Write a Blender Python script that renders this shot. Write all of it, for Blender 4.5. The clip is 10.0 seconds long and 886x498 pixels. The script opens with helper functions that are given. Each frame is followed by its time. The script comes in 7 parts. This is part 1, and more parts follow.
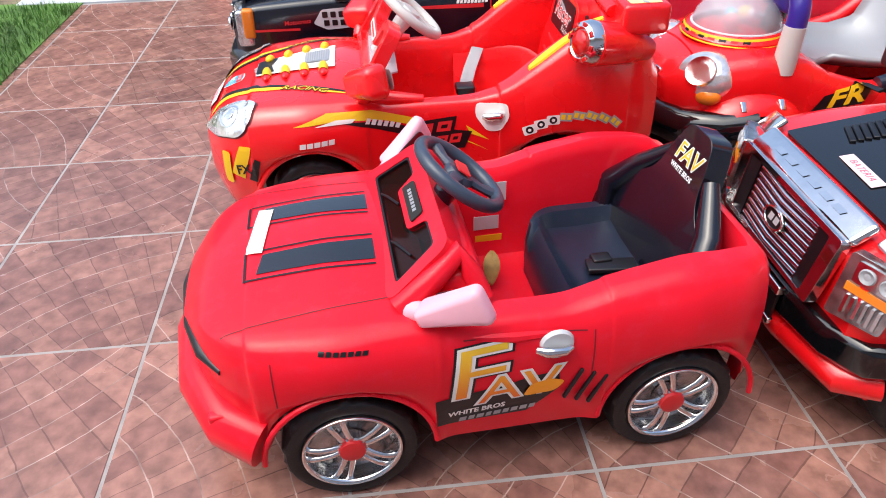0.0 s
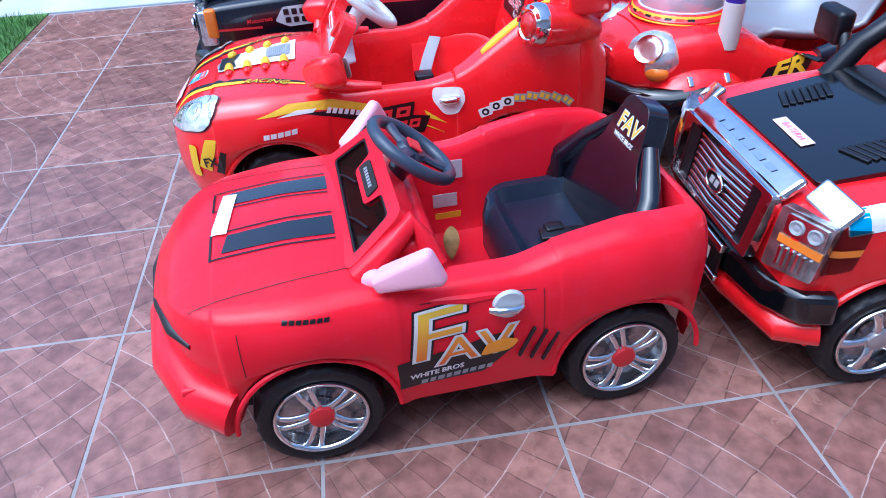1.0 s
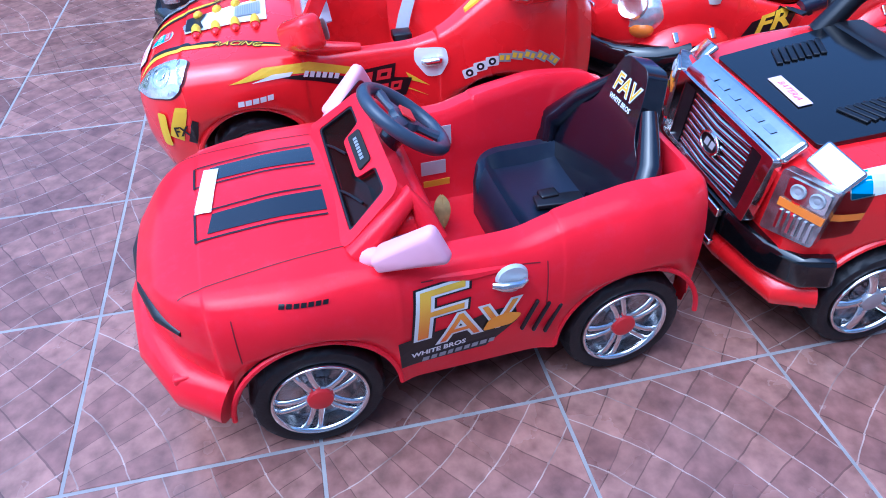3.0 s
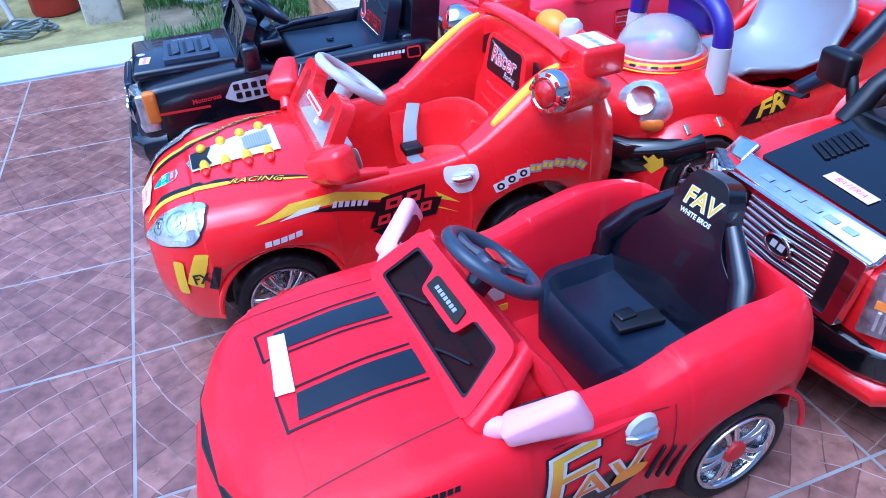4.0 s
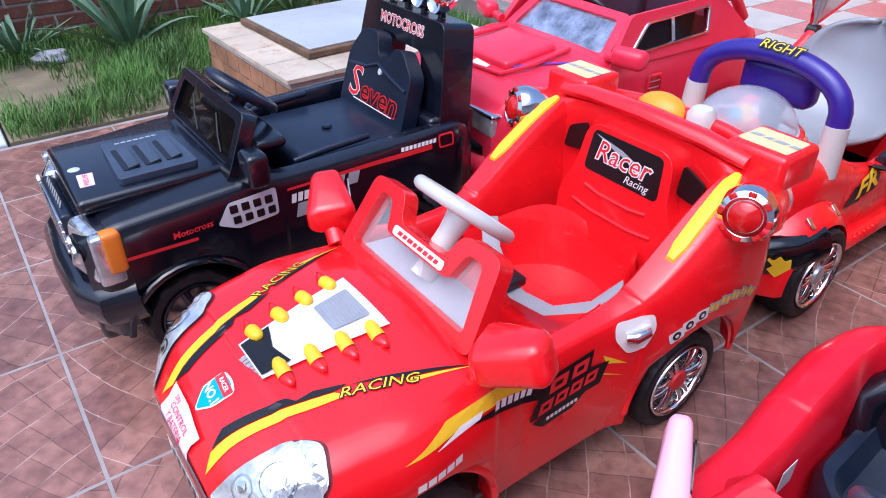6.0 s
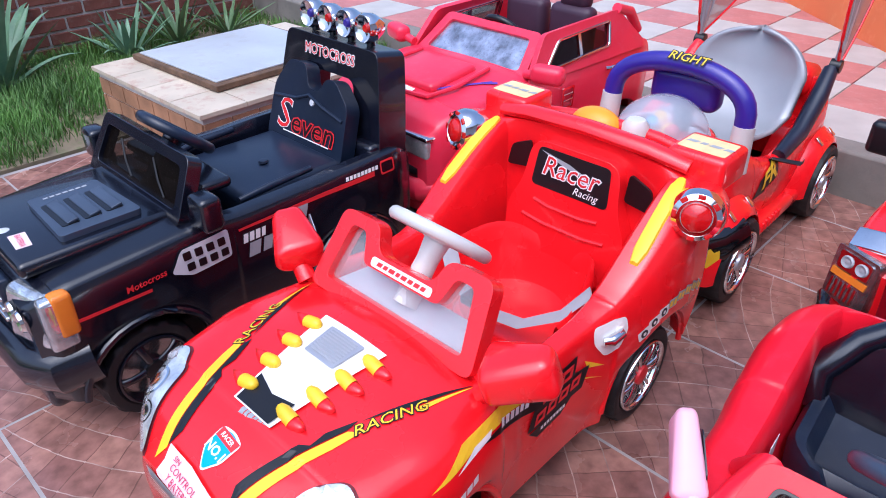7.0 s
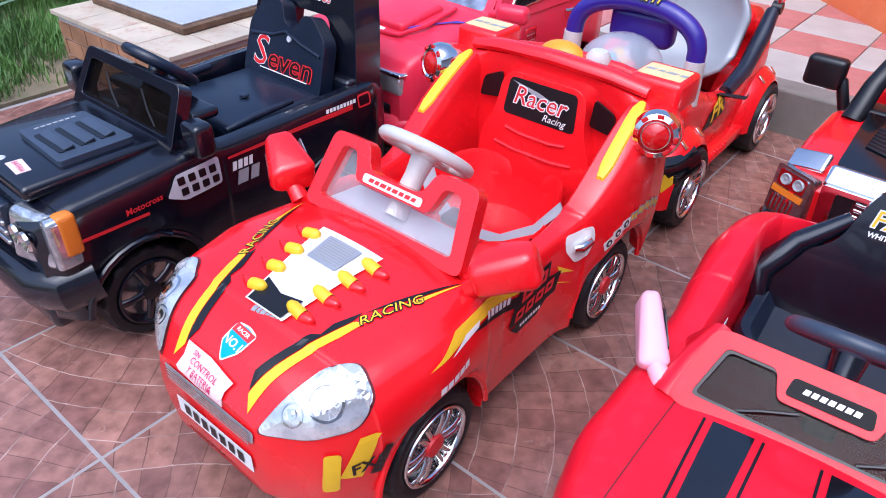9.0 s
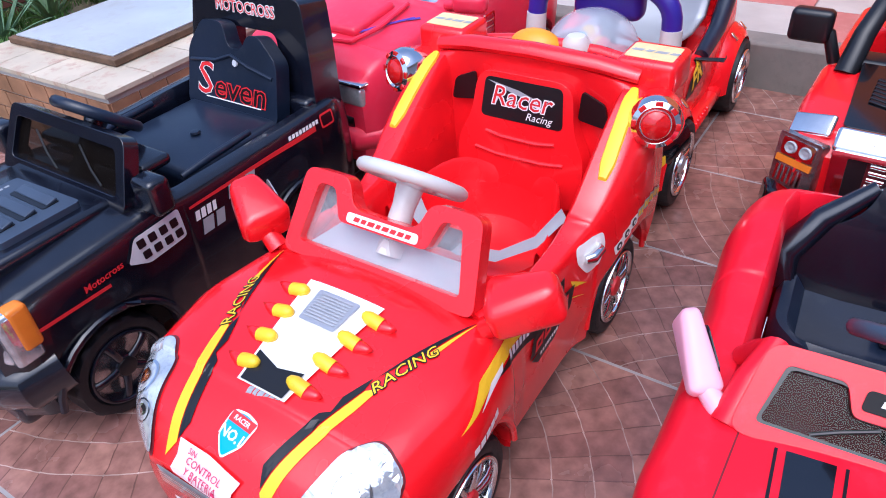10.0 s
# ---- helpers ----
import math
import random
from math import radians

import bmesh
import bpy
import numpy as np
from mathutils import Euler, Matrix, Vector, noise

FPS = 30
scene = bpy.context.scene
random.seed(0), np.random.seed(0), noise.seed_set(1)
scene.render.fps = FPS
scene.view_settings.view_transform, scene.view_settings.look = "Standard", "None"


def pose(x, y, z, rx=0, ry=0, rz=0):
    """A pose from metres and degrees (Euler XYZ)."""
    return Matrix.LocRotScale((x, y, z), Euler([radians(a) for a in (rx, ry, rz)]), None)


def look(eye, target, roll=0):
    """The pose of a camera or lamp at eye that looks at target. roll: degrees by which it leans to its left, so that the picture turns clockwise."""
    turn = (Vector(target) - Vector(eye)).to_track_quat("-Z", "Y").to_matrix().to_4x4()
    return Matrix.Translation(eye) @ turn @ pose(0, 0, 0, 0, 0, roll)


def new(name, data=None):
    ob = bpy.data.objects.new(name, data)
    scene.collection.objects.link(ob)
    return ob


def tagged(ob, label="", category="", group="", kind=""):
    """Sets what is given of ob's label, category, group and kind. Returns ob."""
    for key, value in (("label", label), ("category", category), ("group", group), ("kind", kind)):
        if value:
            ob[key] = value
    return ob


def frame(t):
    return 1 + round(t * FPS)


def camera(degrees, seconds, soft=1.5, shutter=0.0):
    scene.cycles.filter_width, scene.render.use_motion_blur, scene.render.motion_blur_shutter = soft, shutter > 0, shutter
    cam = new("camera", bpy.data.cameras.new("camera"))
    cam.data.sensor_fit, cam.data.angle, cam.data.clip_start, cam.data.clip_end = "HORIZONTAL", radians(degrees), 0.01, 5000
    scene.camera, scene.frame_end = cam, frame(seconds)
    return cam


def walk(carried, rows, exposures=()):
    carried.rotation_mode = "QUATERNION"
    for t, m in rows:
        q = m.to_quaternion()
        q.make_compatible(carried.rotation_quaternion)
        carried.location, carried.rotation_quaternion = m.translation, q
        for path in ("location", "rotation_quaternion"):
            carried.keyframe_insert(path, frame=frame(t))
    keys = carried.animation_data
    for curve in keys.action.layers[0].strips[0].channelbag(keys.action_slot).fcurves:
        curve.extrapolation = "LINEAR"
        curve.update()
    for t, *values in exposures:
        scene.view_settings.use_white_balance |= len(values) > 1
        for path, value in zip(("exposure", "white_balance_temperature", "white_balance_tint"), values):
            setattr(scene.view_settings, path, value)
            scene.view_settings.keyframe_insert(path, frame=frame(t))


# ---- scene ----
cam = camera(64.8, 10.0, soft=1.0)
PATH = [
    (0, (0.547, -0.765, 1.083), (0.711, 0.847, -0.089), -1.0),
    (0.5, (0.576, -0.826, 1.072), (0.801, 0.767, -0.116), -1.7),
    (1, (0.587, -0.853, 1.076), (0.794, 0.755, -0.096), -2.9),
    (1.5, (0.586, -0.856, 1.075), (0.819, 0.738, -0.11), -2.5),
    (2, (0.587, -0.853, 1.071), (0.827, 0.73, -0.127), -2.5),
    (2.2, (0.585, -0.854, 1.072), (0.828, 0.708, -0.153), -3.2),
    (3.3, (0.483, -0.721, 1.089), (0.833, 0.775, -0.191), -1.2),
    (3.5, (0.435, -0.668, 1.1), (0.863, 0.855, -0.124), -1.4),
    (3.6, (0.412, -0.646, 1.106), (0.88, 0.886, -0.09), -1.8),
    (4, (0.317, -0.55, 1.14), (0.845, 1.007, 0.001), -3.5),
    (4.2, (0.292, -0.457, 1.142), (0.819, 1.148, 0.072), -1.9),
    (4.5, (0.237, -0.261, 1.165), (0.736, 1.382, 0.138), -0.2),
    (5, (0.172, -0.091, 1.157), (0.72, 1.525, 0.113), 0.1),
    (5.2, (0.139, -0.033, 1.146), (0.768, 1.554, 0.105), -0.1),
    (6.3, (-0.025, 0.31, 1.128), (1.011, 1.616, 0.023), -0.3),
    (6.5, (-0.048, 0.331, 1.138), (1.016, 1.627, 0.048), -1.0),
    (7, (-0.114, 0.337, 1.159), (1.113, 1.507, 0.098), 0.2),
    (7.5, (-0.198, 0.311, 1.153), (1.072, 1.419, 0.077), 2.2),
    (8, (-0.252, 0.29, 1.139), (1.014, 1.346, 0.006), 2.7),
    (8.5, (-0.269, 0.276, 1.143), (0.977, 1.316, -0.025), 2.0),
    (9, (-0.269, 0.287, 1.148), (1.006, 1.31, -0.003), 1.9),
    (9.5, (-0.264, 0.322, 1.156), (0.993, 1.349, -0.012), 0.0),
    (10, (-0.172, 0.435, 1.151), (1.13, 1.363, -0.05), -4.3),
]
EXPOSURES = [(0, 0.88, 6100, 7), (1, 0.80, 4600, 7), (2, 0.84, 4050, 6), (3.4, 0.80, 4150, 8), (4.2, 0.74, 4000, 9), (5, 0.70, 4700, 12), (6.4, 0.60, 5200, 14), (10, 0.60, 5200, 14)]
walk(cam, [(t, look(eye, target, roll)) for t, eye, target, roll in PATH], EXPOSURES)

from mathutils.bvhtree import BVHTree

# ---- daylight: open shade under a bright sky ----
world = bpy.data.worlds.new("sky")
scene.world = world
world.use_nodes = True
wn = world.node_tree.nodes
sky = wn.new("ShaderNodeTexSky")
sky.sky_type, sky.sun_disc = "NISHITA", False
sky.sun_elevation, sky.sun_rotation = radians(65), radians(-106)
sky.dust_density, sky.air_density, sky.ozone_density = 5.0, 1.0, 0.6
wn["Background"].inputs["Strength"].default_value = 0.15
world.node_tree.links.new(sky.outputs["Color"], wn["Background"].inputs["Color"])
sun_data = bpy.data.lights.new("sun", "SUN")
sun_data.energy, sun_data.angle, sun_data.color = 1.05, radians(75), (1.0, 0.95, 0.88)
sun = new("sun", sun_data)
sun.matrix_world = look((-1.1, 0.2, 4.0), (0.6, 0.7, 0.0))


# ---- materials ----
def mat(name, col, rough=0.5, metal=0.0, var=0.12, scale=6.0, bump=0.0, bscale=180.0, coat=0.0, dirt=None, dirt_amount=0.0, rvar=0.15):
    m = bpy.data.materials.new(name)
    m.use_nodes = True
    nt = m.node_tree
    n, l = nt.nodes, nt.links
    p = n["Principled BSDF"]
    tc = n.new("ShaderNodeTexCoord")
    big = n.new("ShaderNodeTexNoise")
    big.inputs["Scale"].default_value, big.inputs["Detail"].default_value = scale, 5
    l.new(tc.outputs["Object"], big.inputs["Vector"])
    ramp = n.new("ShaderNodeMapRange")
    ramp.inputs["From Min"].default_value, ramp.inputs["From Max"].default_value = 0.3, 0.7
    l.new(big.outputs["Fac"], ramp.inputs["Value"])
    mix = n.new("ShaderNodeMix")
    mix.data_type = "RGBA"
    mix.inputs["A"].default_value = (*[c * (1 - var) for c in col], 1)
    mix.inputs["B"].default_value = (*[min(1, c * (1 + var)) for c in col], 1)
    l.new(ramp.outputs["Result"], mix.inputs["Factor"])
    colour = mix.outputs["Result"]
    fine = n.new("ShaderNodeTexNoise")
    fine.inputs["Scale"].default_value, fine.inputs["Detail"].default_value = bscale, 3
    l.new(tc.outputs["Object"], fine.inputs["Vector"])
    if dirt:
        spot = n.new("ShaderNodeTexNoise")
        spot.inputs["Scale"].default_value, spot.inputs["Detail"].default_value, spot.inputs["Roughness"].default_value = scale * 4.3, 8, 0.7
        l.new(tc.outputs["Object"], spot.inputs["Vector"])
        sm = n.new("ShaderNodeMapRange")
        sm.inputs["From Min"].default_value, sm.inputs["From Max"].default_value = 0.52, 0.75
        sm.inputs["To Max"].default_value = dirt_amount
        l.new(spot.outputs["Fac"], sm.inputs["Value"])
        mx = n.new("ShaderNodeMix")
        mx.data_type = "RGBA"
        mx.inputs["B"].default_value = (*dirt, 1)
        l.new(colour, mx.inputs["A"])
        l.new(sm.outputs["Result"], mx.inputs["Factor"])
        colour = mx.outputs["Result"]
    l.new(colour, p.inputs["Base Color"])
    rr = n.new("ShaderNodeMapRange")
    rr.inputs["To Min"].default_value, rr.inputs["To Max"].default_value = max(0.02, rough * (1 - rvar)), min(1, rough * (1 + rvar))
    l.new(big.outputs["Fac"], rr.inputs["Value"])
    l.new(rr.outputs["Result"], p.inputs["Roughness"])
    p.inputs["Metallic"].default_value = metal
    p.inputs["Coat Weight"].default_value = coat
    p.inputs["Coat Roughness"].default_value = 0.05
    if bump:
        b = n.new("ShaderNodeBump")
        b.inputs["Strength"].default_value, b.inputs["Distance"].default_value = bump, 0.002
        l.new(fine.outputs["Fac"], b.inputs["Height"])
        l.new(b.outputs["Normal"], p.inputs["Normal"])
    return m


def glass(name, col, rough=0.03, alpha=0.3):
    """Thin moulded plastic window: part clear, part glossy tint."""
    m = mat(name, col, rough, var=0.1, scale=12)
    m.node_tree.nodes["Principled BSDF"].inputs["Alpha"].default_value = alpha
    return m


RED = mat("red_plastic", (0.84, 0.006, 0.010), 0.27, var=0.05, coat=0.5, bump=0.02, dirt=(0.55, 0.02, 0.03), dirt_amount=0.25)
FADED = mat("faded_red_plastic", (0.80, 0.009, 0.026), 0.34, var=0.06, coat=0.32, bump=0.03, dirt=(0.80, 0.045, 0.09), dirt_amount=0.35)
PINKRED = mat("sun_bleached_red_plastic", (0.76, 0.025, 0.065), 0.34, var=0.07, coat=0.15, bump=0.03, dirt=(0.74, 0.12, 0.18), dirt_amount=0.35)
PINK = mat("pink_plastic", (0.84, 0.44, 0.54), 0.4, var=0.06, bump=0.02)
# BLACK and NAVY hold some blue of reflected sky in their base colour
BLACK = mat("black_plastic", (0.004, 0.005, 0.011), 0.24, var=0.25, coat=0.5, bump=0.04, dirt=(0.018, 0.021, 0.030), dirt_amount=0.45)
NAVY = mat("sky_tinted_black_plastic", (0.009, 0.015, 0.032), 0.30, var=0.2, bump=0.05, dirt=(0.035, 0.042, 0.055), dirt_amount=0.45)
RUBBER = mat("tyre_plastic", (0.007, 0.007, 0.009), 0.55, var=0.25, bump=0.25, bscale=240, dirt=(0.05, 0.042, 0.038), dirt_amount=0.4)
DARK = mat("dark_underside", (0.012, 0.011, 0.011), 0.8, var=0.3)
CHROME = mat("chrome_plating", (0.78, 0.78, 0.78), 0.10, 1.0, var=0.06, scale=30, bump=0.06, bscale=60, rvar=0.5)
SILVER = mat("silver_plastic", (0.50, 0.50, 0.52), 0.32, 0.6, var=0.1)
WHITE = mat("off_white_plastic", (0.60, 0.59, 0.56), 0.42, var=0.06, bump=0.04, dirt=(0.5, 0.46, 0.4), dirt_amount=0.35)
LGREY = mat("pale_grey_plastic", (0.56, 0.58, 0.61), 0.4, var=0.08, bump=0.04, dirt=(0.42, 0.41, 0.4), dirt_amount=0.4)
BLUE = mat("ink_blue_plastic", (0.035, 0.018, 0.26), 0.32, var=0.1, coat=0.2, bump=0.03)
YELLOW = mat("yellow_vinyl", (0.86, 0.55, 0.01), 0.4, var=0.1)
ORANGE = mat("orange_plastic", (0.90, 0.34, 0.01), 0.35, var=0.1)
AMBER = glass("amber_lens", (0.85, 0.24, 0.02), 0.12, 0.9)
REDLENS = mat("red_lens", (0.55, 0.006, 0.006), 0.12, var=0.1, coat=0.6)
VBLACK = mat("black_vinyl", (0.006, 0.006, 0.008), 0.34, var=0.2)
GLOSSBLACK = mat("glossy_black_plastic", (0.004, 0.0045, 0.006), 0.10, var=0.2, coat=0.5, bump=0.03, bscale=30)
STRIPE = mat("glossy_black_vinyl", (0.006, 0.007, 0.010), 0.16, var=0.2, coat=0.9, bump=0.02, bscale=40)
VWHITE = mat("white_vinyl", (0.82, 0.82, 0.80), 0.4, var=0.05)
VRED = mat("red_vinyl", (0.66, 0.02, 0.025), 0.4, var=0.1)
VGREY = mat("grey_vinyl", (0.35, 0.36, 0.38), 0.42, var=0.15)
VBLUE = mat("sky_blue_vinyl", (0.02, 0.38, 0.70), 0.4, var=0.1)
PURPLE = mat("violet_vinyl", (0.10, 0.05, 0.36), 0.4, var=0.1)
TAPE = mat("masking_tape", (0.80, 0.76, 0.66), 0.7, var=0.08, scale=40, bump=0.2, bscale=90)
NOTE = mat("pale_pink_paper_tape", (0.85, 0.62, 0.62), 0.7, var=0.08, scale=40, bump=0.2, bscale=90)
INK = mat("crimson_ink", (0.55, 0.02, 0.10), 0.6, var=0.2)
WEB = mat("grey_webbing", (0.33, 0.34, 0.36), 0.8, var=0.15, bump=0.5, bscale=500)
# in LAMP and LENS the dirt colour paints dark reflections of the bowl
LAMP = mat("clear_lamp_over_chrome", (0.60, 0.63, 0.66), 0.10, 0.75, var=0.35, scale=40, coat=0.7, bump=0.35, bscale=70, dirt=(0.10, 0.10, 0.11), dirt_amount=0.8)
LENS = mat("silvered_headlamp_lens", (0.84, 0.88, 0.92), 0.10, 0.65, var=0.3, scale=30, coat=0.7, bump=0.6, bscale=42, dirt=(0.22, 0.25, 0.30), dirt_amount=0.5)
SMOKE = glass("smoked_window", (0.008, 0.006, 0.005), 0.03, 0.62)
CLEAR = glass("clear_window", (0.55, 0.58, 0.62), 0.06, 0.22)
DOME = glass("dusty_clear_dome", (0.62, 0.66, 0.74), 0.10, 0.45)
FOIL = mat("crinkled_reflective_film", (0.42, 0.46, 0.55), 0.2, 0.7, var=0.5, scale=22, bump=1.0, bscale=26, dirt=(0.05, 0.06, 0.08), dirt_amount=0.6)
DISH = mat("dull_rim_dish", (0.36, 0.36, 0.37), 0.24, 0.9, var=0.5, scale=40, bump=0.4, bscale=60)
SLATE = mat("slate_blue_plastic", (0.042, 0.058, 0.090), 0.34, var=0.2, bump=0.05)
LEAFDRY = mat("dry_leaf", (0.42, 0.27, 0.08), 0.7, var=0.3, scale=40)
MESHCLOTH = glass("dusty_sun_shade_film", (0.34, 0.31, 0.29), 0.35, 0.66)
PLUM = mat("dark_plum_vinyl", (0.045, 0.018, 0.035), 0.5, var=0.2, bump=0.1)
SEAM = mat("panel_joint_shadow", (0.16, 0.006, 0.012), 0.6, var=0.1)


def flame_material():
    """Yellow print that runs into orange towards its foot."""
    m = mat("flame_print", (0.86, 0.55, 0.01), 0.4, var=0.05)
    n, l = m.node_tree.nodes, m.node_tree.links
    tc, sep, rmp = n.new("ShaderNodeTexCoord"), n.new("ShaderNodeSeparateXYZ"), n.new("ShaderNodeValToRGB")
    mr = n.new("ShaderNodeMapRange")
    mr.inputs["From Min"].default_value, mr.inputs["From Max"].default_value = 0.205, 0.335
    l.new(tc.outputs["Object"], sep.inputs[0])
    l.new(sep.outputs["Z"], mr.inputs["Value"])
    l.new(mr.outputs["Result"], rmp.inputs["Fac"])
    rmp.color_ramp.elements[0].color, rmp.color_ramp.elements[1].color = (0.85, 0.14, 0.01, 1), (0.88, 0.62, 0.04, 1)
    l.new(rmp.outputs["Color"], n["Principled BSDF"].inputs["Base Color"])
    return m


FLAME = flame_material()
FADED.node_tree.nodes["Principled BSDF"].inputs["Coat Roughness"].default_value = 0.12
FADED.node_tree.nodes["Principled BSDF"].inputs["Specular IOR Level"].default_value = 0.10
SMOKE.node_tree.nodes["Principled BSDF"].inputs["Specular IOR Level"].default_value = 0.15


# ---- building tools ----
def part(name, bm, material, parent=None, label="", smooth=True, bevel=0.0, m=None):
    if m is not None:
        bm.transform(m)
    bmesh.ops.recalc_face_normals(bm, faces=bm.faces)
    me = bpy.data.meshes.new(name)
    bm.to_mesh(me)
    bm.free()
    me.materials.append(material)
    if smooth:
        me.polygons.foreach_set("use_smooth", [True] * len(me.polygons))
        me.set_sharp_from_angle(angle=radians(38))
    ob = new(name, me)
    if parent is not None:
        ob.parent = parent
    if bevel:
        b = ob.modifiers.new("soft_edge", "BEVEL")
        b.width, b.segments, b.limit_method, b.angle_limit = bevel, 2, "ANGLE", radians(35)
    return tagged(ob, label)


def thing(name, label, category, m, group="", kind=""):
    e = new(name)
    e.empty_display_size = 0.1
    e.matrix_world = m
    return tagged(e, label, category, group, kind)


def box(cx, cy, cz, sx, sy, sz, bm=None, m=None, taper=1.0):
    bm = bm or bmesh.new()
    vs = bmesh.ops.create_cube(bm, size=1)["verts"]
    for v in vs:
        k = taper if v.co.z > 0 else 1.0
        v.co = Vector((v.co.x * sx * k, v.co.y * sy * k, v.co.z * sz))
        if m is not None:
            v.co = m @ v.co
        v.co += Vector((cx, cy, cz))
    return bm


def lathe(profile, seg=32, bm=None, m=None):
    """Spin (r, h) points about the local z axis."""
    bm = bm or bmesh.new()
    rings = []
    for r, h in profile:
        if r < 1e-5:
            rings.append([bm.verts.new((0, 0, h))] * seg)
        else:
            rings.append([bm.verts.new((r * math.cos(2 * math.pi * i / seg), r * math.sin(2 * math.pi * i / seg), h)) for i in range(seg)])
    made = {v for ring in rings for v in ring}
    for a, b in zip(rings, rings[1:]):
        for i in range(seg):
            q = [a[i], a[(i + 1) % seg], b[(i + 1) % seg], b[i]]
            q = list(dict.fromkeys(q))
            if len(q) > 2:
                bm.faces.new(q)
    if m is not None:
        for v in made:
            v.co = m @ v.co
    return bm


def tube(points, radius, seg=10, closed=False, bm=None, flat=1.0, turn=0.0):
    """A rounded bar along points; radius may be a list."""
    bm = bm or bmesh.new()
    pts = [Vector(p) for p in points]
    n = len(pts)
    rad = radius if isinstance(radius, (list, tuple)) else [radius] * n
    rings, up = [], Vector((0.01, 0.02, 1.0)).normalized()
    for i, p in enumerate(pts):
        a = pts[(i - 1) % n] if closed or i else pts[0]
        b = pts[(i + 1) % n] if closed or i < n - 1 else pts[-1]
        d = (b - a).normalized()
        if abs(d.dot(up)) > 0.95:
            up = Vector((0.9, 0.1, 0.3)).normalized()
        s = d.cross(up).normalized()
        u = s.cross(d)
        rings.append([bm.verts.new(p + rad[i] * (s * math.cos(2 * math.pi * k / seg + turn) + u * flat * math.sin(2 * math.pi * k / seg + turn))) for k in range(seg)])
    pairs = list(zip(rings, rings[1:])) + ([(rings[-1], rings[0])] if closed else [])
    for a, b in pairs:
        for k in range(seg):
            bm.faces.new((a[k], a[(k + 1) % seg], b[(k + 1) % seg], b[k]))
    if not closed:
        bm.faces.new(rings[0])
        bm.faces.new(rings[-1][::-1])
    return bm


def rounded(poly, r, k=5):
    """A polygon with rounded corners."""
    out, n = [], len(poly)
    for i in range(n):
        p, a, b = Vector(poly[i]), Vector(poly[i - 1]), Vector(poly[(i + 1) % n])
        da, db = (a - p), (b - p)
        ra = min(r, da.length * 0.45, db.length * 0.45)
        s, e = p + da.normalized() * ra, p + db.normalized() * ra
        for j in range(k + 1):
            t = j / k
            out.append(tuple((1 - t) ** 2 * s + 2 * t * (1 - t) * p + t * t * e))
    return out


def plate(outer, thick=0.0, holes=(), cell=0.0):
    """A flat (u, v) panel, with holes, of some thickness along +w."""
    bm = bmesh.new()
    for loop in (outer, *holes):
        vs = [bm.verts.new((u, v, 0)) for u, v in loop]
        for i in range(len(vs)):
            bm.edges.new((vs[i], vs[(i + 1) % len(vs)]))
    bmesh.ops.triangle_fill(bm, use_beauty=True, use_dissolve=False, edges=bm.edges[:])
    if cell:
        for _ in range(5):
            long = [e for e in bm.edges if e.calc_length() > cell]
            if not long:
                break
            bmesh.ops.subdivide_edges(bm, edges=long, cuts=1)
            bmesh.ops.triangulate(bm, faces=[f for f in bm.faces if len(f.verts) > 3])
    bmesh.ops.recalc_face_normals(bm, faces=bm.faces)
    if thick:
        got = bmesh.ops.extrude_face_region(bm, geom=bm.faces[:])
        for v in got["geom"]:
            if isinstance(v, bmesh.types.BMVert):
                v.co.z += thick
        bmesh.ops.recalc_face_normals(bm, faces=bm.faces)
    return bm


def axes(o, u, v):
    """A pose from an origin and two directions in a panel's plane."""
    u, v = Vector(u).normalized(), Vector(v)
    w = u.cross(v).normalized()
    v = w.cross(u)
    m = Matrix((u, v, w)).transposed().to_4x4()
    m.translation = Vector(o)
    return m


def lettering(text, size, shear=0.0, fat=0.0, cell=0.012, squeeze=1.0):
    c = bpy.data.curves.new("letters", "FONT")
    c.body, c.size, c.shear, c.offset, c.align_x, c.align_y, c.resolution_u = text, size, shear, fat, "CENTER", "CENTER", 2
    o = new("letters", c)
    me = bpy.data.meshes.new_from_object(o.evaluated_get(bpy.context.evaluated_depsgraph_get()))
    bm = bmesh.new()
    bm.from_mesh(me)
    bpy.data.objects.remove(o)
    bpy.data.meshes.remove(me)
    bpy.data.curves.remove(c)
    for v in bm.verts:
        v.co.x *= squeeze
    bmesh.ops.triangulate(bm, faces=bm.faces[:])
    for _ in range(3):
        long = [e for e in bm.edges if e.calc_length() > cell]
        if not long:
            break
        bmesh.ops.subdivide_edges(bm, edges=long, cuts=1)
        bmesh.ops.triangulate(bm, faces=[f for f in bm.faces if len(f.verts) > 3])
    return bm


def bars(widths, height, gap, slant=0.0):
    """Plain blocks in a row, for writing that stays unread."""
    bm, x = bmesh.new(), -(sum(widths) + gap * (len(widths) - 1)) / 2
    for w in widths:
        q = [(x, -height / 2), (x + w, -height / 2), (x + w + slant, height / 2), (x + slant, height / 2)]
        bm.faces.new([bm.verts.new((a, b, 0)) for a, b in q])
        x += w + gap
    for _ in range(2):
        bmesh.ops.subdivide_edges(bm, edges=bm.edges[:], cuts=1, use_grid_fill=True)
    return bm


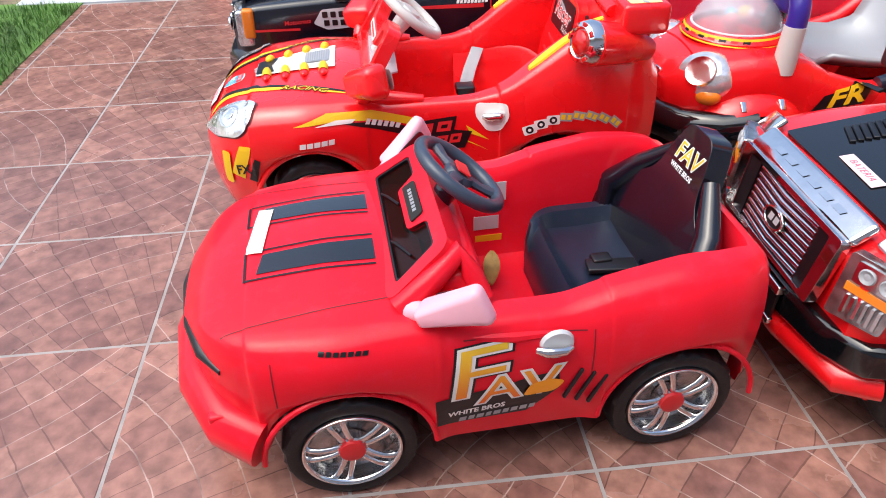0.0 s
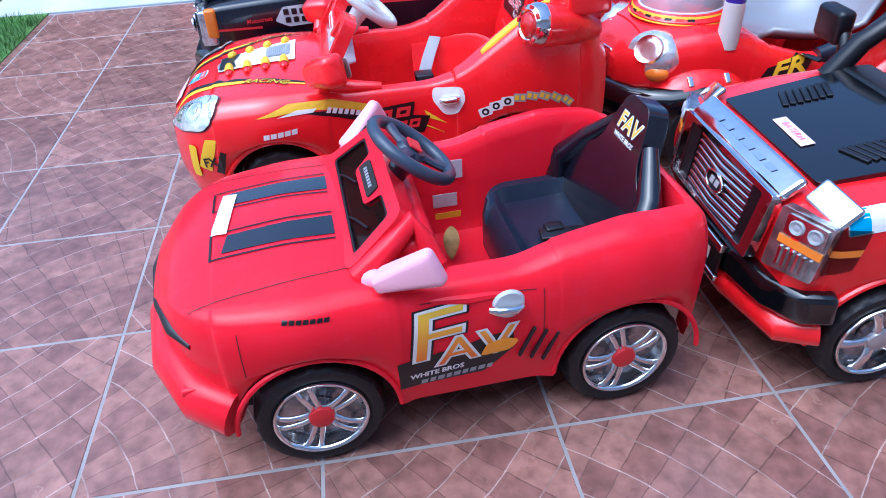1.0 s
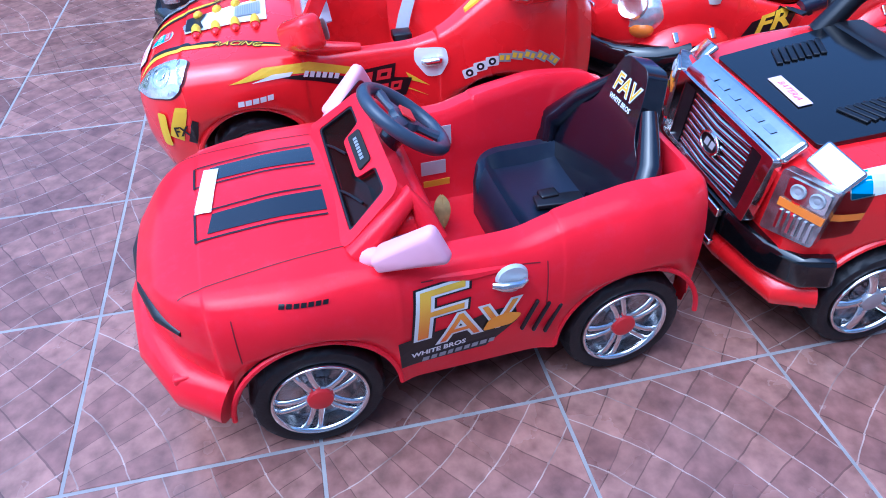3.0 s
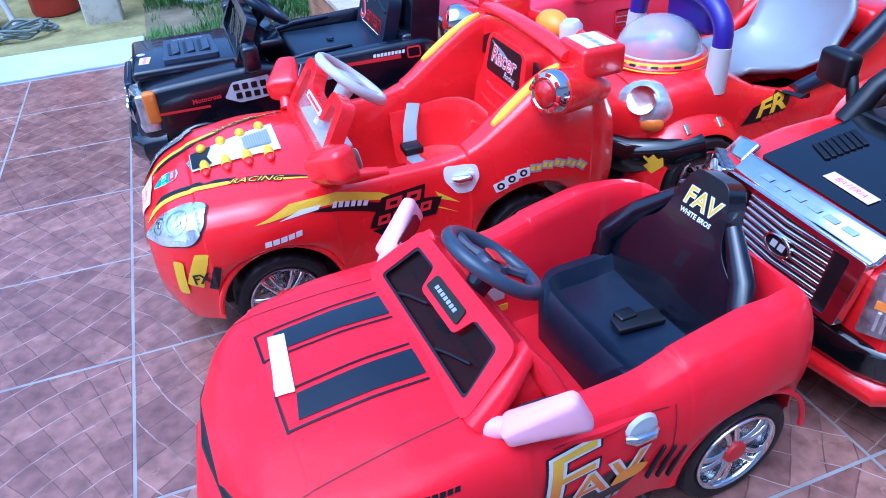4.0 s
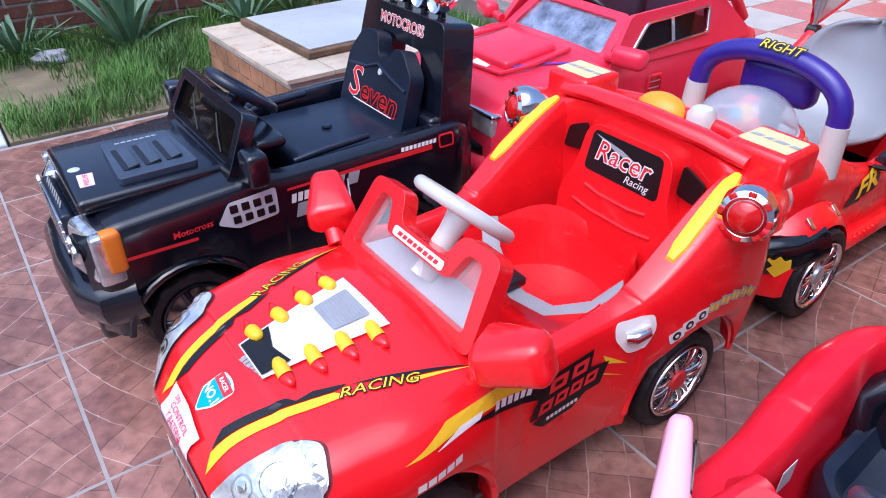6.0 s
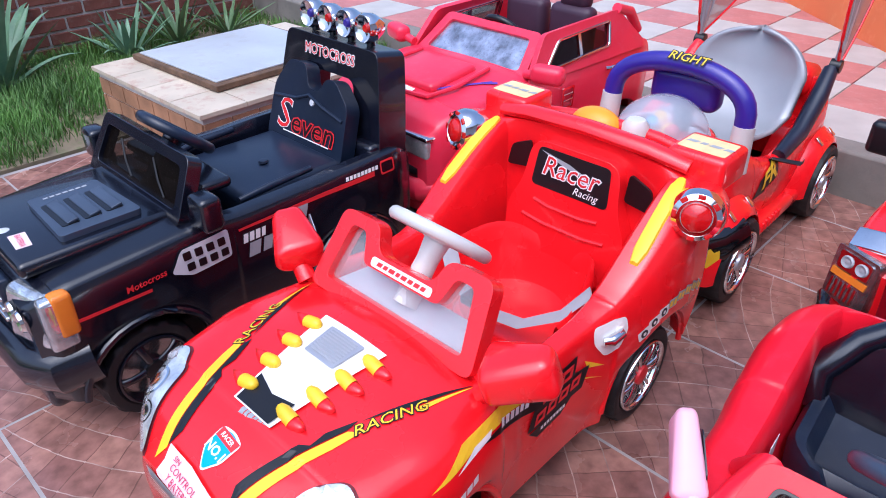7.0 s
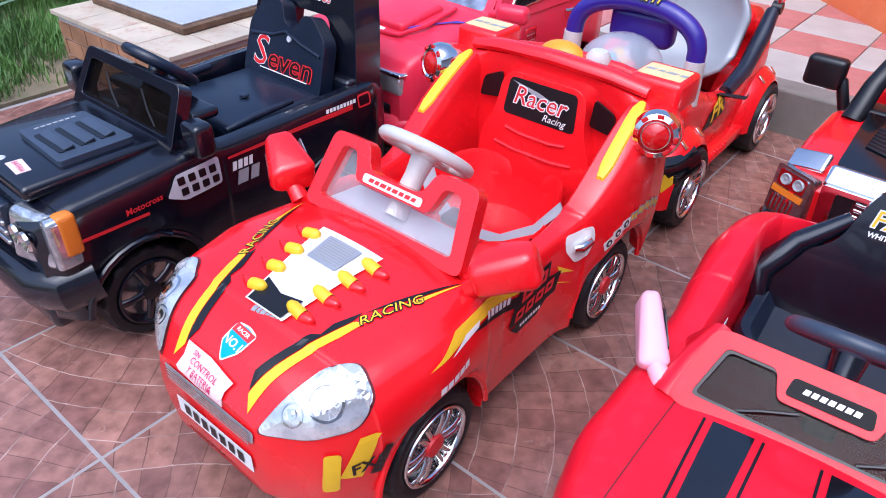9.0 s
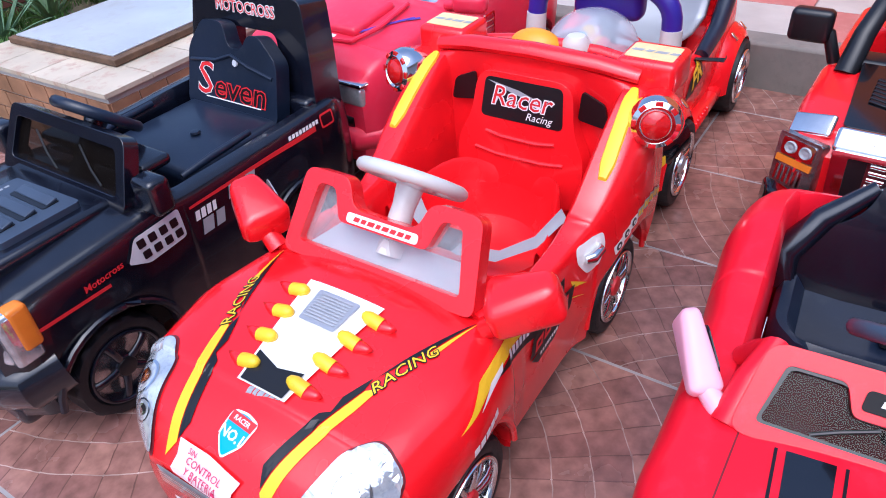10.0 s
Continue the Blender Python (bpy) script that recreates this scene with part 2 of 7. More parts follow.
def sticker(name, bm, material, parent, tree, m, lift=0.0016, label=""):
    """Lay a flat (u, v) sheet onto a curved body, from the side that m faces."""
    w = m.to_3x3() @ Vector((0, 0, 1))
    for v in bm.verts:
        p = m @ v.co
        hit = tree.ray_cast(p + w * 0.25, -w, 0.6)
        v.co = hit[0] + (hit[1] * (1 if hit[1].dot(w) > 0 else -1)) * lift if hit[0] is not None else p
    me_faces = bm.faces[:]
    for f in me_faces:
        if f.normal.dot(w) < 0:
            f.normal_flip()
    me = bpy.data.meshes.new(name)
    bm.to_mesh(me)
    bm.free()
    me.materials.append(material)
    ob = new(name, me)
    ob.parent = parent
    return tagged(ob, label)


def side(x, z, tilt=0.0):
    """A panel on the car's left flank, read from outside."""
    a = radians(tilt)
    return axes((x, 0.3, z), (-math.cos(a), 0, math.sin(a)), (math.sin(a), 0, math.cos(a)))


def top(x, y, turn=0.0):
    """A panel on the bonnet; at turn 0 it reads from nose to windscreen."""
    a = radians(turn)
    return axes((x, y, 0.42), (-math.cos(a), math.sin(a), 0), (-math.sin(a), -math.cos(a), 0))


def shell(keys, wheels, zw, cockpit=None, n=130, smooth_by=2, flare=0.008, boxy=2.3):
    """A car body: stations along x of (x, lower half-width, widest, shoulder, bottom, waist, shoulder height, crown),
    with open wheel arches (x, radius) and an open cockpit (x0, x1, half-width, floor height)."""
    k = np.array(sorted(keys))
    xs = list(np.linspace(k[0, 0], k[-1, 0], n))
    if cockpit:
        for c in cockpit[:2]:
            xs += [c - 0.004, c + 0.004]
    for xw, ra in wheels:
        xs += [xw - ra + 0.0006, xw + ra - 0.0006, xw - ra - 0.0006, xw + ra + 0.0006]
    xs = np.array(sorted(xs))
    cols = []
    for c in range(1, 8):
        v = np.interp(xs, k[:, 0], k[:, c])
        pad = np.concatenate([[v[0]] * 4, v, [v[-1]] * 4])
        for _ in range(smooth_by):
            s = pad.copy()
            s[1:-1] = (pad[:-2] + 2 * pad[1:-1] + pad[2:]) / 4
            s[2:-2] = 0.5 * s[2:-2] + 0.25 * (pad[:-4] + pad[4:])
            pad = s
        cols.append(pad[4:-4])
    bm, rows = bmesh.new(), []
    for i, x in enumerate(xs):
        wl, wm, ws, zb, zm, zs, zc = (c[i] for c in cols)
        bulge = 0.0
        for xw, ra in wheels:
            if abs(x - xw) < ra:
                zb = max(zb, zw + math.sqrt(ra * ra - (x - xw) ** 2))
            bulge = max(bulge, flare * math.exp(-(max(0, abs(x - xw) - ra) / 0.02) ** 2))
        zb = min(zb, zs - 0.06)
        zm = max(zm, zb + 0.02)
        pts = [(wl + bulge - 0.035, zb + 0.012), (wl + bulge - 0.012, zb - 0.002), (wl + bulge, zb + 0.004)]
        for j in range(1, 6):
            t = j / 5
            pts.append((wl + (wm - wl) * math.sin(t * math.pi / 2) + bulge * (1 - t) ** 2, zb + 0.004 + (zm - zb - 0.004) * t))
        for j in range(1, 8):
            t = j / 7 * math.pi / 2
            pts.append((ws + (wm - ws) * max(0, math.cos(t)) ** (2 / boxy), zm + (zs - zm) * math.sin(t) ** (2 / boxy)))
        inside = cockpit and cockpit[0] < x < cockpit[1]
        if inside:
            wr, zf = min(cockpit[2], ws - 0.012), cockpit[3]
            pts += [(wr + 0.006, zs + 0.001), (wr, zs - 0.006), (wr - 0.006, zs - 0.03), (wr - 0.012, (zs + zf) / 2),
                    (wr - 0.018, zf + 0.03), (wr - 0.03, zf + 0.006), (wr - 0.05, zf), (0.0, zf)]
        else:
            for j in range(1, 9):
                t = j / 8
                pts.append((ws * (1 - t), zs + (zc - zs) * (1 - (1 - t) ** 2)))
        row = [bm.verts.new((x, y, z)) for y, z in pts] + [bm.verts.new((x, -y, z)) for y, z in pts[-2::-1]]
        rows.append(row)
    for a, b in zip(rows, rows[1:]):
        for j in range(len(a) - 1):
            bm.faces.new((a[j], a[j + 1], b[j + 1], b[j]))
    for end in (rows[0], rows[-1]):
        half = len(end) // 2
        for j in range(half):
            q = list(dict.fromkeys((end[j], end[j + 1], end[-2 - j], end[-1 - j])))
            if len(q) > 2:
                bm.faces.new(q)
    bmesh.ops.recalc_face_normals(bm, faces=bm.faces)
    return bm


def tree_of(bm):
    return BVHTree.FromBMesh(bm)


WHEELS = {}


def wheel(style, r, width, parent, place, flip, cap, spokes, twin, metal):
    """tyre > rim, hub_cap; the outer face looks along +y when flip is +1."""
    if style not in WHEELS:
        w = width / 2
        tyre = lathe([(r * 0.66, -w * 0.8), (r * 0.80, -w), (r * 0.93, -w * 0.96), (r * 0.985, -w * 0.80), (r, -w * 0.5), (r, w * 0.5), (r * 0.985, w * 0.80), (r * 0.93, w * 0.96), (r * 0.86, w), (r * 0.77, w * 0.98), (r * 0.73, w * 0.88), (r * 0.70, w * 0.6), (r * 0.66, -w * 0.8)], 80)
        for v in tyre.verts:
            d = math.hypot(v.co.x, v.co.y)
            if d > r * 0.97:
                a = math.atan2(v.co.y, v.co.x) / (2 * math.pi) * 40 + (1 if v.co.z > 0 else 0) * 0.5
                k = 1 if a % 1.0 < 0.5 else 0.96
                v.co.x *= k
                v.co.y *= k
        rim = lathe([(r * 0.785, w * 0.88), (r * 0.785, w * 1.0), (r * 0.77, w * 1.07), (r * 0.745, w * 1.09), (r * 0.72, w * 1.05), (r * 0.70, w * 0.92), (r * 0.69, w * 0.70), (r * 0.675, w * 0.45), (r * 0.665, w * 0.30)], 48)
        dish = lathe([(r * 0.67, w * 0.34), (r * 0.60, w * 0.36), (r * 0.56, w * 0.30), (r * 0.30, w * 0.34), (0.0, w * 0.36)], 40)
        for i in range(spokes):
            for off in ((-1, 1) if twin else (0,)):
                a = 2 * math.pi * i / spokes
                mm = Matrix.Rotation(a, 3, "Z")
                k = 1.0 if twin else 1.7
                tube([mm @ Vector((r * d, off * r * e, w * h)) for d, e, h in ((0.17, 0.055, 0.78), (0.32, 0.068, 0.90), (0.50, 0.085, 0.93), (0.63, 0.105, 0.88), (0.72, 0.115, 0.72))], [r * 0.056 * k, r * 0.050 * k, r * 0.047 * k, r * 0.052 * k, r * 0.06 * k], 10, bm=rim, flat=0.8)
            if spokes > 5:
                aa = a + math.pi / spokes
                lathe([(r * 0.055, 0.0), (r * 0.05, w * 0.62), (r * 0.03, w * 0.74), (0, w * 0.76)], 10, bm=rim, m=Matrix.Translation((r * 0.55 * math.cos(aa), r * 0.55 * math.sin(aa), 0)))
                lathe([(r * 0.05, 0.0), (r * 0.045, w * 0.66), (r * 0.03, w * 0.76), (0, w * 0.78)], 10, bm=rim, m=Matrix.Translation((r * 0.36 * math.cos(aa), r * 0.36 * math.sin(aa), 0)))
        rim = lathe([(0.0, w * 0.93), (r * 0.20, w * 0.93), (r * 0.24, w * 0.84), (r * 0.25, w * 0.4)], 24, bm=rim)
        for b in (rim, dish):
            for v in b.verts:
                v.co.x *= 0.93
                v.co.y *= 0.93
        capm = lathe([(0.0, w * 1.09), (r * 0.12, w * 1.08), (r * 0.185, w * 1.03), (r * 0.20, w * 0.90)], 24)
        obs = [part("tyre", tyre, RUBBER), part("rim", rim, metal), part("hub_cap", capm, cap), part("rim_dish", dish, DISH)]
        WHEELS[style] = [o.data for o in obs]
        for o in obs:
            bpy.data.objects.remove(o)
    me = WHEELS[style]
    t = new("tyre", me[0])
    t.parent = parent
    t.matrix_local = pose(*place, -90 * flip, 0, 0)
    tagged(t, "black ribbed plastic tyre")
    for nm, d in (("rim", me[1]), ("hub_cap", me[2]), ("rim_dish", me[3])):
        o = new(nm, d)
        o.parent = t
        if nm == "rim" and metal == CHROME:
            tagged(o, "chrome spoked rim")
    return t


def four_wheels(style, r, width, car, wb_f, wb_r, track, cap, spokes=5, twin=True, metal=None):
    for x in (wb_f, wb_r):
        for s in (1, -1):
            wheel(style, r, width, car, (x, s * track, r), s, cap, spokes, twin, metal or CHROME)


def arch_lips(car, material, xs, r, y, zw, fat=0.007):
    for x in xs:
        for s in (1, -1):
            part("arch_lip", tube([(x + r * math.cos(radians(a)), s * y, zw + r * math.sin(radians(a))) for a in range(2, 180, 8)], fat, 8), material, car)


def chassis(car, x0, x1, w, z0, z1):
    part("chassis", box((x0 + x1) / 2, 0, (z0 + z1) / 2, x1 - x0, 2 * w, z1 - z0), DARK, car, bevel=0.01)


def arc(cx, cy, r, a0, a1, n):
    return [(cx + r * math.cos(radians(a0 + (a1 - a0) * i / n)), cy + r * math.sin(radians(a0 + (a1 - a0) * i / n))) for i in range(n + 1)]


def ellipse(a, b, n=28):
    return [(a * math.cos(2 * math.pi * i / n), b * math.sin(2 * math.pi * i / n)) for i in range(n)]


def steering(car, x, z, r, mw, mc, tilt=58, thick=0.011, spokes=3):
    """steering_wheel > column; the wheel leans towards the seat."""
    bm = tube([(r * math.cos(2 * math.pi * i / 30), r * math.sin(2 * math.pi * i / 30), 0) for i in range(30)], thick, 10, closed=True)
    m = Matrix.Translation((x, 0, z)) @ Matrix.Rotation(radians(-(90 - tilt)), 4, "Y") @ Matrix.Rotation(radians(-90), 4, "Z")
    sw = part("steering_wheel", bm, mw, car, m=m)
    part("hub", lathe([(0, 0.008), (r * 0.30, 0.006), (r * 0.36, -0.004), (r * 0.3, -0.014), (0, -0.016)], 20), mw, sw, m=m)
    for i in range(spokes):
        a = math.pi / 2 + 2 * math.pi * i / spokes + math.pi
        part("spoke", tube([(r * 0.25 * math.cos(a), r * 0.25 * math.sin(a), -0.002), (r * 0.6 * math.cos(a), r * 0.6 * math.sin(a), -0.003), (r * 0.97 * math.cos(a), r * 0.97 * math.sin(a), 0)], [thick * 1.3, thick * 0.95, thick * 1.3], 8, flat=0.6), mw, sw, m=m)
    d = m.to_3x3() @ Vector((0, 0, -1))
    p = Vector((x, 0, z))
    part("steering_column", tube([p + d * 0.005, p + d * 0.05, p + d * 0.14], [0.026, 0.021, 0.024], 14), mc, sw)
    return sw


def soft_box(x0, x1, y0, y1, z0, z1, r):
    """A block with well rounded edges."""
    bm = box((x0 + x1) / 2, (y0 + y1) / 2, (z0 + z1) / 2, x1 - x0, y1 - y0, z1 - z0)
    bmesh.ops.bevel(bm, geom=bm.edges[:], offset=r, segments=4, profile=0.5, affect="EDGES")
    return bm


# ---- ground, terrace, garden ----
def tile_material():
    """Terracotta tile printed with a fan of small setts."""
    m = mat("terracotta_fan_tile", (0.22, 0.115, 0.095), 0.26, var=0.18, scale=5, bump=0.12, bscale=160, rvar=0.3)
    n, l = m.node_tree.nodes, m.node_tree.links
    p = n["Principled BSDF"]
    tc, info = n.new("ShaderNodeTexCoord"), n.new("ShaderNodeObjectInfo")
    sep = n.new("ShaderNodeSeparateXYZ")
    l.new(tc.outputs["Object"], sep.inputs[0])

    def op(kind, a, b=None):
        q = n.new("ShaderNodeMath")
        q.operation = kind
        for i, v in enumerate((a, b)):
            if v is None:
                continue
            if isinstance(v, (int, float)):
                q.inputs[i].default_value = v
            else:
                l.new(v, q.inputs[i])
        return q.outputs[0]
    x, y = op("ADD", sep.outputs[0], 0.62), op("ADD", sep.outputs[1], 0.40)
    rad = op("SQRT", op("ADD", op("MULTIPLY", x, x), op("MULTIPLY", y, y)))
    ang = op("MULTIPLY", op("ARCTAN2", y, x), 0.72)
    comb = n.new("ShaderNodeCombineXYZ")
    jit = n.new("ShaderNodeTexNoise")
    jit.inputs["Scale"].default_value = 14
    l.new(tc.outputs["Object"], jit.inputs["Vector"])
    arc = op("ADD", rad, op("MULTIPLY", jit.outputs["Fac"], 0.012))
    l.new(arc, comb.inputs[0])
    l.new(op("ADD", ang, op("MULTIPLY", jit.outputs["Fac"], -0.010)), comb.inputs[1])
    # the arcs have pale joints, the short joints across them stay dark
    pale = op("GREATER_THAN", op("ABSOLUTE", op("SUBTRACT", op("FRACT", op("DIVIDE", arc, 0.078)), 0.5)), 0.47)
    br = n.new("ShaderNodeTexBrick")
    br.offset = 0.0
    for k, v in (("Scale", 1.0), ("Mortar Size", 0.0014), ("Mortar Smooth", 0.3), ("Bias", 0.0), ("Brick Width", 0.078), ("Row Height", 0.058)):
        br.inputs[k].default_value = v
    br.inputs["Color1"].default_value, br.inputs["Color2"].default_value = (0.305, 0.155, 0.120, 1), (0.200, 0.095, 0.078, 1)
    br.inputs["Mortar"].default_value = (0.145, 0.072, 0.058, 1)
    l.new(comb.outputs[0], br.inputs["Vector"])
    wob = n.new("ShaderNodeTexNoise")
    wob.inputs["Scale"].default_value, wob.inputs["Detail"].default_value = 28, 6
    l.new(tc.outputs["Object"], wob.inputs["Vector"])
    mx = n.new("ShaderNodeMix")
    mx.data_type, mx.blend_type = "RGBA", "OVERLAY"
    mx.inputs["Factor"].default_value = 0.75
    worn = n.new("ShaderNodeTexNoise")
    worn.inputs["Scale"].default_value, worn.inputs["Detail"].default_value = 9, 4
    l.new(tc.outputs["Object"], worn.inputs["Vector"])
    wr = n.new("ShaderNodeMapRange")
    wr.inputs["From Min"].default_value, wr.inputs["From Max"].default_value = 0.30, 0.55
    l.new(worn.outputs["Fac"], wr.inputs["Value"])
    line = n.new("ShaderNodeMix")
    line.data_type = "RGBA"
    line.inputs["B"].default_value = (0.50, 0.375, 0.32, 1)
    l.new(op("MULTIPLY", op("MULTIPLY", op("MULTIPLY", br.outputs["Fac"], wr.outputs["Result"]), pale), 0.75), line.inputs["Factor"])
    l.new(br.outputs["Color"], line.inputs["A"])
    l.new(line.outputs["Result"], mx.inputs["A"])
    l.new(wob.outputs["Fac"], mx.inputs["B"])
    hs = n.new("ShaderNodeHueSaturation")
    hs.inputs["Saturation"].default_value = 1.0
    l.new(op("ADD", 0.9, op("MULTIPLY", info.outputs["Random"], 0.25)), hs.inputs["Value"])
    l.new(mx.outputs["Result"], hs.inputs["Color"])
    l.new(hs.outputs["Color"], p.inputs["Base Color"])
    return m


TILE = tile_material()
GROUT = mat("grey_grout", (0.32, 0.295, 0.285), 0.8, var=0.2, scale=9, bump=0.4)
EARTH = mat("packed_earth", (0.20, 0.16, 0.10), 0.95, var=0.4, scale=5, bump=0.8, bscale=60, dirt=(0.10, 0.14, 0.04), dirt_amount=0.9)
CONCRETE = mat("grey_concrete", (0.22, 0.20, 0.175), 0.9, var=0.2, scale=5, bump=0.6, bscale=90, dirt=(0.16, 0.15, 0.13), dirt_amount=0.7)
SLAB = mat("whitewashed_concrete", (0.54, 0.57, 0.60), 0.75, var=0.12, scale=4, bump=0.3, dirt=(0.45, 0.45, 0.42), dirt_amount=0.6)
MOSS = mat("mossy_dirt", (0.28, 0.25, 0.09), 0.95, var=0.35, scale=6, bump=0.7, bscale=70, dirt=(0.40, 0.37, 0.26), dirt_amount=0.8)
POST = mat("stained_white_render", (0.66, 0.62, 0.50), 0.85, var=0.12, scale=3, bump=0.5, bscale=50, dirt=(0.24, 0.20, 0.06), dirt_amount=0.75)
BRICK = mat("red_brown_brick", (0.16, 0.052, 0.035), 0.85, var=0.35, scale=7, bump=0.6, bscale=70, dirt=(0.26, 0.20, 0.17), dirt_amount=0.4)
TAN = mat("tan_brick_tile", (0.33, 0.17, 0.09), 0.7, var=0.3, scale=9, bump=0.3)
MORTAR = mat("pale_mortar", (0.52, 0.50, 0.46), 0.9, var=0.15, bump=0.5)
CREAM = mat("cream_marbled_tile", (0.58, 0.50, 0.38), 0.4, var=0.2, scale=4, bump=0.1, dirt=(0.44, 0.22, 0.15), dirt_amount=1.0)
METALLID = mat("galvanised_sheet", (0.60, 0.64, 0.66), 0.42, 0.35, var=0.12, scale=3, bump=0.15, bscale=40, dirt=(0.42, 0.38, 0.32), dirt_amount=0.4)
RUST = mat("rusty_rim", (0.12, 0.07, 0.04), 0.9, var=0.4, scale=20, bump=0.8)
PAVEW = mat("off_white_paving_tile", (0.46, 0.44, 0.40), 0.55, var=0.12, scale=7, bump=0.2, dirt=(0.44, 0.40, 0.36), dirt_amount=0.5)
PAVER = mat("faded_red_paving_tile", (0.46, 0.17, 0.15), 0.55, var=0.15, scale=7, bump=0.2, dirt=(0.5, 0.34, 0.3), dirt_amount=0.5)
ORWALL = mat("orange_painted_wall", (0.82, 0.20, 0.06), 0.8, var=0.07, scale=2.5, bump=0.25, bscale=60, dirt=(0.88, 0.30, 0.12), dirt_amount=0.5)
GRASS = mat("lawn_grass", (0.085, 0.185, 0.028), 0.6, var=0.4, scale=4)
AGAVE = mat("grey_green_agave", (0.13, 0.24, 0.14), 0.5, var=0.3, scale=9, bump=0.15, dirt=(0.30, 0.34, 0.20), dirt_amount=0.5)
STRAP = mat("green_strap_leaf", (0.11, 0.19, 0.08), 0.5, var=0.35, scale=8)
BARREL = mat("red_drum", (0.42, 0.035, 0.02), 0.5, var=0.2, scale=5, dirt=(0.2, 0.03, 0.02), dirt_amount=0.6)
PIPE = mat("dirty_white_pipe", (0.58, 0.57, 0.53), 0.5, var=0.12)
HOSE = mat("grey_green_hose", (0.17, 0.20, 0.18), 0.5, var=0.25)
BLUEDRUM = mat("navy_plastic_tub", (0.02, 0.03, 0.09), 0.45, var=0.2)
SHED = mat("dark_shed_wall", (0.04, 0.035, 0.035), 0.85, var=0.3, bump=0.3)

TILEW, GX0, GX1, GY0, GY1 = 0.45, -7, 6, -6, 7
ground = part("ground", box(0, 0, -0.55, 400, 400, 1.0), EARTH, label="bare earth that reaches away on all sides", smooth=False)
tagged(ground, category="ground", kind="structure")
floor = part("floor", box((GX0 * TILEW + 2.6) / 2, (GY0 * TILEW + 3.17) / 2, -0.0268, 2.6 - GX0 * TILEW, 3.17 - GY0 * TILEW, 0.051), GROUT, label="terrace floor of terracotta tiles with grey grout joints", smooth=False)
tagged(floor, category="floor", kind="structure")

garden = part("garden_bed", box(1.32, 3.84, -0.04, 2.46, 1.32, 0.10), EARTH, label="garden bed of earth with rough grass", smooth=False)
tagged(garden, category="garden", kind="structure")
slab = part("edge_slab", box(-0.60, 3.385, -0.015, 1.36, 0.42, 0.05), SLAB, label="whitewashed concrete strip along the terrace", bevel=0.006)
tagged(slab, category="slab", kind="structure")
yard = part("yard_ground", box(-1.4, 5.1, -0.04, 3.0, 3.0, 0.07), MOSS, label="mossy yellow dirt behind the concrete strip", smooth=False)
tagged(yard, category="ground", kind="structure")

# raised pavement with a chequer of red and white tiles
kerb = part("kerb", box(2.523, 2.0, 0.076, 0.12, 7.0, 0.19), CONCRETE, label="rough grey concrete kerb of the raised pavement", bevel=0.012)
tagged(kerb, category="kerb", kind="structure")
pavement = part("pavement", box(5.583, 2.0, 0.060, 6.0, 9.0, 0.198), GROUT, label="raised pavement of red and white chequered tiles", smooth=False)
tagged(pavement, category="pavement", kind="structure")

# orange wall, set askew to the pavement
orange = part("wall_orange", box(0, 0, 0.9, 3.6, 0.15, 1.8), ORWALL, label="bright orange painted masonry wall", bevel=0.01,
              m=Matrix.Translation((3.17, 0.44, 0.10)) @ Matrix.Rotation(radians(46), 4, "Z") @ Matrix.Translation((1.1, -0.09, 0)))
tagged(orange, category="wall", kind="structure")


def brick_row_wall(parent, x0, x1, z0, rows, bl, bh, joint, place, depth, material, seedv):
    """Courses of single bricks, proud of the mortar."""
    rnd = random.Random(seedv)
    bm = box(0, 0, 0, bl, depth, bh)
    bmesh.ops.bevel(bm, geom=bm.edges[:], offset=0.003, segments=1, affect="EDGES")
    me = bpy.data.meshes.new("brick")
    bm.to_mesh(me)
    bm.free()
    me.materials.append(material)
    for r in range(rows):
        x = x0 + (bl + joint) / 2 * (r % 2)
        while x < x1:
            b = new("brick", me)
            b.parent = parent
            b.matrix_local = place @ pose(x + bl / 2, rnd.uniform(-0.002, 0.002), z0 + r * (bh + joint) + bh / 2, 0, 0, rnd.uniform(-0.4, 0.4))
            x += bl + joint


wall_brick = part("wall_brick", box(1.25, 4.62, 0.45, 2.55, 0.20, 1.1), MORTAR, label="red-brown brick garden wall with pale joints", smooth=False)
tagged(wall_brick, category="wall", kind="structure")

# dark shed corner behind the yard
shed = part("wall_shed", box(-1.7, 5.2, 0.8, 2.9, 0.15, 1.8), SHED, label="dark wall at the back of the yard", smooth=False)
tagged(shed, category="wall", kind="structure")
# unseen wall added behind the camera; it blocks and bounces sky light
back_wall = part("wall_unseen", box(0, -2.6, 1.5, 14, 0.2, 3.4), SLAB, label="plain pale unseen wall added behind the terrace to block sky light", smooth=False)
tagged(back_wall, category="wall", kind="structure")
# unseen roof strip, added and sized to shade the near floor
shade_strip = part("shade_roof", box(0, -2.16, 2.78, 14, 0.7, 0.14), SLAB, label="plain unseen roof strip added to shade the near floor", smooth=False)
tagged(shade_strip, category="roof", kind="structure")
pillar = part("pillar", soft_box(-0.235, -0.03, 4.02, 4.20, -0.02, 0.95, 0.012), POST, label="white rendered pillar with mossy stains")
tagged(pillar, category="pillar", kind="structure")


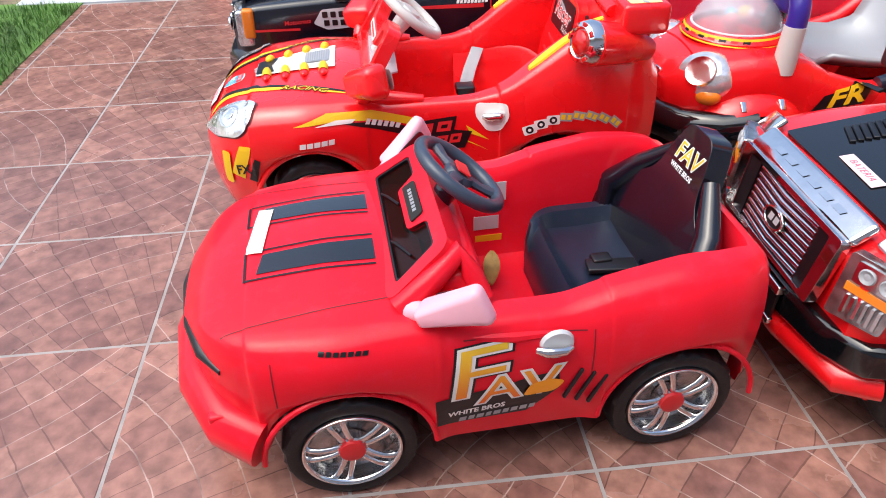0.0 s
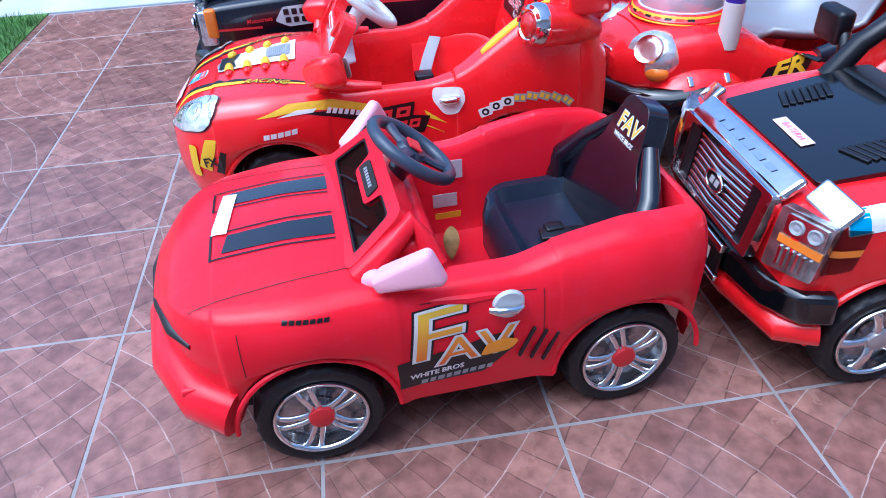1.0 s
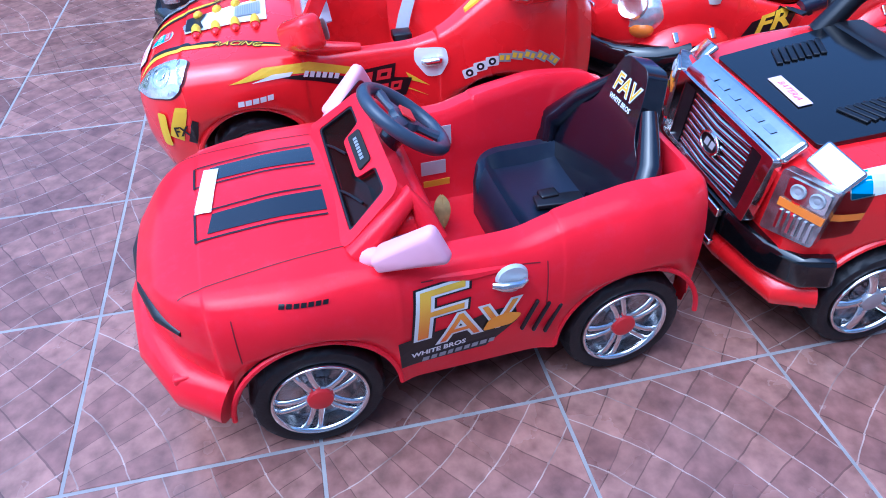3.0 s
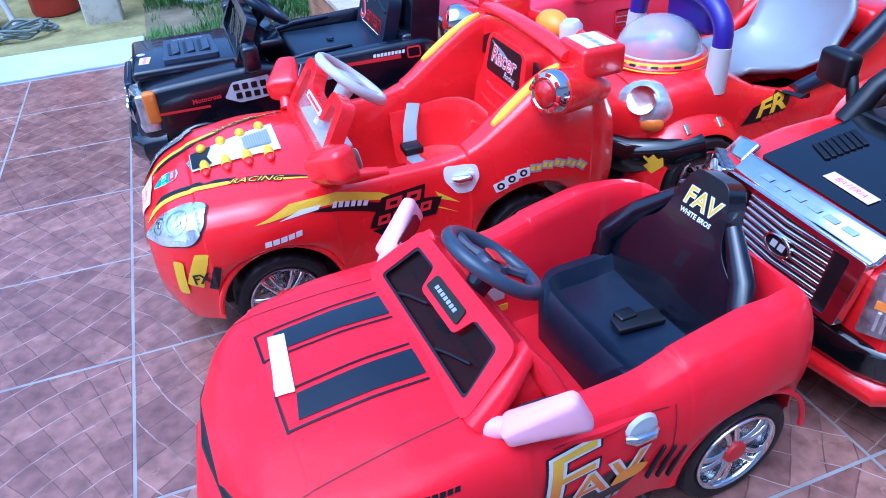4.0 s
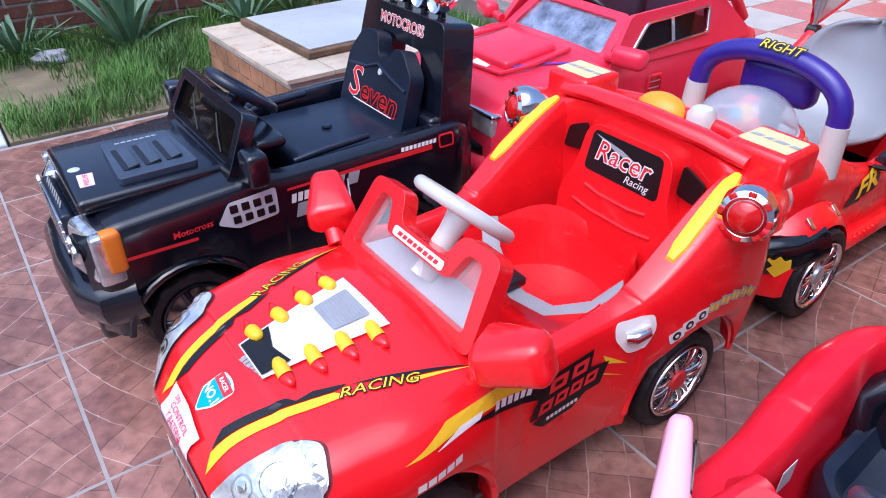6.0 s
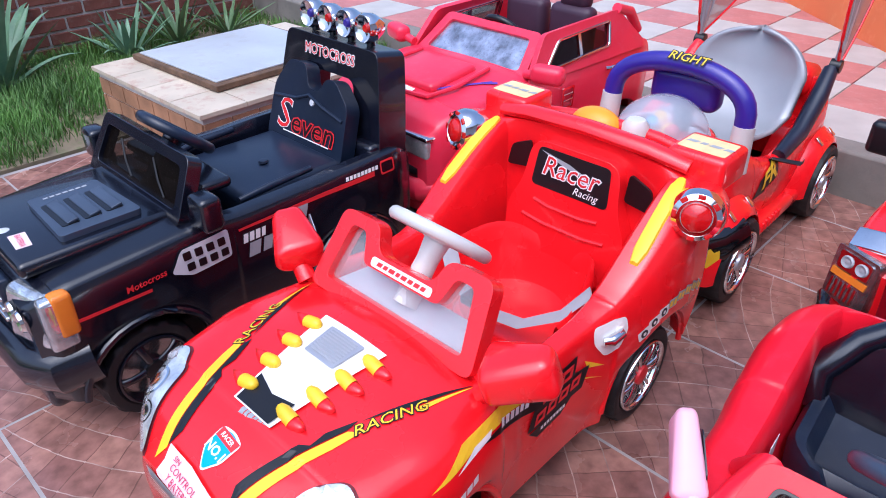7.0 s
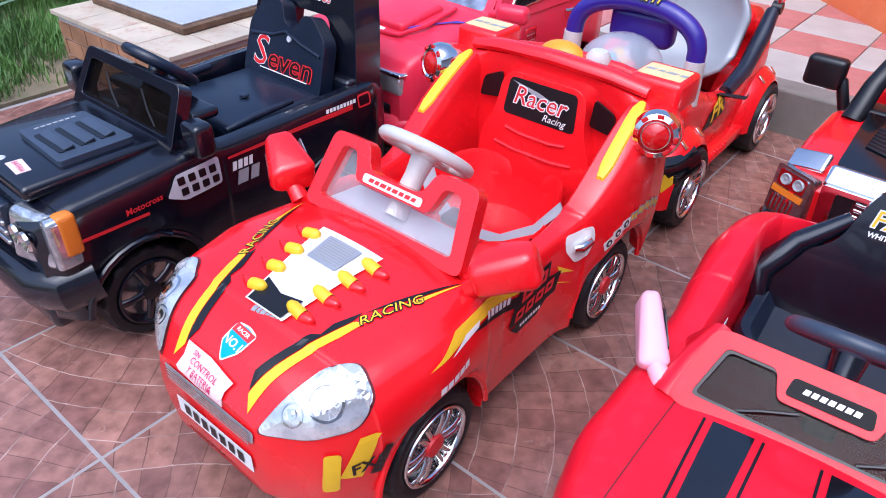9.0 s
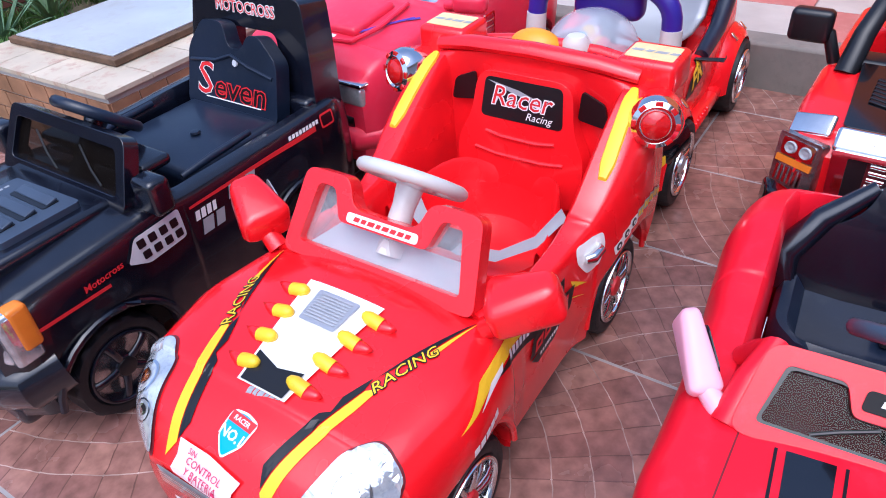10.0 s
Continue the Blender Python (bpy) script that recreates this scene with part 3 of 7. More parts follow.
def blades(n, region, hmin, hmax, width, material, name, label, seedv, keep):
    rng = np.random.default_rng(seedv)
    vs, fs = [], []
    while len(vs) < n * 5:
        x, y = rng.uniform(region[0], region[1]), rng.uniform(region[2], region[3])
        if not keep(x, y):
            continue
        dens = noise.noise((x * 2.3, y * 2.3, 1.7)) + 0.35 * noise.noise((x * 9, y * 9, 4.0))
        if rng.uniform(-0.35, 0.25) > dens + 0.18:
            continue
        h = rng.uniform(hmin, hmax) * (0.8 + 0.8 * max(0, dens))
        a, lean = rng.uniform(0, 6.28), rng.uniform(0.1, 0.9) * h
        dx, dy, px, py = math.cos(a), math.sin(a), -math.sin(a) * width, math.cos(a) * width
        b = len(vs)
        vs += [(x - px, y - py, 0.0), (x + px, y + py, 0.0), (x + dx * lean * 0.35 + px * 0.8, y + dy * lean * 0.35 + py * 0.8, h * 0.6),
               (x + dx * lean * 0.35 - px * 0.8, y + dy * lean * 0.35 - py * 0.8, h * 0.6), (x + dx * lean, y + dy * lean, h)]
        fs += [(b, b + 1, b + 2, b + 3), (b + 3, b + 2, b + 4)]
    me = bpy.data.meshes.new(name)
    me.from_pydata(vs, [], fs)
    me.materials.append(material)
    return tagged(new(name, me), label, "grass", kind="stuff")


blades(15000, (0.1, 2.48, 3.18, 4.5), 0.04, 0.11, 0.0022, GRASS, "grass", "rough green grass growing in the garden bed", 3,
       lambda x, y: not (0.93 < x < 2.0 and 2.4 < y < 3.46)).location.z = 0.005
blades(7000, (-2.2, -0.93, 2.0, 3.1), 0.03, 0.07, 0.002, GRASS, "lawn_patch", "patch of green lawn beside the terrace", 4, lambda x, y: True)
lawn = part("lawn_ground", box(-2.0, 2.6, -0.016, 2.12, 1.2, 0.04), GRASS, label="earth under the lawn beside the terrace", smooth=False)
tagged(lawn, category="ground", kind="structure")


def leaf_plant(name, label, place, count, length, width, rise, material, seedv, thick=0.006):
    """A rosette of long tapering channelled leaves, each a part."""
    rnd = random.Random(seedv)
    t = thing(name, label, "plant", pose(*place))
    for i in range(count):
        a, L = 6.283 * i * 0.382 + rnd.uniform(-0.3, 0.3), length * rnd.uniform(0.65, 1.1)
        up, w = radians(rnd.uniform(*rise)), width * rnd.uniform(0.8, 1.15)
        bm, rows, droop = bmesh.new(), [], rnd.uniform(0.05, 0.45)
        for k in range(9):
            s = k / 8
            wd = w * (0.75 + 0.6 * s) * (1 - s ** 2.2) + 0.001
            r, z = L * s * math.cos(up) * (1 + 0.2 * droop * s), L * s * math.sin(up) - droop * L * s ** 3 * 0.5
            rows.append([bm.verts.new((r, y, z + zz)) for y, zz in ((-wd, wd * 0.45), (0, 0), (wd, wd * 0.45), (0, -thick * (1 - s)))])
        for p, q in zip(rows, rows[1:]):
            for j in range(4):
                bm.faces.new((p[j], p[(j + 1) % 4], q[(j + 1) % 4], q[j]))
        bm.faces.new(rows[-1])
        part("leaf", bm, material, t, m=Matrix.Rotation(a, 4, "Z") @ Matrix.Translation((0.012, 0, 0)))
    return t


leaf_plant("agave", "large grey-green agave growing by the brick wall", (0.78, 4.12, 0.0), 26, 0.62, 0.030, (30, 85), AGAVE, 5)
leaf_plant("agave", "smaller grey-green agave in the grass", (1.45, 4.20, 0.0), 22, 0.36, 0.017, (20, 75), AGAVE, 6)
leaf_plant("agave", "smaller grey-green agave in the grass", (1.78, 4.28, 0.0), 24, 0.40, 0.015, (15, 75), STRAP, 7)
leaf_plant("agave", "smaller grey-green agave in the grass", (2.12, 4.30, 0.0), 20, 0.34, 0.013, (20, 70), STRAP, 8)
leaf_plant("agave", "smaller grey-green agave in the grass", (0.30, 4.32, 0.0), 18, 0.40, 0.016, (25, 75), AGAVE, 9)

# tiled manhole box with a sheet-metal lid
boxx = thing("manhole_box", "low brick-tiled box with a cream tile top", "manhole", pose(0.97, 2.55, 0, 0, 0, 1.5))
part("body", box(0.50, 0.42, 0.115, 0.96, 0.80, 0.25), MORTAR, boxx, smooth=False)
rnd = random.Random(21)
for face in range(2):
    for r in range(3):
        for c in range(9):
            L, o = 0.112, 0.118
            x = 0.02 + c * o - (o / 2 if r % 2 else 0)
            lim = 0.97 if face == 0 else 0.81
            a, b = max(0.02, x), min(lim, x + L)
            if b - a < 0.02:
                continue
            z = 0.035 + r * 0.072
            if face == 0:
                part("brick", box((a + b) / 2, 0.018, z, b - a, 0.012, 0.064), TAN, boxx, smooth=False)
            else:
                part("brick", box(0.018, (a + b) / 2, z, 0.012, b - a, 0.064), TAN, boxx, smooth=False)
for nx in range(5):
    for ny in range(4):
        if 0 < nx < 4 and 0 < ny < 3:
            continue
        part("tile", box(0.10 + nx * 0.2, 0.105 + ny * 0.21, 0.246, 0.196, 0.206, 0.016), CREAM, boxx, smooth=False)
lid = thing("metal_cover", "pale sheet-metal lid with a rusty rim on the tiled box", "cover", pose(1.15, 2.72, 0.257, 0, 0, 2.5))
part("rim", box(0.33, 0.31, 0.012, 0.68, 0.63, 0.024), RUST, lid, "dark rusty rim", smooth=False, bevel=0.003)
part("sheet", box(0.33, 0.315, 0.0275, 0.635, 0.575, 0.007), METALLID, lid, "pale galvanised sheet", bevel=0.002)
part("handle", tube([(0.60, 0.15, 0.028), (0.60, 0.15, 0.05), (0.60, 0.24, 0.05), (0.60, 0.24, 0.028)], 0.004, 8), RUST, lid)

# yard clutter
drum = thing("drum", "dull red plastic drum standing in the yard", "drum", pose(-0.42, 4.45, 0))
part("body", lathe([(0, 0), (0.13, 0), (0.14, 0.02), (0.14, 0.2), (0.147, 0.22), (0.14, 0.24), (0.14, 0.5), (0.12, 0.53), (0, 0.53)], 32), BARREL, drum)
tub = thing("tub", "navy blue plastic tub in the yard", "tub", pose(-0.92, 4.25, 0))
part("body", lathe([(0, 0), (0.14, 0), (0.17, 0.17), (0.18, 0.17), (0.18, 0.185), (0.165, 0.185), (0.135, 0.02), (0, 0.02)], 32), BLUEDRUM, tub)
rack = thing("pipe_frame", "bent dirty white pipe frame leaning in the yard", "frame", pose(-0.72, 4.28, 0))
part("upright", tube([(0.10, -0.10, 0.0), (0.05, -0.02, 0.2), (0.02, 0.02, 0.38), (-0.06, 0.03, 0.42), (-0.12, 0.03, 0.38), (-0.08, 0.0, 0.12)], 0.018, 10), PIPE, rack)
part("rail", tube([(0.24, 0.1, 0.0), (0.30, 0.12, 0.22), (0.30, 0.13, 0.5)], 0.012, 10), PIPE, rack)
coil = thing("garden_hose", "coil of grey-green garden hose on the ground", "hose", pose(-0.56, 3.98, 0.0))
pts = []
for i in range(170):
    a = i * 0.19
    r = 0.125 + 0.03 * math.sin(i * 0.37) + 0.012 * math.sin(i * 1.3)
    pts.append((r * 1.25 * math.cos(a), r * math.sin(a) * 0.75, 0.012 + 0.05 * i / 170 + 0.01 * math.sin(i * 0.9)))
pts += [(-0.22 - 0.05 * k, -0.05 - 0.04 * k, 0.02) for k in range(4)]
part("tube", tube(pts, 0.0075, 8), HOSE, coil)
rake = thing("lawn_rake", "white wire leaf rake leaning by the pillar", "rake", pose(0.14, 4.25, 0.05, 0, 0, 0))
for i in range(13):
    a = radians(-24 + 48 * i / 12)
    part("tine", tube([(-0.10, 0, 0.36), (-0.10 + 0.30 * math.sin(a + 0.35), 0.0, 0.36 - 0.30 * math.cos(a + 0.35)), (-0.10 + 0.31 * math.sin(a + 0.35), -0.02, 0.355 - 0.31 * math.cos(a + 0.35))], 0.0035, 6), PIPE, rake)
part("shaft", tube([(-0.10, 0, 0.34), (-0.18, 0.05, 0.95)], 0.011, 10), PIPE, rake)
stone = thing("rag", "grey-blue rag lying in the grass", "rag", pose(0.42, 4.12, 0.03))
sb = bmesh.new()
bmesh.ops.create_icosphere(sb, subdivisions=3, radius=0.07)
for v in sb.verts:
    v.co = Vector((v.co.x * 1.3, v.co.y, v.co.z * 0.55)) * (1 + 0.35 * noise.noise(v.co * 22))
part("cloth", sb, VGREY, stone)


# ---- pink-red ride-on coupe (nearest to the terrace edge) ----
def coupe():
    car = thing("ride_on_car", "faded pink-red ride-on coupe with black bonnet stripes and black seat", "ride-on car", pose(0.738, 0.295, 0, 0, 0, 183.7), "ride-on cars")
    keys = [(0.545, .06, .08, .06, .17, .235, .300, .308), (0.53, .125, .15, .12, .14, .23, .326, .336), (0.50, .18, .20, .165, .125, .24, .340, .352), (0.46, .222, .24, .20, .115, .25, .350, .364),
            (0.41, .255, .275, .215, .115, .255, .356, .374), (0.30, .272, .292, .225, .115, .27, .362, .384), (0.19, .268, .288, .23, .11, .265, .364, .380),
            (0.05, .265, .285, .240, .105, .25, .356, .36), (-0.08, .265, .285, .240, .105, .25, .356, .36), (-0.16, .272, .292, .236, .11, .26, .384, .39),
            (-0.28, .276, .297, .226, .12, .28, .406, .41), (-0.38, .265, .285, .212, .115, .28, .402, .41), (-0.43, .235, .25, .19, .10, .26, .385, .39)]
    bm = shell(keys + [(-0.455, .19, .205, .16, .13, .24, .35, .355)], [(0.29, 0.142), (-0.283, 0.142)], 0.118, (-0.405, 0.13, 0.206, 0.15))
    tree = tree_of(bm)
    part("body", bm, FADED, car)
    chassis(car, -0.40, 0.44, 0.17, 0.07, 0.145)
    four_wheels("coupe", 0.118, 0.085, car, 0.29, -0.283, 0.232, VRED)
    # black bonnet stripes with thin outlines
    for y0, y1 in ((0.022, 0.100), (-0.058, -0.136)):
        c, h = (y0 + y1) / 2, abs(y1 - y0) / 2
        sticker("bonnet_stripe", plate([(-0.200, -h + 0.014), (0.0, -h + 0.010), (0.0, h - 0.010), (-0.19, h - 0.014)], cell=0.02), STRIPE, car, tree, top(0.215, c))
        for line in ([(-0.222, -h), (0.0, -h - 0.004), (0.0, -h), (-0.222, -h + 0.004)], [(-0.222, h - 0.004), (0.0, h), (0.0, h + 0.004), (-0.222, h)], [(-0.222, -h), (-0.217, -h), (-0.217, h), (-0.222, h)]):
            sticker("stripe_outline", plate(line, cell=0.012), VBLACK, car, tree, top(0.215, c), 0.002)
    sticker("tape_strip", plate([(-0.015, -0.068), (0.014, -0.072), (0.016, 0.07), (-0.012, 0.074)], cell=0.015), TAPE, car, tree, top(0.412, -0.04, 6), 0.0035, "strip of cream masking tape")
    # nose opening and lower bumper
    part("grille", tube([(0.478, 0.216, 0.285), (0.508, 0.172, 0.290), (0.530, 0.10, 0.296), (0.541, 0, 0.298), (0.530, -0.10, 0.296), (0.508, -0.172, 0.290), (0.478, -0.216, 0.285)], [0.006, 0.013, 0.017, 0.018, 0.017, 0.013, 0.006], 10), VBLACK, car, "black slot grille")
    part("bumper", tube([(0.43, 0.258, 0.155), (0.488, 0.222, 0.172), (0.535, 0.13, 0.185), (0.552, 0, 0.187), (0.535, -0.13, 0.185), (0.488, -0.222, 0.172), (0.43, -0.258, 0.155)], 0.040, 14, flat=1.25), FADED, car)
    for s in (1, -1):
        part("fog_lamp", soft_box(0.478, 0.512, s * 0.236 - 0.010, s * 0.236 + 0.010, 0.175, 0.215, 0.006), FADED, car)
    # windscreen frame with a notch, smoked window, badge and wipers
    m = axes((0.188, 0, 0.372), (0, 1, 0), (-0.092, 0, 0.074))
    hole = rounded([(-0.172, 0.006), (0.172, 0.006), (0.150, 0.092), (0.078, 0.092), (0.064, 0.050), (-0.064, 0.050), (-0.078, 0.092), (-0.150, 0.092)], 0.010)
    frame_ob = part("windscreen_frame", plate(rounded([(-0.202, -0.016), (0.202, -0.016), (0.176, 0.118), (-0.176, 0.118)], 0.026), 0.046, [hole]), FADED, car, bevel=0.010, m=m @ Matrix.Translation((0, 0, -0.034)))
    part("seal", plate(hole, 0.006, [[(u * 0.966, 0.048 + (v - 0.048) * 0.90) for u, v in hole]]), VBLACK, frame_ob, m=m @ Matrix.Translation((0, 0, 0.004)))
    part("window", plate(hole, 0.003), SMOKE, frame_ob, "smoked plastic window", m=m)
    part("badge", plate(rounded([(-0.058, 0.062), (0.058, 0.062), (0.054, 0.090), (-0.054, 0.090)], 0.007), 0.004), DARK, frame_ob, "dark badge plate", m=m @ Matrix.Translation((0, 0, 0.0115)))
    part("badge_mark", bars([0.008] * 7, 0.008, 0.003, 0.002), SILVER, frame_ob, m=m @ Matrix.Translation((0, 0.076, 0.0165)))
    for u in (-0.105, 0.055):
        part("wiper", tube([(u, 0.012, 0.008), (u + 0.03, 0.026, 0.010), (u + 0.075, 0.044, 0.008)], 0.0026, 6), VBLACK, frame_ob, m=m)
    part("dashboard", soft_box(0.045, 0.125, -0.195, 0.195, 0.26, 0.405, 0.03), FADED, car)
    for s in (1, -1):
        part("windscreen_pillar", tube([(0.190, s * 0.204, 0.358), (0.135, s * 0.190, 0.398), (0.088, s * 0.170, 0.430), (0.070, s * 0.186, 0.400), (0.052, s * 0.208, 0.362)], [0.022, 0.022, 0.020, 0.018, 0.016], 12), FADED, car)
        mm = Matrix.Translation((0.116, s * 0.270, 0.400)) @ Matrix.Rotation(radians(57 * s), 4, "Z") @ Matrix.Rotation(radians(27 * s), 4, "X")
        hb = soft_box(-0.022, 0.018, -0.062, 0.062, -0.030, 0.030, 0.0125)
        for v in hb.verts:
            v.co.x *= 1.0 - 0.25 * s * v.co.y / 0.058
            v.co.z *= 0.85 + 0.32 * s * v.co.y / 0.064 - 0.2 * max(0, v.co.x) / 0.03
        mir = part("mirror", hb, PINK, car, "pale pink mirror housing", m=mm)
        # glossy black plate paints the dark hollow of the open-backed housing
        part("mirror_rear_plate", plate(rounded([(-0.038, -0.018), (0.038, -0.018), (0.038, 0.020), (-0.038, 0.020)], 0.014), 0.002), GLOSSBLACK, mir, m=mm @ axes((-0.0225, 0, 0), (0, -1, 0), (0, 0, 1)))
        part("mirror_stalk", tube([(0.172, s * 0.215, 0.362), (0.150, s * 0.244, 0.378)], [0.018, 0.015], 12), PINK, mir)
    sw = steering(car, 0.052, 0.474, 0.084, SLATE, BLACK, 52, 0.0125)
    part("horn_badge", plate(rounded([(-0.022, -0.012), (0.022, -0.012), (0.018, 0.014), (-0.018, 0.014)], 0.004), 0.003), VRED, sw, m=Matrix.Translation((0.047, 0, 0.483)) @ Matrix.Rotation(radians(-38), 4, "Y") @ Matrix.Rotation(radians(-90), 4, "Z"))
    # black moulded seat
    bmS = bmesh.new()
    rows = []
    for i in range(17):
        s = i / 16
        x = -0.112 - 0.225 * s
        w = 0.186 * math.sqrt(1 - max(0, 0.34 - s) ** 2 * 5.2)
        front = max(0, 1 - s / 0.10) ** 2
        dip = 0.246 - 0.010 * math.sin(s * math.pi) - 0.03 * front + 0.018 * max(0, 1 - abs(s - 0.13) / 0.10)
        rows.append([bmS.verts.new((x, w * y, z)) for y, z in ((-0.96, 0.15), (-1.0, 0.250 - 0.02 * front), (-0.95, 0.268 - 0.03 * front), (-0.85, 0.266 - 0.03 * front), (-0.74, dip), (-0.4, dip - 0.004), (0, dip - 0.004), (0.4, dip - 0.004), (0.74, dip), (0.85, 0.266 - 0.03 * front), (0.95, 0.268 - 0.03 * front), (1, 0.250 - 0.02 * front), (0.96, 0.15))])
    for a, b in zip(rows, rows[1:]):
        for j in range(12):
            bmS.faces.new((a[j], a[j + 1], b[j + 1], b[j]))
    bmS.faces.new(rows[0])
    seat = part("seat", bmS, NAVY, car, "black moulded plastic seat")
    back = rounded([(-0.180, 0.0), (0.180, 0.0), (0.188, 0.09), (0.142, 0.145), (0.080, 0.190), (0.058, 0.270), (0.040, 0.306), (-0.040, 0.306), (-0.058, 0.270), (-0.080, 0.190), (-0.142, 0.145), (-0.188, 0.09)], 0.03)
    mb = axes((-0.315, 0, 0.215), (0, 1, 0), (-0.10, 0, 0.31))
    bk = part("backrest", plate(back, 0.045, cell=0.05), BLACK, car, "black moulded backrest", bevel=0.012, m=mb @ Matrix.Translation((0, 0, -0.03)))
    for s in (1, -1):
        part("side_wing", tube([(-0.300, s * 0.180, 0.245), (-0.325, s * 0.190, 0.31), (-0.362, s * 0.142, 0.372), (-0.390, s * 0.070, 0.440)], [0.024, 0.030, 0.024, 0.016], 12), BLACK, car)
    part("lettering", lettering("FAV", 0.048, 0.15, 0.0025), VWHITE, bk, "white outline", m=mb @ Matrix.Translation((0, 0.252, 0.0160)))
    part("lettering", lettering("FAV", 0.048, 0.15, 0.0), YELLOW, bk, "yellow letters", m=mb @ Matrix.Translation((0, 0.252, 0.0168)))
    part("lettering", lettering("WHITE BROS", 0.0135, 0.1, 0.0005), VWHITE, bk, m=mb @ Matrix.Translation((0.0, 0.222, 0.0165)))
    part("lap_belt", soft_box(-0.30, -0.20, -0.035, 0.005, 0.238, 0.249, 0.004), VBLACK, car, "black belt strap", m=Matrix.Rotation(radians(-8), 4, "Z"))
    part("buckle", soft_box(-0.165, -0.125, 0.004, 0.034, 0.232, 0.246, 0.005), VBLACK, car, m=Matrix.Translation((-0.09, -0.02, 0.008)))
    part("gear_lever", tube([(0.085, 0.125, 0.20), (0.082, 0.122, 0.31), (0.080, 0.12, 0.345), (0.078, 0.12, 0.36)], [0.010, 0.009, 0.020, 0.012], 10), VBLACK, car)
    # labels inside the far wall
    for x, z, w, h, mt in ((-0.044, 0.235, 0.056, 0.034, LGREY), (-0.050, 0.194, 0.06, 0.016, YELLOW), (-0.066, 0.312, 0.04, 0.045, LGREY)):
        part("label", plate([(-w / 2, -h / 2), (w / 2, -h / 2), (w / 2, h / 2), (-w / 2, h / 2)], 0.001), mt, car, m=axes((x, -0.1895, z), (-1, 0, 0), (0, 0, 1)))
    # flank stickers
    sticker("door_sticker", plate([(-0.098, -0.062), (0.055, -0.062), (0.110, -0.010), (0.108, 0.030), (0.06, 0.028), (0.03, 0.020), (-0.098, 0.005)], cell=0.02), VBLACK, car, tree, side(0.050, 0.222, 2), 0.0014)
    sticker("lettering", lettering("F", 0.142, 0.12, 0.006, squeeze=1.55), VBLACK, car, tree, side(0.086, 0.268, 4), 0.002)
    sticker("lettering", lettering("F", 0.142, 0.12, 0.0032, squeeze=1.55), VWHITE, car, tree, side(0.086, 0.268, 4), 0.0025)
    sticker("lettering", lettering("F", 0.142, 0.12, -0.001, squeeze=1.55), FLAME, car, tree, side(0.086, 0.268, 4), 0.0031)
    sticker("lettering", lettering("AV", 0.082, 0.1, 0.004, squeeze=1.3), VWHITE, car, tree, side(0.012, 0.234, 4), 0.0027)
    sticker("lettering", lettering("AV", 0.082, 0.1, 0.0, squeeze=1.3), FLAME, car, tree, side(0.012, 0.234, 4), 0.0034)
    sticker("lettering", lettering("WHITE BROS", 0.0165, 0.15, 0.0006), VWHITE, car, tree, side(0.080, 0.188, 5), 0.0026)
    sticker("small_print", bars([0.012, 0.010, 0.012, 0.009, 0.012, 0.010, 0.011, 0.012, 0.010], 0.011, 0.004, 0.003), VGREY, car, tree, side(0.045, 0.172, 5), 0.0026)
    sticker("emblem", plate(rounded([(-0.035, -0.014), (0.02, -0.016), (0.04, 0.004), (0.015, 0.016), (-0.02, 0.012)], 0.01), cell=0.02), ORANGE, car, tree, side(-0.030, 0.226, 6), 0.0038)
    sticker("side_name", bars([0.0085] * 7, 0.006, 0.0025, 0.002), VBLACK, car, tree, side(0.285, 0.342, -3), 0.002, "dark side name badge")
    for i in range(3):
        part("vent_slot", soft_box(-0.003, 0.003, -0.004, 0.004, -0.034, 0.034, 0.0025), VBLACK, car, m=Matrix.Translation((-0.082 - i * 0.022, 0.288, 0.224 - i * 0.010)) @ Matrix.Rotation(radians(-24), 4, "Y"))
    plate_ob = part("handle_plate", lathe([(0, 0.004), (0.026, 0.003), (0.029, -0.004)], 28), LGREY, car, "round grey handle plate", m=Matrix.Translation((-0.050, 0.2815, 0.310)) @ Matrix.Rotation(radians(-90), 4, "X"))
    part("door_handle", tube([(-0.015, 0.288, 0.311), (-0.028, 0.296, 0.311), (-0.058, 0.296, 0.308), (-0.072, 0.288, 0.308)], [0.006, 0.0085, 0.0075, 0.005], 10), CHROME, plate_ob, "chrome door handle")
    arch_lips(car, FADED, (0.29, -0.283), 0.144, 0.279, 0.118, 0.005)
    # panel joints
    for s in (1, -1):
        sticker("panel_joint", plate([(-0.27, -0.0012), (0.0, -0.0012), (0.0, 0.0012), (-0.27, 0.0012)], cell=0.012), SEAM, car, tree, top(0.20, s * 0.185, -4 * s), 0.0008)
    sticker("panel_joint", plate([(-0.001, -0.06), (0.001, -0.06), (0.001, 0.045), (-0.001, 0.045)], cell=0.012), SEAM, car, tree, side(-0.112, 0.285, 0), 0.0008)
    sticker("panel_joint", plate([(-0.001, -0.05), (0.001, -0.05), (0.001, 0.03), (-0.001, 0.03)], cell=0.012), SEAM, car, tree, side(0.395, 0.30, 0), 0.0008)
    sticker("panel_joint", plate([(-0.10, -0.001), (0.10, -0.001), (0.10, 0.001), (-0.10, 0.001)], cell=0.012), SEAM, car, tree, side(0.0, 0.332, -2), 0.0008)
    part("door_ledge", tube([(0.12, 0.262, 0.335), (0.02, 0.270, 0.328), (-0.09, 0.270, 0.326)], [0.006, 0.010, 0.004], 8), FADED, car)
    part("tail_lamp", soft_box(-0.462, -0.445, -0.16, -0.06, 0.28, 0.315, 0.007), REDLENS, car)
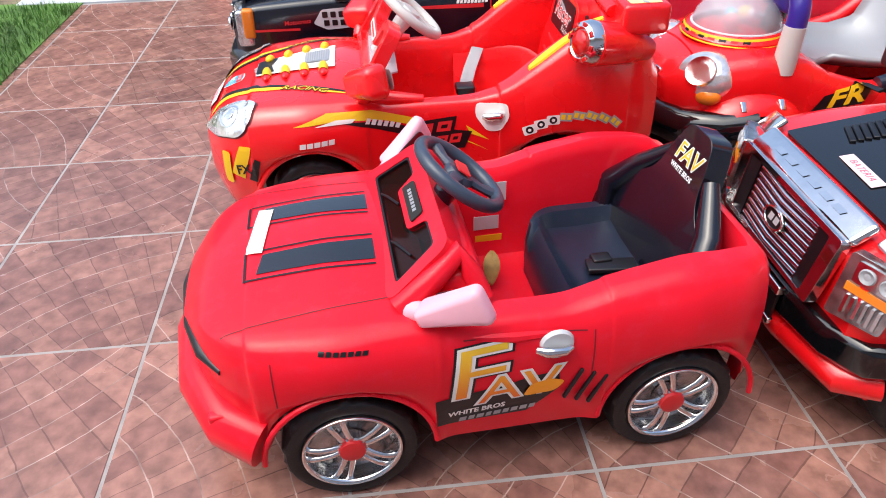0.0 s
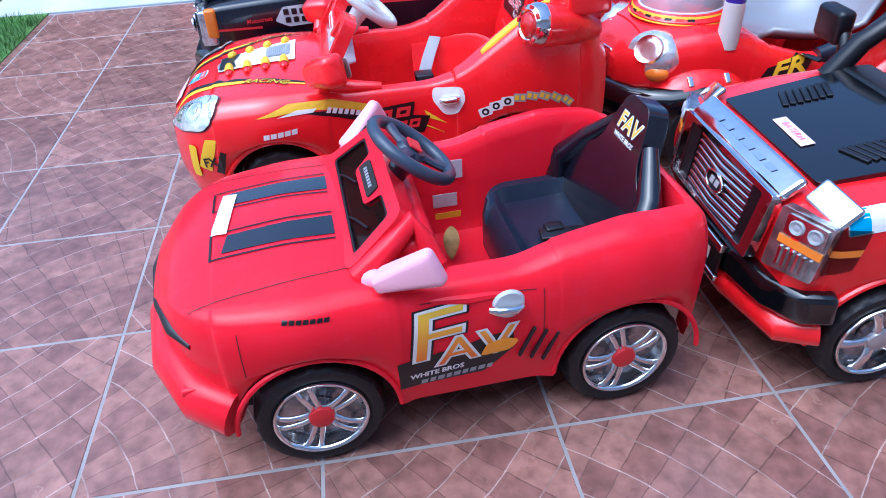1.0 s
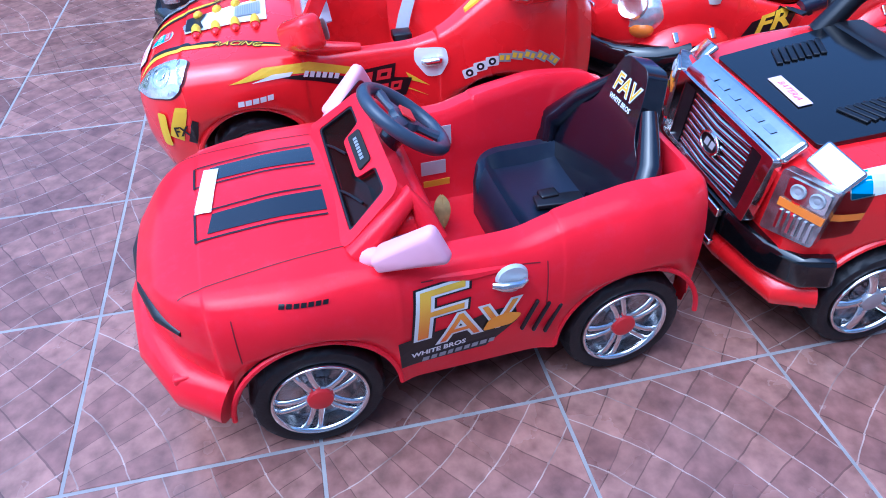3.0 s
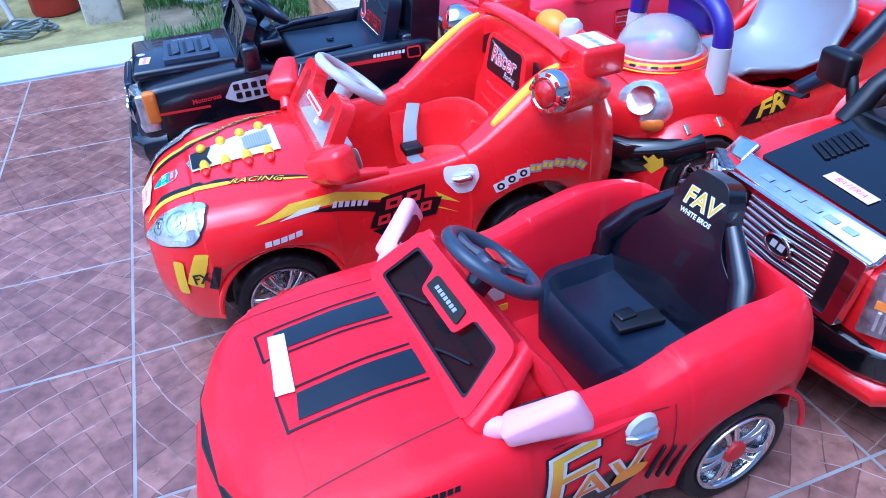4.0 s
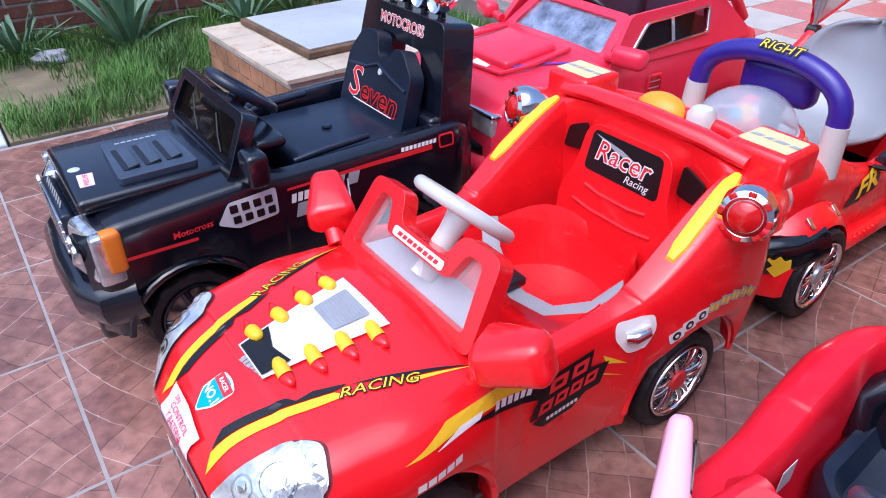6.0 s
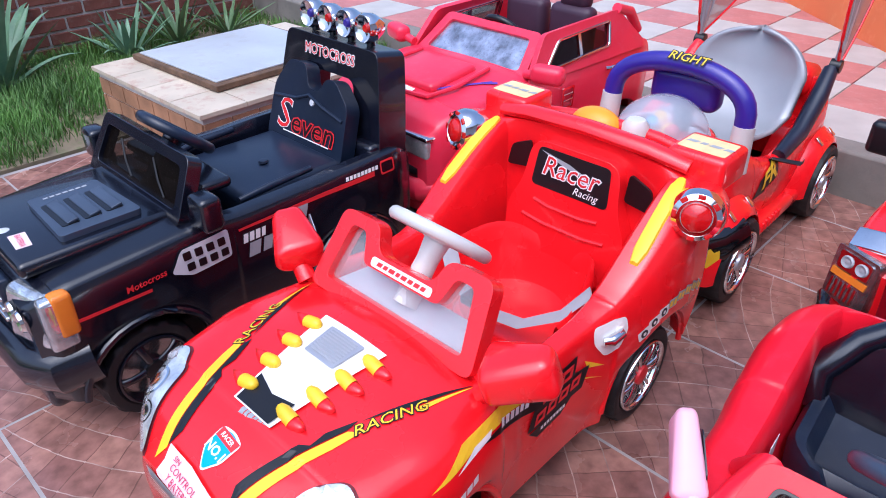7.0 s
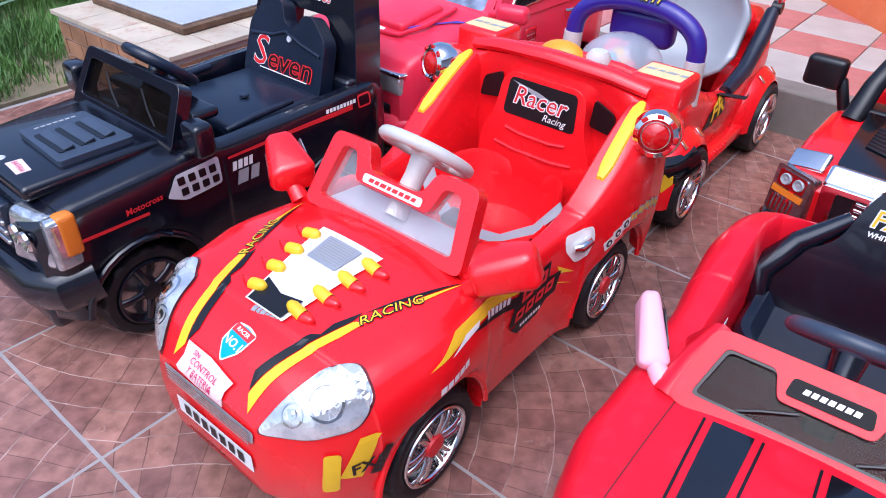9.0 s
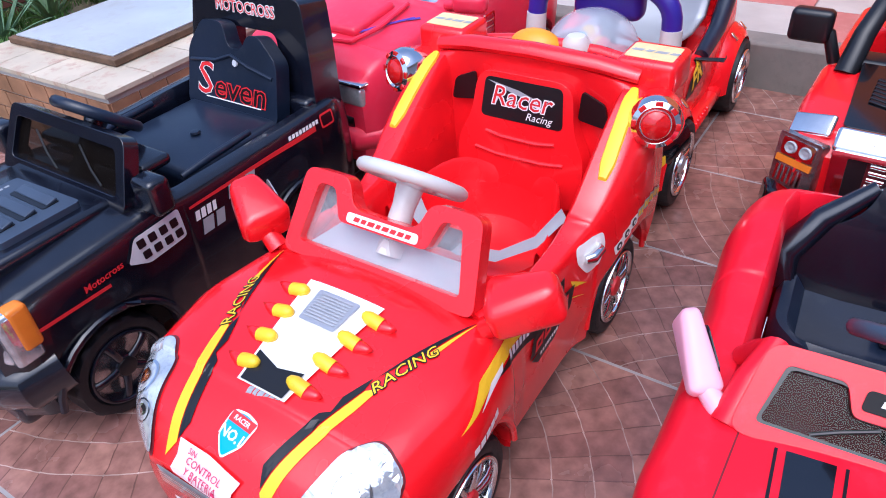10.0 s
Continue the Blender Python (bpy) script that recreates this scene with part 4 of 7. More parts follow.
    part("tail_lamp", soft_box(-0.462, -0.445, 0.06, 0.16, 0.28, 0.315, 0.007), REDLENS, car)
    return car


coupe()
lf = bmesh.new()
rows = []
for i in range(11):
    s = i / 10
    w = 0.017 * math.sin(math.pi * min(1, s * 0.95 + 0.03)) ** 0.8 + 0.0008
    rows.append([lf.verts.new((0.075 * s, y * w, 0.02 * math.sin(s * 2.6) + abs(y) * 0.006)) for y in (-1, 0, 1)])
for a, b in zip(rows, rows[1:]):
    lf.faces.new((a[0], a[1], b[1], b[0]))
    lf.faces.new((a[1], a[2], b[2], b[1]))
dry = part("dry_leaf", lf, LEAFDRY)
tagged(dry, "curled dry yellow leaf lying in the coupe's footwell", "leaf")
dry.matrix_world = pose(0.762, 0.362, 0.158, 0, -30, 80)
sol = dry.modifiers.new("thickness", "SOLIDIFY")
sol.thickness = 0.0008


# ---- bright red racer with chequered stickers ----
def lens_panel(parent, tree, name, outline, m, material, label="", rim=None):
    """A raised lamp glass following the body, with a dark edge under it."""
    if rim:
        sticker(name + "_edge", plate([(u * 1.06, v * 1.06) for u, v in outline], cell=0.012), rim, parent, tree, m, 0.0012)
    return sticker(name, plate(outline, cell=0.012), material, parent, tree, m, 0.005, label)


CREAM = mat("pale_yellow_sticker", (0.80, 0.62, 0.30), 0.45, var=0.12, scale=30)


def racer():
    car = thing("ride_on_car", "bright red ride-on racing car with flame stickers and white steering wheel", "ride-on car", pose(0.698, 1.082, 0, 0, 0, 180.2), "ride-on cars")
    keys = [(0.585, .10, .13, .10, .14, .20, .275, .285), (0.570, .16, .19, .15, .10, .21, .312, .325), (0.53, .215, .24, .17, .085, .23, .348, .355),
            (0.45, .255, .282, .20, .09, .26, .374, .380), (0.32, .268, .298, .215, .10, .28, .385, .402), (0.20, .26, .28, .22, .10, .26, .380, .415),
            (0.12, .25, .262, .236, .085, .22, .366, .385), (0.0, .25, .260, .240, .085, .21, .366, .372), (-0.10, .25, .262, .243, .085, .22, .368, .37), (-0.17, .262, .280, .258, .09, .25, .392, .40),
            (-0.23, .272, .295, .262, .095, .27, .440, .445), (-0.30, .280, .302, .258, .10, .28, .492, .50), (-0.37, .280, .302, .248, .12, .29, .538, .555), (-0.42, .276, .298, .238, .13, .29, .552, .580), (-0.48, .27, .290, .228, .14, .29, .545, .572), (-0.53, .26, .275, .215, .16, .28, .50, .52)]
    bm = shell(keys + [(-0.565, .23, .245, .19, .19, .27, .40, .42)], [(0.3175, 0.145), (-0.3175, 0.160)], 0.118, (-0.405, 0.115, 0.208, 0.15))
    tree = tree_of(bm)
    part("body", bm, RED, car)
    chassis(car, -0.46, 0.46, 0.17, 0.07, 0.145)
    four_wheels("racer", 0.118, 0.085, car, 0.3175, -0.3175, 0.228, VRED, 6, True)
    arch_lips(car, RED, (0.3175,), 0.149, 0.270, 0.118)
    arch_lips(car, RED, (-0.3175,), 0.164, 0.268, 0.118)
    # lamps
    hl = rounded([(-0.108, -0.036), (-0.02, -0.054), (0.052, -0.046), (0.084, -0.004), (0.066, 0.050), (0.012, 0.050), (-0.052, 0.010)], 0.02)
    for s in (1, -1):
        m = axes((0.505, s * 0.192, 0.335), (-0.62, 0.75 * s, 0.18), (-0.55, -0.30 * s, 0.72)) if s > 0 else axes((0.505, -0.192, 0.335), (0.62, 0.75, -0.18), (-0.55, 0.30, 0.72))
        lens_panel(car, tree, "headlamp", hl if s > 0 else [(-u, v) for u, v in hl][::-1], m, LENS, "silvered headlamp", SEAM)
        for u, v, rr in ((0.012, -0.002, 0.028), (-0.040, -0.014, 0.018)):
            ring = [(u * s + rr * math.cos(k * 0.2618), v + rr * math.sin(k * 0.2618)) for k in range(24)]
            sticker("lamp_bowl", plate(ring, holes=[[(u * s + (a - u * s) * 0.86, v + (b - v) * 0.86) for a, b in ring]], cell=0.012), CHROME, car, tree, m, 0.0066)
            sticker("lamp_bowl", plate([(u * s + (a - u * s) * 0.5, v + rr * 0.1 + (b - v) * 0.42) for a, b in ring], cell=0.012), CHROME, car, tree, m, 0.0064)
        m2 = axes((0.54, s * 0.235, 0.222), (-0.5, 0.8 * s, 0), (0, 0, 1)) if s > 0 else axes((0.54, -0.235, 0.222), (0.5, 0.8, 0), (0, 0, 1))
        sticker("marker_lamp", plate(rounded([(-0.014, -0.045), (0.012, -0.045), (0.020, 0.045), (-0.006, 0.045)], 0.008), cell=0.012), YELLOW, car, tree, m2, 0.004, "yellow side marker")
    grille = sticker("grille", plate(rounded([(-0.115, -0.016), (0.115, -0.016), (0.122, 0.016), (-0.122, 0.016)], 0.008), cell=0.015), VGREY, car, tree, axes((0.56, 0, 0.262), (0, 1, 0), (-0.1, 0, 1)), 0.003, "chrome louvred grille")
    for i in range(5):
        sticker("louvre", plate([(-0.112, -0.0021), (0.112, -0.0021), (0.112, 0.0021), (-0.112, 0.0021)], cell=0.012), CHROME, grille, tree, axes((0.56, 0, 0.250 + i * 0.0062), (0, 1, 0), (-0.1, 0, 1)), 0.008)
    sticker("number_plate", plate(rounded([(-0.105, -0.021), (0.105, -0.021), (0.105, 0.021), (-0.105, 0.021)], 0.004), cell=0.015), VWHITE, car, tree, axes((0.57, 0, 0.192), (0, 1, 0), (0, 0, 1)), 0.004, "white plate with plain dark bars")
    sticker("plate_bars", bars([0.016] * 7, 0.024, 0.009), VBLACK, car, tree, axes((0.57, 0.0, 0.192), (0, 1, 0), (0, 0, 1)), 0.0055)
    sticker("paper_note", plate([(-0.062, -0.024), (-0.005, -0.027), (0.064, -0.023), (0.060, 0.0), (0.067, 0.020), (0.0, 0.027), (-0.064, 0.023), (-0.058, 0.0)], cell=0.012), NOTE, car, tree, axes((0.572, -0.015, 0.312), (0.05, 1, -0.05), (-0.55, 0, 0.83)), 0.005, "torn pale pink tape note with handwriting")
    for txt, dv, sz in (("SIN", 0.017, 0.013), ("CONTROL", 0.002, 0.017), ("Y BATERIA", -0.014, 0.016)):
        sticker("handwriting", lettering(txt, sz, 0.2, 0.0, 0.008, 0.9), INK, car, tree, axes((0.572, -0.015 - (0.03 if txt == "SIN" else 0), 0.312), (0.05, 1, -0.05), (-0.55, 0, 0.83)) @ Matrix.Translation((0, dv, 0)), 0.0066, "crimson handwriting")
    # badge
    mbad = axes((0.525, 0.005, 0.36), (0.1, 1, 0), (-0.9, 0.1, 0.3))
    shield = rounded([(-0.024, 0.028), (-0.022, -0.006), (0, -0.032), (0.022, -0.006), (0.024, 0.028), (0, 0.033)], 0.008)
    sticker("badge", plate([(u * 1.14, v * 1.12) for u, v in shield], cell=0.012), VWHITE, car, tree, mbad, 0.0015)
    sticker("badge", plate(shield, cell=0.012), VBLUE, car, tree, mbad, 0.0022, "blue shield badge")
    sticker("badge_band", plate([(-0.024, 0.014), (0.024, 0.014), (0.025, 0.030), (-0.025, 0.030)], cell=0.012), VRED, car, tree, mbad, 0.0028)
    sticker("lettering", lettering("NO.1", 0.021, 0, 0.0006), VWHITE, car, tree, mbad @ Matrix.Translation((0, -0.001, 0)), 0.003)
    sticker("lettering", lettering("RACER", 0.0105, 0, 0.0002), VWHITE, car, tree, mbad @ Matrix.Translation((0, 0.022, 0)), 0.0034)
    sticker("script_print", bars([0.010, 0.007, 0.010, 0.007, 0.009, 0.007, 0.008], 0.010, 0.002, 0.003), VGREY, car, tree, top(0.455, 0.012, 80), 0.0018)
    # bonnet flashes
    for s in (1, -1):
        m = top(0.385, s * 0.148, 20 * s)
        for mt, lift, poly in ((YELLOW, 0.0015, [(-0.197, -0.021), (-0.186, -0.001), (0.0, 0.007), (0.018, -0.004), (-0.03, -0.011)]),
                               (VBLACK, 0.0019, [(-0.184, 0.001), (-0.166, 0.018), (-0.07, 0.021), (-0.056, 0.011), (-0.03, 0.020), (0.022, 0.017), (0.0, 0.009)]),
                               (YELLOW, 0.0015, [(0.112, -0.005), (0.220, 0.013), (0.115, 0.004)]),
                               (VBLACK, 0.0019, [(0.022, 0.014), (0.10, 0.015), (0.220, 0.015), (0.115, 0.006)])):
            sticker("bonnet_flash", plate([(u, v * s) for u, v in poly][::s], cell=0.016), mt, car, tree, m, lift, "yellow flash sticker" if mt == YELLOW else "black flash sticker")
        sticker("lettering", lettering("RACING", 0.025, 0.3 * s, 0.0014, squeeze=1.3), VBLACK, car, tree, m @ Matrix.Translation((0.065, 0.001 * s, 0)), 0.0022)
        sticker("lettering", lettering("RACING", 0.025, 0.3 * s, 0.0, squeeze=1.3), YELLOW, car, tree, m @ Matrix.Translation((0.065, 0.001 * s, 0)), 0.0028)
    # painted engine with eight yellow cones
    eng = sticker("engine_sticker", plate([(-0.110, -0.048), (0.100, -0.078), (0.100, 0.078), (-0.110, 0.048)], cell=0.018), VWHITE, car, tree, top(0.345, 0.0), 0.004, "white engine picture on the bonnet")
    sticker("engine_cover", plate(rounded([(0.02, -0.036), (0.085, -0.042), (0.085, 0.042), (0.02, 0.036)], 0.004), cell=0.018), SILVER, eng, tree, top(0.345, 0.0), 0.007)
    for i in range(9):
        sticker("engine_fin", plate([(0.028 + i * 0.006, -0.032), (0.031 + i * 0.006, -0.032), (0.031 + i * 0.006, 0.032), (0.028 + i * 0.006, 0.032)], cell=0.018), VGREY, eng, tree, top(0.345, 0.0), 0.0085)
    sticker("engine_intake", plate([(-0.108, -0.042), (-0.06, -0.046), (-0.070, 0.0), (-0.055, 0.050), (-0.108, 0.042)], cell=0.014), VBLACK, eng, tree, top(0.345, 0.0), 0.0065)
    for i in range(4):
        for s in (1, -1):
            x, y = 0.425 - i * 0.050, s * (0.056 + 0.009 * i)
            z = tree.ray_cast(Vector((x, y, 0.6)), Vector((0, 0, -1)))[0].z
            mc = Matrix.Translation((x, y, z)) @ Matrix.Rotation(radians(-58 * s), 4, "X") @ Matrix.Rotation(radians(-8), 4, "Y")
            part("stub", lathe([(0.014, -0.024), (0.012, 0.004), (0.007, 0.018), (0.0, 0.030)], 16), RED, car, m=Matrix.Translation((x, y + s * 0.012, z - 0.002)) @ Matrix.Rotation(radians(-75 * s), 4, "X"))
            part("cone", lathe([(0.0125, -0.018), (0.0115, 0.006), (0.007, 0.016), (0.0, 0.020)], 16), YELLOW, car, "yellow cone", m=Matrix.Translation((x, y - s * 0.008, z + 0.006)) @ Matrix.Rotation(radians(72 * s), 4, "X") @ Matrix.Rotation(radians(0), 4, "Y"))
    # windscreen frame with a dropped middle
    m = axes((0.165, 0, 0.395), (0, 1, 0), (-0.075, 0, 0.125))
    outer = rounded([(-0.205, -0.012), (0.205, -0.012), (0.182, 0.150), (0.085, 0.150), (0.066, 0.098), (-0.066, 0.098), (-0.085, 0.150), (-0.182, 0.150)], 0.022)
    holes = [rounded([(-0.172, 0.014), (0.172, 0.014), (0.150, 0.126), (0.112, 0.126), (0.092, 0.070), (-0.092, 0.070), (-0.112, 0.126), (-0.150, 0.126)], 0.012)]
    fr = part("windscreen_frame", plate(outer, 0.034, holes), RED, car, bevel=0.007, m=m @ Matrix.Translation((0, 0, -0.017)))
    part("window", plate(holes[0], 0.003), CLEAR, fr, "clear plastic window", m=m @ Matrix.Translation((0, 0, -0.004)))
    part("shelf", plate([(-0.16, 0), (0.16, 0), (0.14, 0.07), (-0.14, 0.07)], 0.004), LGREY, fr, m=axes((0.155, 0, 0.40), (0, 1, 0), (-1, 0, 0.1)))
    part("band", plate(rounded([(-0.075, 0.074), (0.075, 0.074), (0.075, 0.092), (-0.075, 0.092)], 0.007), 0.001), VWHITE, fr, m=m @ Matrix.Translation((0, 0, 0.018)))
    part("band_print", bars([0.012, 0.010, 0.014, 0.009, 0.013, 0.011, 0.012, 0.010], 0.008, 0.004, 0.003), VRED, fr, m=m @ Matrix.Translation((0, 0.083, 0.020)))
    for s in (1, -1):
        part("frame_foot", tube([(0.17, s * 0.205, 0.37), (0.12, s * 0.222, 0.375), (0.03, s * 0.225, 0.368)], [0.024, 0.02, 0.012], 12), RED, car)
        mm = Matrix.Translation((0.165, s * 0.288, 0.440)) @ Matrix.Rotation(radians(24 * s), 4, "Z") @ Matrix.Rotation(radians(20 * s), 4, "X")
        mh = soft_box(-0.045, 0.034, -0.058, 0.060, -0.036, 0.044, 0.020)
        for v in mh.verts:
            v.co.x *= 1.0 - 0.30 * s * v.co.y / 0.06
            v.co.z *= 1.0 - 0.22 * max(0, v.co.x) / 0.034
        mir = part("mirror", mh, RED, car, "wedge-shaped red mirror housing", m=mm)
        part("mirror_rear_plate", plate(rounded([(-0.042, -0.022), (0.042, -0.022), (0.042, 0.026), (-0.042, 0.026)], 0.014), 0.002), SILVER, mir, m=mm @ axes((-0.0465, 0, 0), (0, -1, 0), (0, 0, 1)))
        part("mirror_stalk", tube([(0.178, s * 0.225, 0.380), (0.172, s * 0.262, 0.415)], [0.020, 0.018], 10), RED, mir)
    sw = steering(car, 0.038, 0.517, 0.090, WHITE, WHITE, 49, 0.0125, 2)
    # bucket seat moulded into the tub, backrest with a sticker
    bmB, rows = bmesh.new(), []
    for k, (grow, z, back) in enumerate(((0.80, 0.205, 0.0), (0.93, 0.240, 0.004), (0.99, 0.30, 0.010), (1.02, 0.36, 0.018), (1.035, 0.395, 0.024), (1.06, 0.405, 0.028), (1.10, 0.398, 0.03), (1.12, 0.37, 0.03))):
        row = []
        for i in range(25):
            a = math.pi * i / 24
            f = abs(math.cos(a)) ** 3
            row.append(bmB.verts.new((-0.175 - (0.150 * grow + back) * math.sin(a) ** 0.8 + 0.08 * f, 0.168 * grow * math.cos(a), z - (0.075 * f + 0.10 * math.sin(a) ** 5 if k > 2 else 0.02 * f))))
        rows.append(row)
    for p, q in zip(rows, rows[1:]):
        for j in range(24):
            bmB.faces.new((p[j], p[j + 1], q[j + 1], q[j]))
    part("seat_shell", bmB, RED, car, "red moulded bucket seat shell")
    part("seat", lathe([(0, 0.226), (0.09, 0.228), (0.128, 0.224), (0.140, 0.205), (0.140, 0.15)], 40), RED, car, m=Matrix.Translation((-0.205, 0, 0)) @ Matrix.Diagonal((0.92, 1.05, 1, 1)))
    mb = axes((-0.350, 0, 0.26), (0, 1, 0), (-0.045, 0, 0.29))
    bk = part("backrest", plate(rounded([(-0.15, 0), (0.15, 0), (0.158, 0.12), (0.125, 0.18), (0.112, 0.285), (-0.112, 0.285), (-0.125, 0.18), (-0.158, 0.12)], 0.04), 0.045), RED, car, bevel=0.014, m=mb @ Matrix.Translation((0, 0, -0.035)))
    for z, w in ((0.148, 0.085), (0.105, 0.11)):
        part("rib", tube([(-w, z, 0.011), (-w * 0.5, z - 0.006, 0.013), (w * 0.5, z - 0.006, 0.013), (w, z, 0.011)], 0.004, 8), RED, bk, m=mb)
    part("back_sticker", plate(rounded([(-0.100, 0.182), (0.100, 0.182), (0.092, 0.272), (-0.092, 0.272)], 0.014), 0.001), VBLACK, bk, m=mb @ Matrix.Translation((0, 0, 0.0105)))
    part("slash", plate([(-0.085, 0.264), (-0.01, 0.252), (0.055, 0.232), (-0.02, 0.242)], 0.0005), VGREY, bk, m=mb @ Matrix.Translation((0, 0, 0.0118)))
    part("lettering", lettering("Racer", 0.062, 0.2, 0.0026, 0.05), VWHITE, bk, m=mb @ Matrix.Translation((-0.004, 0.232, 0.0126)))
    part("lettering", lettering("Racer", 0.062, 0.2, 0.0, 0.05), VRED, bk, m=mb @ Matrix.Translation((-0.004, 0.232, 0.0132)))
    part("lettering", lettering("Racing", 0.024, 0.3, 0.0, 0.05), VWHITE, bk, m=mb @ Matrix.Translation((0.042, 0.198, 0.0126)))
    for q in (1, -1):
        # flat black plates paint the shade of openings onto the closed wall
        part("recess_shade", plate(rounded([(q * 0.122, 0.462), (q * 0.192, 0.452), (q * 0.180, 0.505), (q * 0.128, 0.528)][::q], 0.010), 0.006), VBLACK, car, "black plate painting the shade of an opening beside the backrest", m=axes((-0.4005, 0, 0), (0, 1, 0), (0, 0, 1)))
    part("seat_belt", tube([(-0.17, -0.178, 0.345), (-0.14, -0.13, 0.300), (-0.115, -0.06, 0.272), (-0.105, 0.0, 0.266), (-0.115, 0.08, 0.272), (-0.15, 0.15, 0.310), (-0.185, 0.192, 0.37)], 0.019, 8, flat=0.10), WEB, car, "grey webbing belt")
    part("buckle", soft_box(-0.14, -0.085, -0.062, -0.012, 0.268, 0.290, 0.006), VBLACK, car, "black belt buckle")
    # rear wing with corner blocks, pillar strips, round lamps on pods
    part("rear_wing", tube([(-0.432, 0.235, 0.566), (-0.425, 0.15, 0.580), (-0.418, 0.0, 0.588), (-0.425, -0.15, 0.580), (-0.432, -0.235, 0.566)], [0.022, 0.024, 0.024, 0.024, 0.022], 12, flat=0.7), RED, car)
    part("wing_lip", tube([(-0.545, 0.215, 0.535), (-0.555, 0.10, 0.548), (-0.558, 0.0, 0.550), (-0.555, -0.10, 0.548), (-0.545, -0.215, 0.535)], 0.016, 10), RED, car)
    for s in (1, -1):
        blk = part("wing_block", soft_box(-0.545, -0.430, s * 0.240 - 0.062, s * 0.240 + 0.062, 0.525, 0.597, 0.013), RED, car)
        part("block_sticker", plate(rounded([(-0.050, -0.038), (0.050, -0.038), (0.050, 0.038), (-0.050, 0.038)], 0.006), 0.001), CREAM, blk, "pale yellow sticker", m=axes((-0.485, s * 0.240, 0.5975), (0, 1, 0), (-1, 0, 0)))
        part("block_print", bars([0.022, 0.014, 0.024, 0.016], 0.012, 0.006, 0.006), VGREY, blk, m=axes((-0.485, s * 0.240, 0.5992), (0, 1, 0), (-1, 0, 0)))
        ml = Matrix.Translation((-0.352, s * 0.298, 0.516)) @ Matrix.Rotation(radians(80), 4, "Y") @ Matrix.Rotation(radians(-20 * s), 4, "X")
        lamp = part("rear_lamp", lathe([(0.046, -0.05), (0.052, -0.01), (0.052, 0.002), (0.046, 0.018), (0.036, 0.024), (0.030, 0.018), (0, 0.016)], 36), CHROME, car, "round chrome lamp", m=ml)
        part("lens", lathe([(0.029, 0.016), (0.027, 0.026), (0.016, 0.033), (0, 0.035)], 24), REDLENS, lamp, "red lens", m=ml)
        for k in range(8):
            a = 2 * math.pi * k / 8
            part("slot", soft_box(-0.005, 0.005, -0.007, 0.007, -0.002, 0.002, 0.0015), REDLENS, lamp, m=ml @ Matrix.Translation((0.041 * math.cos(a), 0.041 * math.sin(a), 0.0215)) @ Matrix.Rotation(a, 4, "Z"))
        part("lamp_housing", tube([(-0.365, s * 0.296, 0.512), (-0.41, s * 0.284, 0.505), (-0.47, s * 0.262, 0.49), (-0.525, s * 0.24, 0.470)], [0.053, 0.050, 0.042, 0.026], 22), RED, car)
        # the strip follows the rim of the tub
        bmP, rim = bmesh.new(), []
        for i in range(15):
            t = i / 14
            x, y = -0.228 - 0.175 * t, s * (0.247 - 0.012 * t)
            hit = tree.ray_cast(Vector((x, y, 0.8)), Vector((0, 0, -1)))[0]
            w = 0.016 * min(1.0, 0.55 + 3.0 * min(t, 1 - t))
            rim.append([bmP.verts.new((x, y + dy * w, hit.z + dz)) for dy, dz in ((-1, -0.002), (-0.8, 0.006), (0, 0.0085), (0.8, 0.006), (1, -0.002))])
        for p, q in zip(rim, rim[1:]):
            for j in range(4):
                bmP.faces.new((p[j], p[j + 1], q[j + 1], q[j]))
        for e in (rim[0], rim[-1]):
            bmP.faces.new(e)
        st = part("pillar_strip", bmP, YELLOW, car, "yellow pillar strip")
        zs = [tree.ray_cast(Vector((x, s * 0.24, 0.8)), Vector((0, 0, -1)))[0].z + 0.0095 for x in (-0.30, -0.40)]
        mp = axes((-0.35, s * 0.241, (zs[0] + zs[1]) / 2), (0, 1, 0), (-0.10, 0, zs[1] - zs[0]))
        part("strip_print", bars([0.004, 0.007, 0.005], 0.06, 0.003, 0.006), VWHITE, st, m=mp)
    # flank: door plate, swoosh, bars for makers' names
    hp = sticker("handle_plate", plate(rounded([(-0.040, 0.030), (-0.042, 0.0), (-0.012, -0.040), (0.020, -0.038), (0.042, 0.0), (0.036, 0.034)], 0.012), cell=0.014), VWHITE, car, tree, side(-0.138, 0.332, 0), 0.004, "white door-handle plate")
    part("door_handle", tube([(-0.116, 0.270, 0.332), (-0.128, 0.280, 0.333), (-0.154, 0.284, 0.337), (-0.164, 0.276, 0.338)], [0.008, 0.011, 0.010, 0.006], 10), CHROME, hp, "chrome handle")
    sw1 = [(-0.262, 0.034), (-0.18, 0.058), (-0.07, 0.054), (0.03, 0.030), (0.22, -0.066), (0.06, 0.004), (-0.05, 0.030), (-0.16, 0.040)]
    sticker("swoosh", plate(sw1, cell=0.016), YELLOW, car, tree, side(0.09, 0.305, 0), 0.0016, "yellow swoosh")
    sticker("swoosh", plate([(-0.15, 0.036), (-0.05, 0.028), (0.05, 0.0), (0.09, -0.034), (0.03, -0.020), (-0.06, 0.010)], cell=0.016), VBLACK, car, tree, side(0.09, 0.304, 0), 0.0020, "black swoosh")
    sticker("swoosh", plate([(-0.21, 0.032), (-0.16, 0.042), (-0.11, 0.040), (-0.12, 0.032)], cell=0.016), VWHITE, car, tree, side(0.09, 0.305, 0), 0.0024)
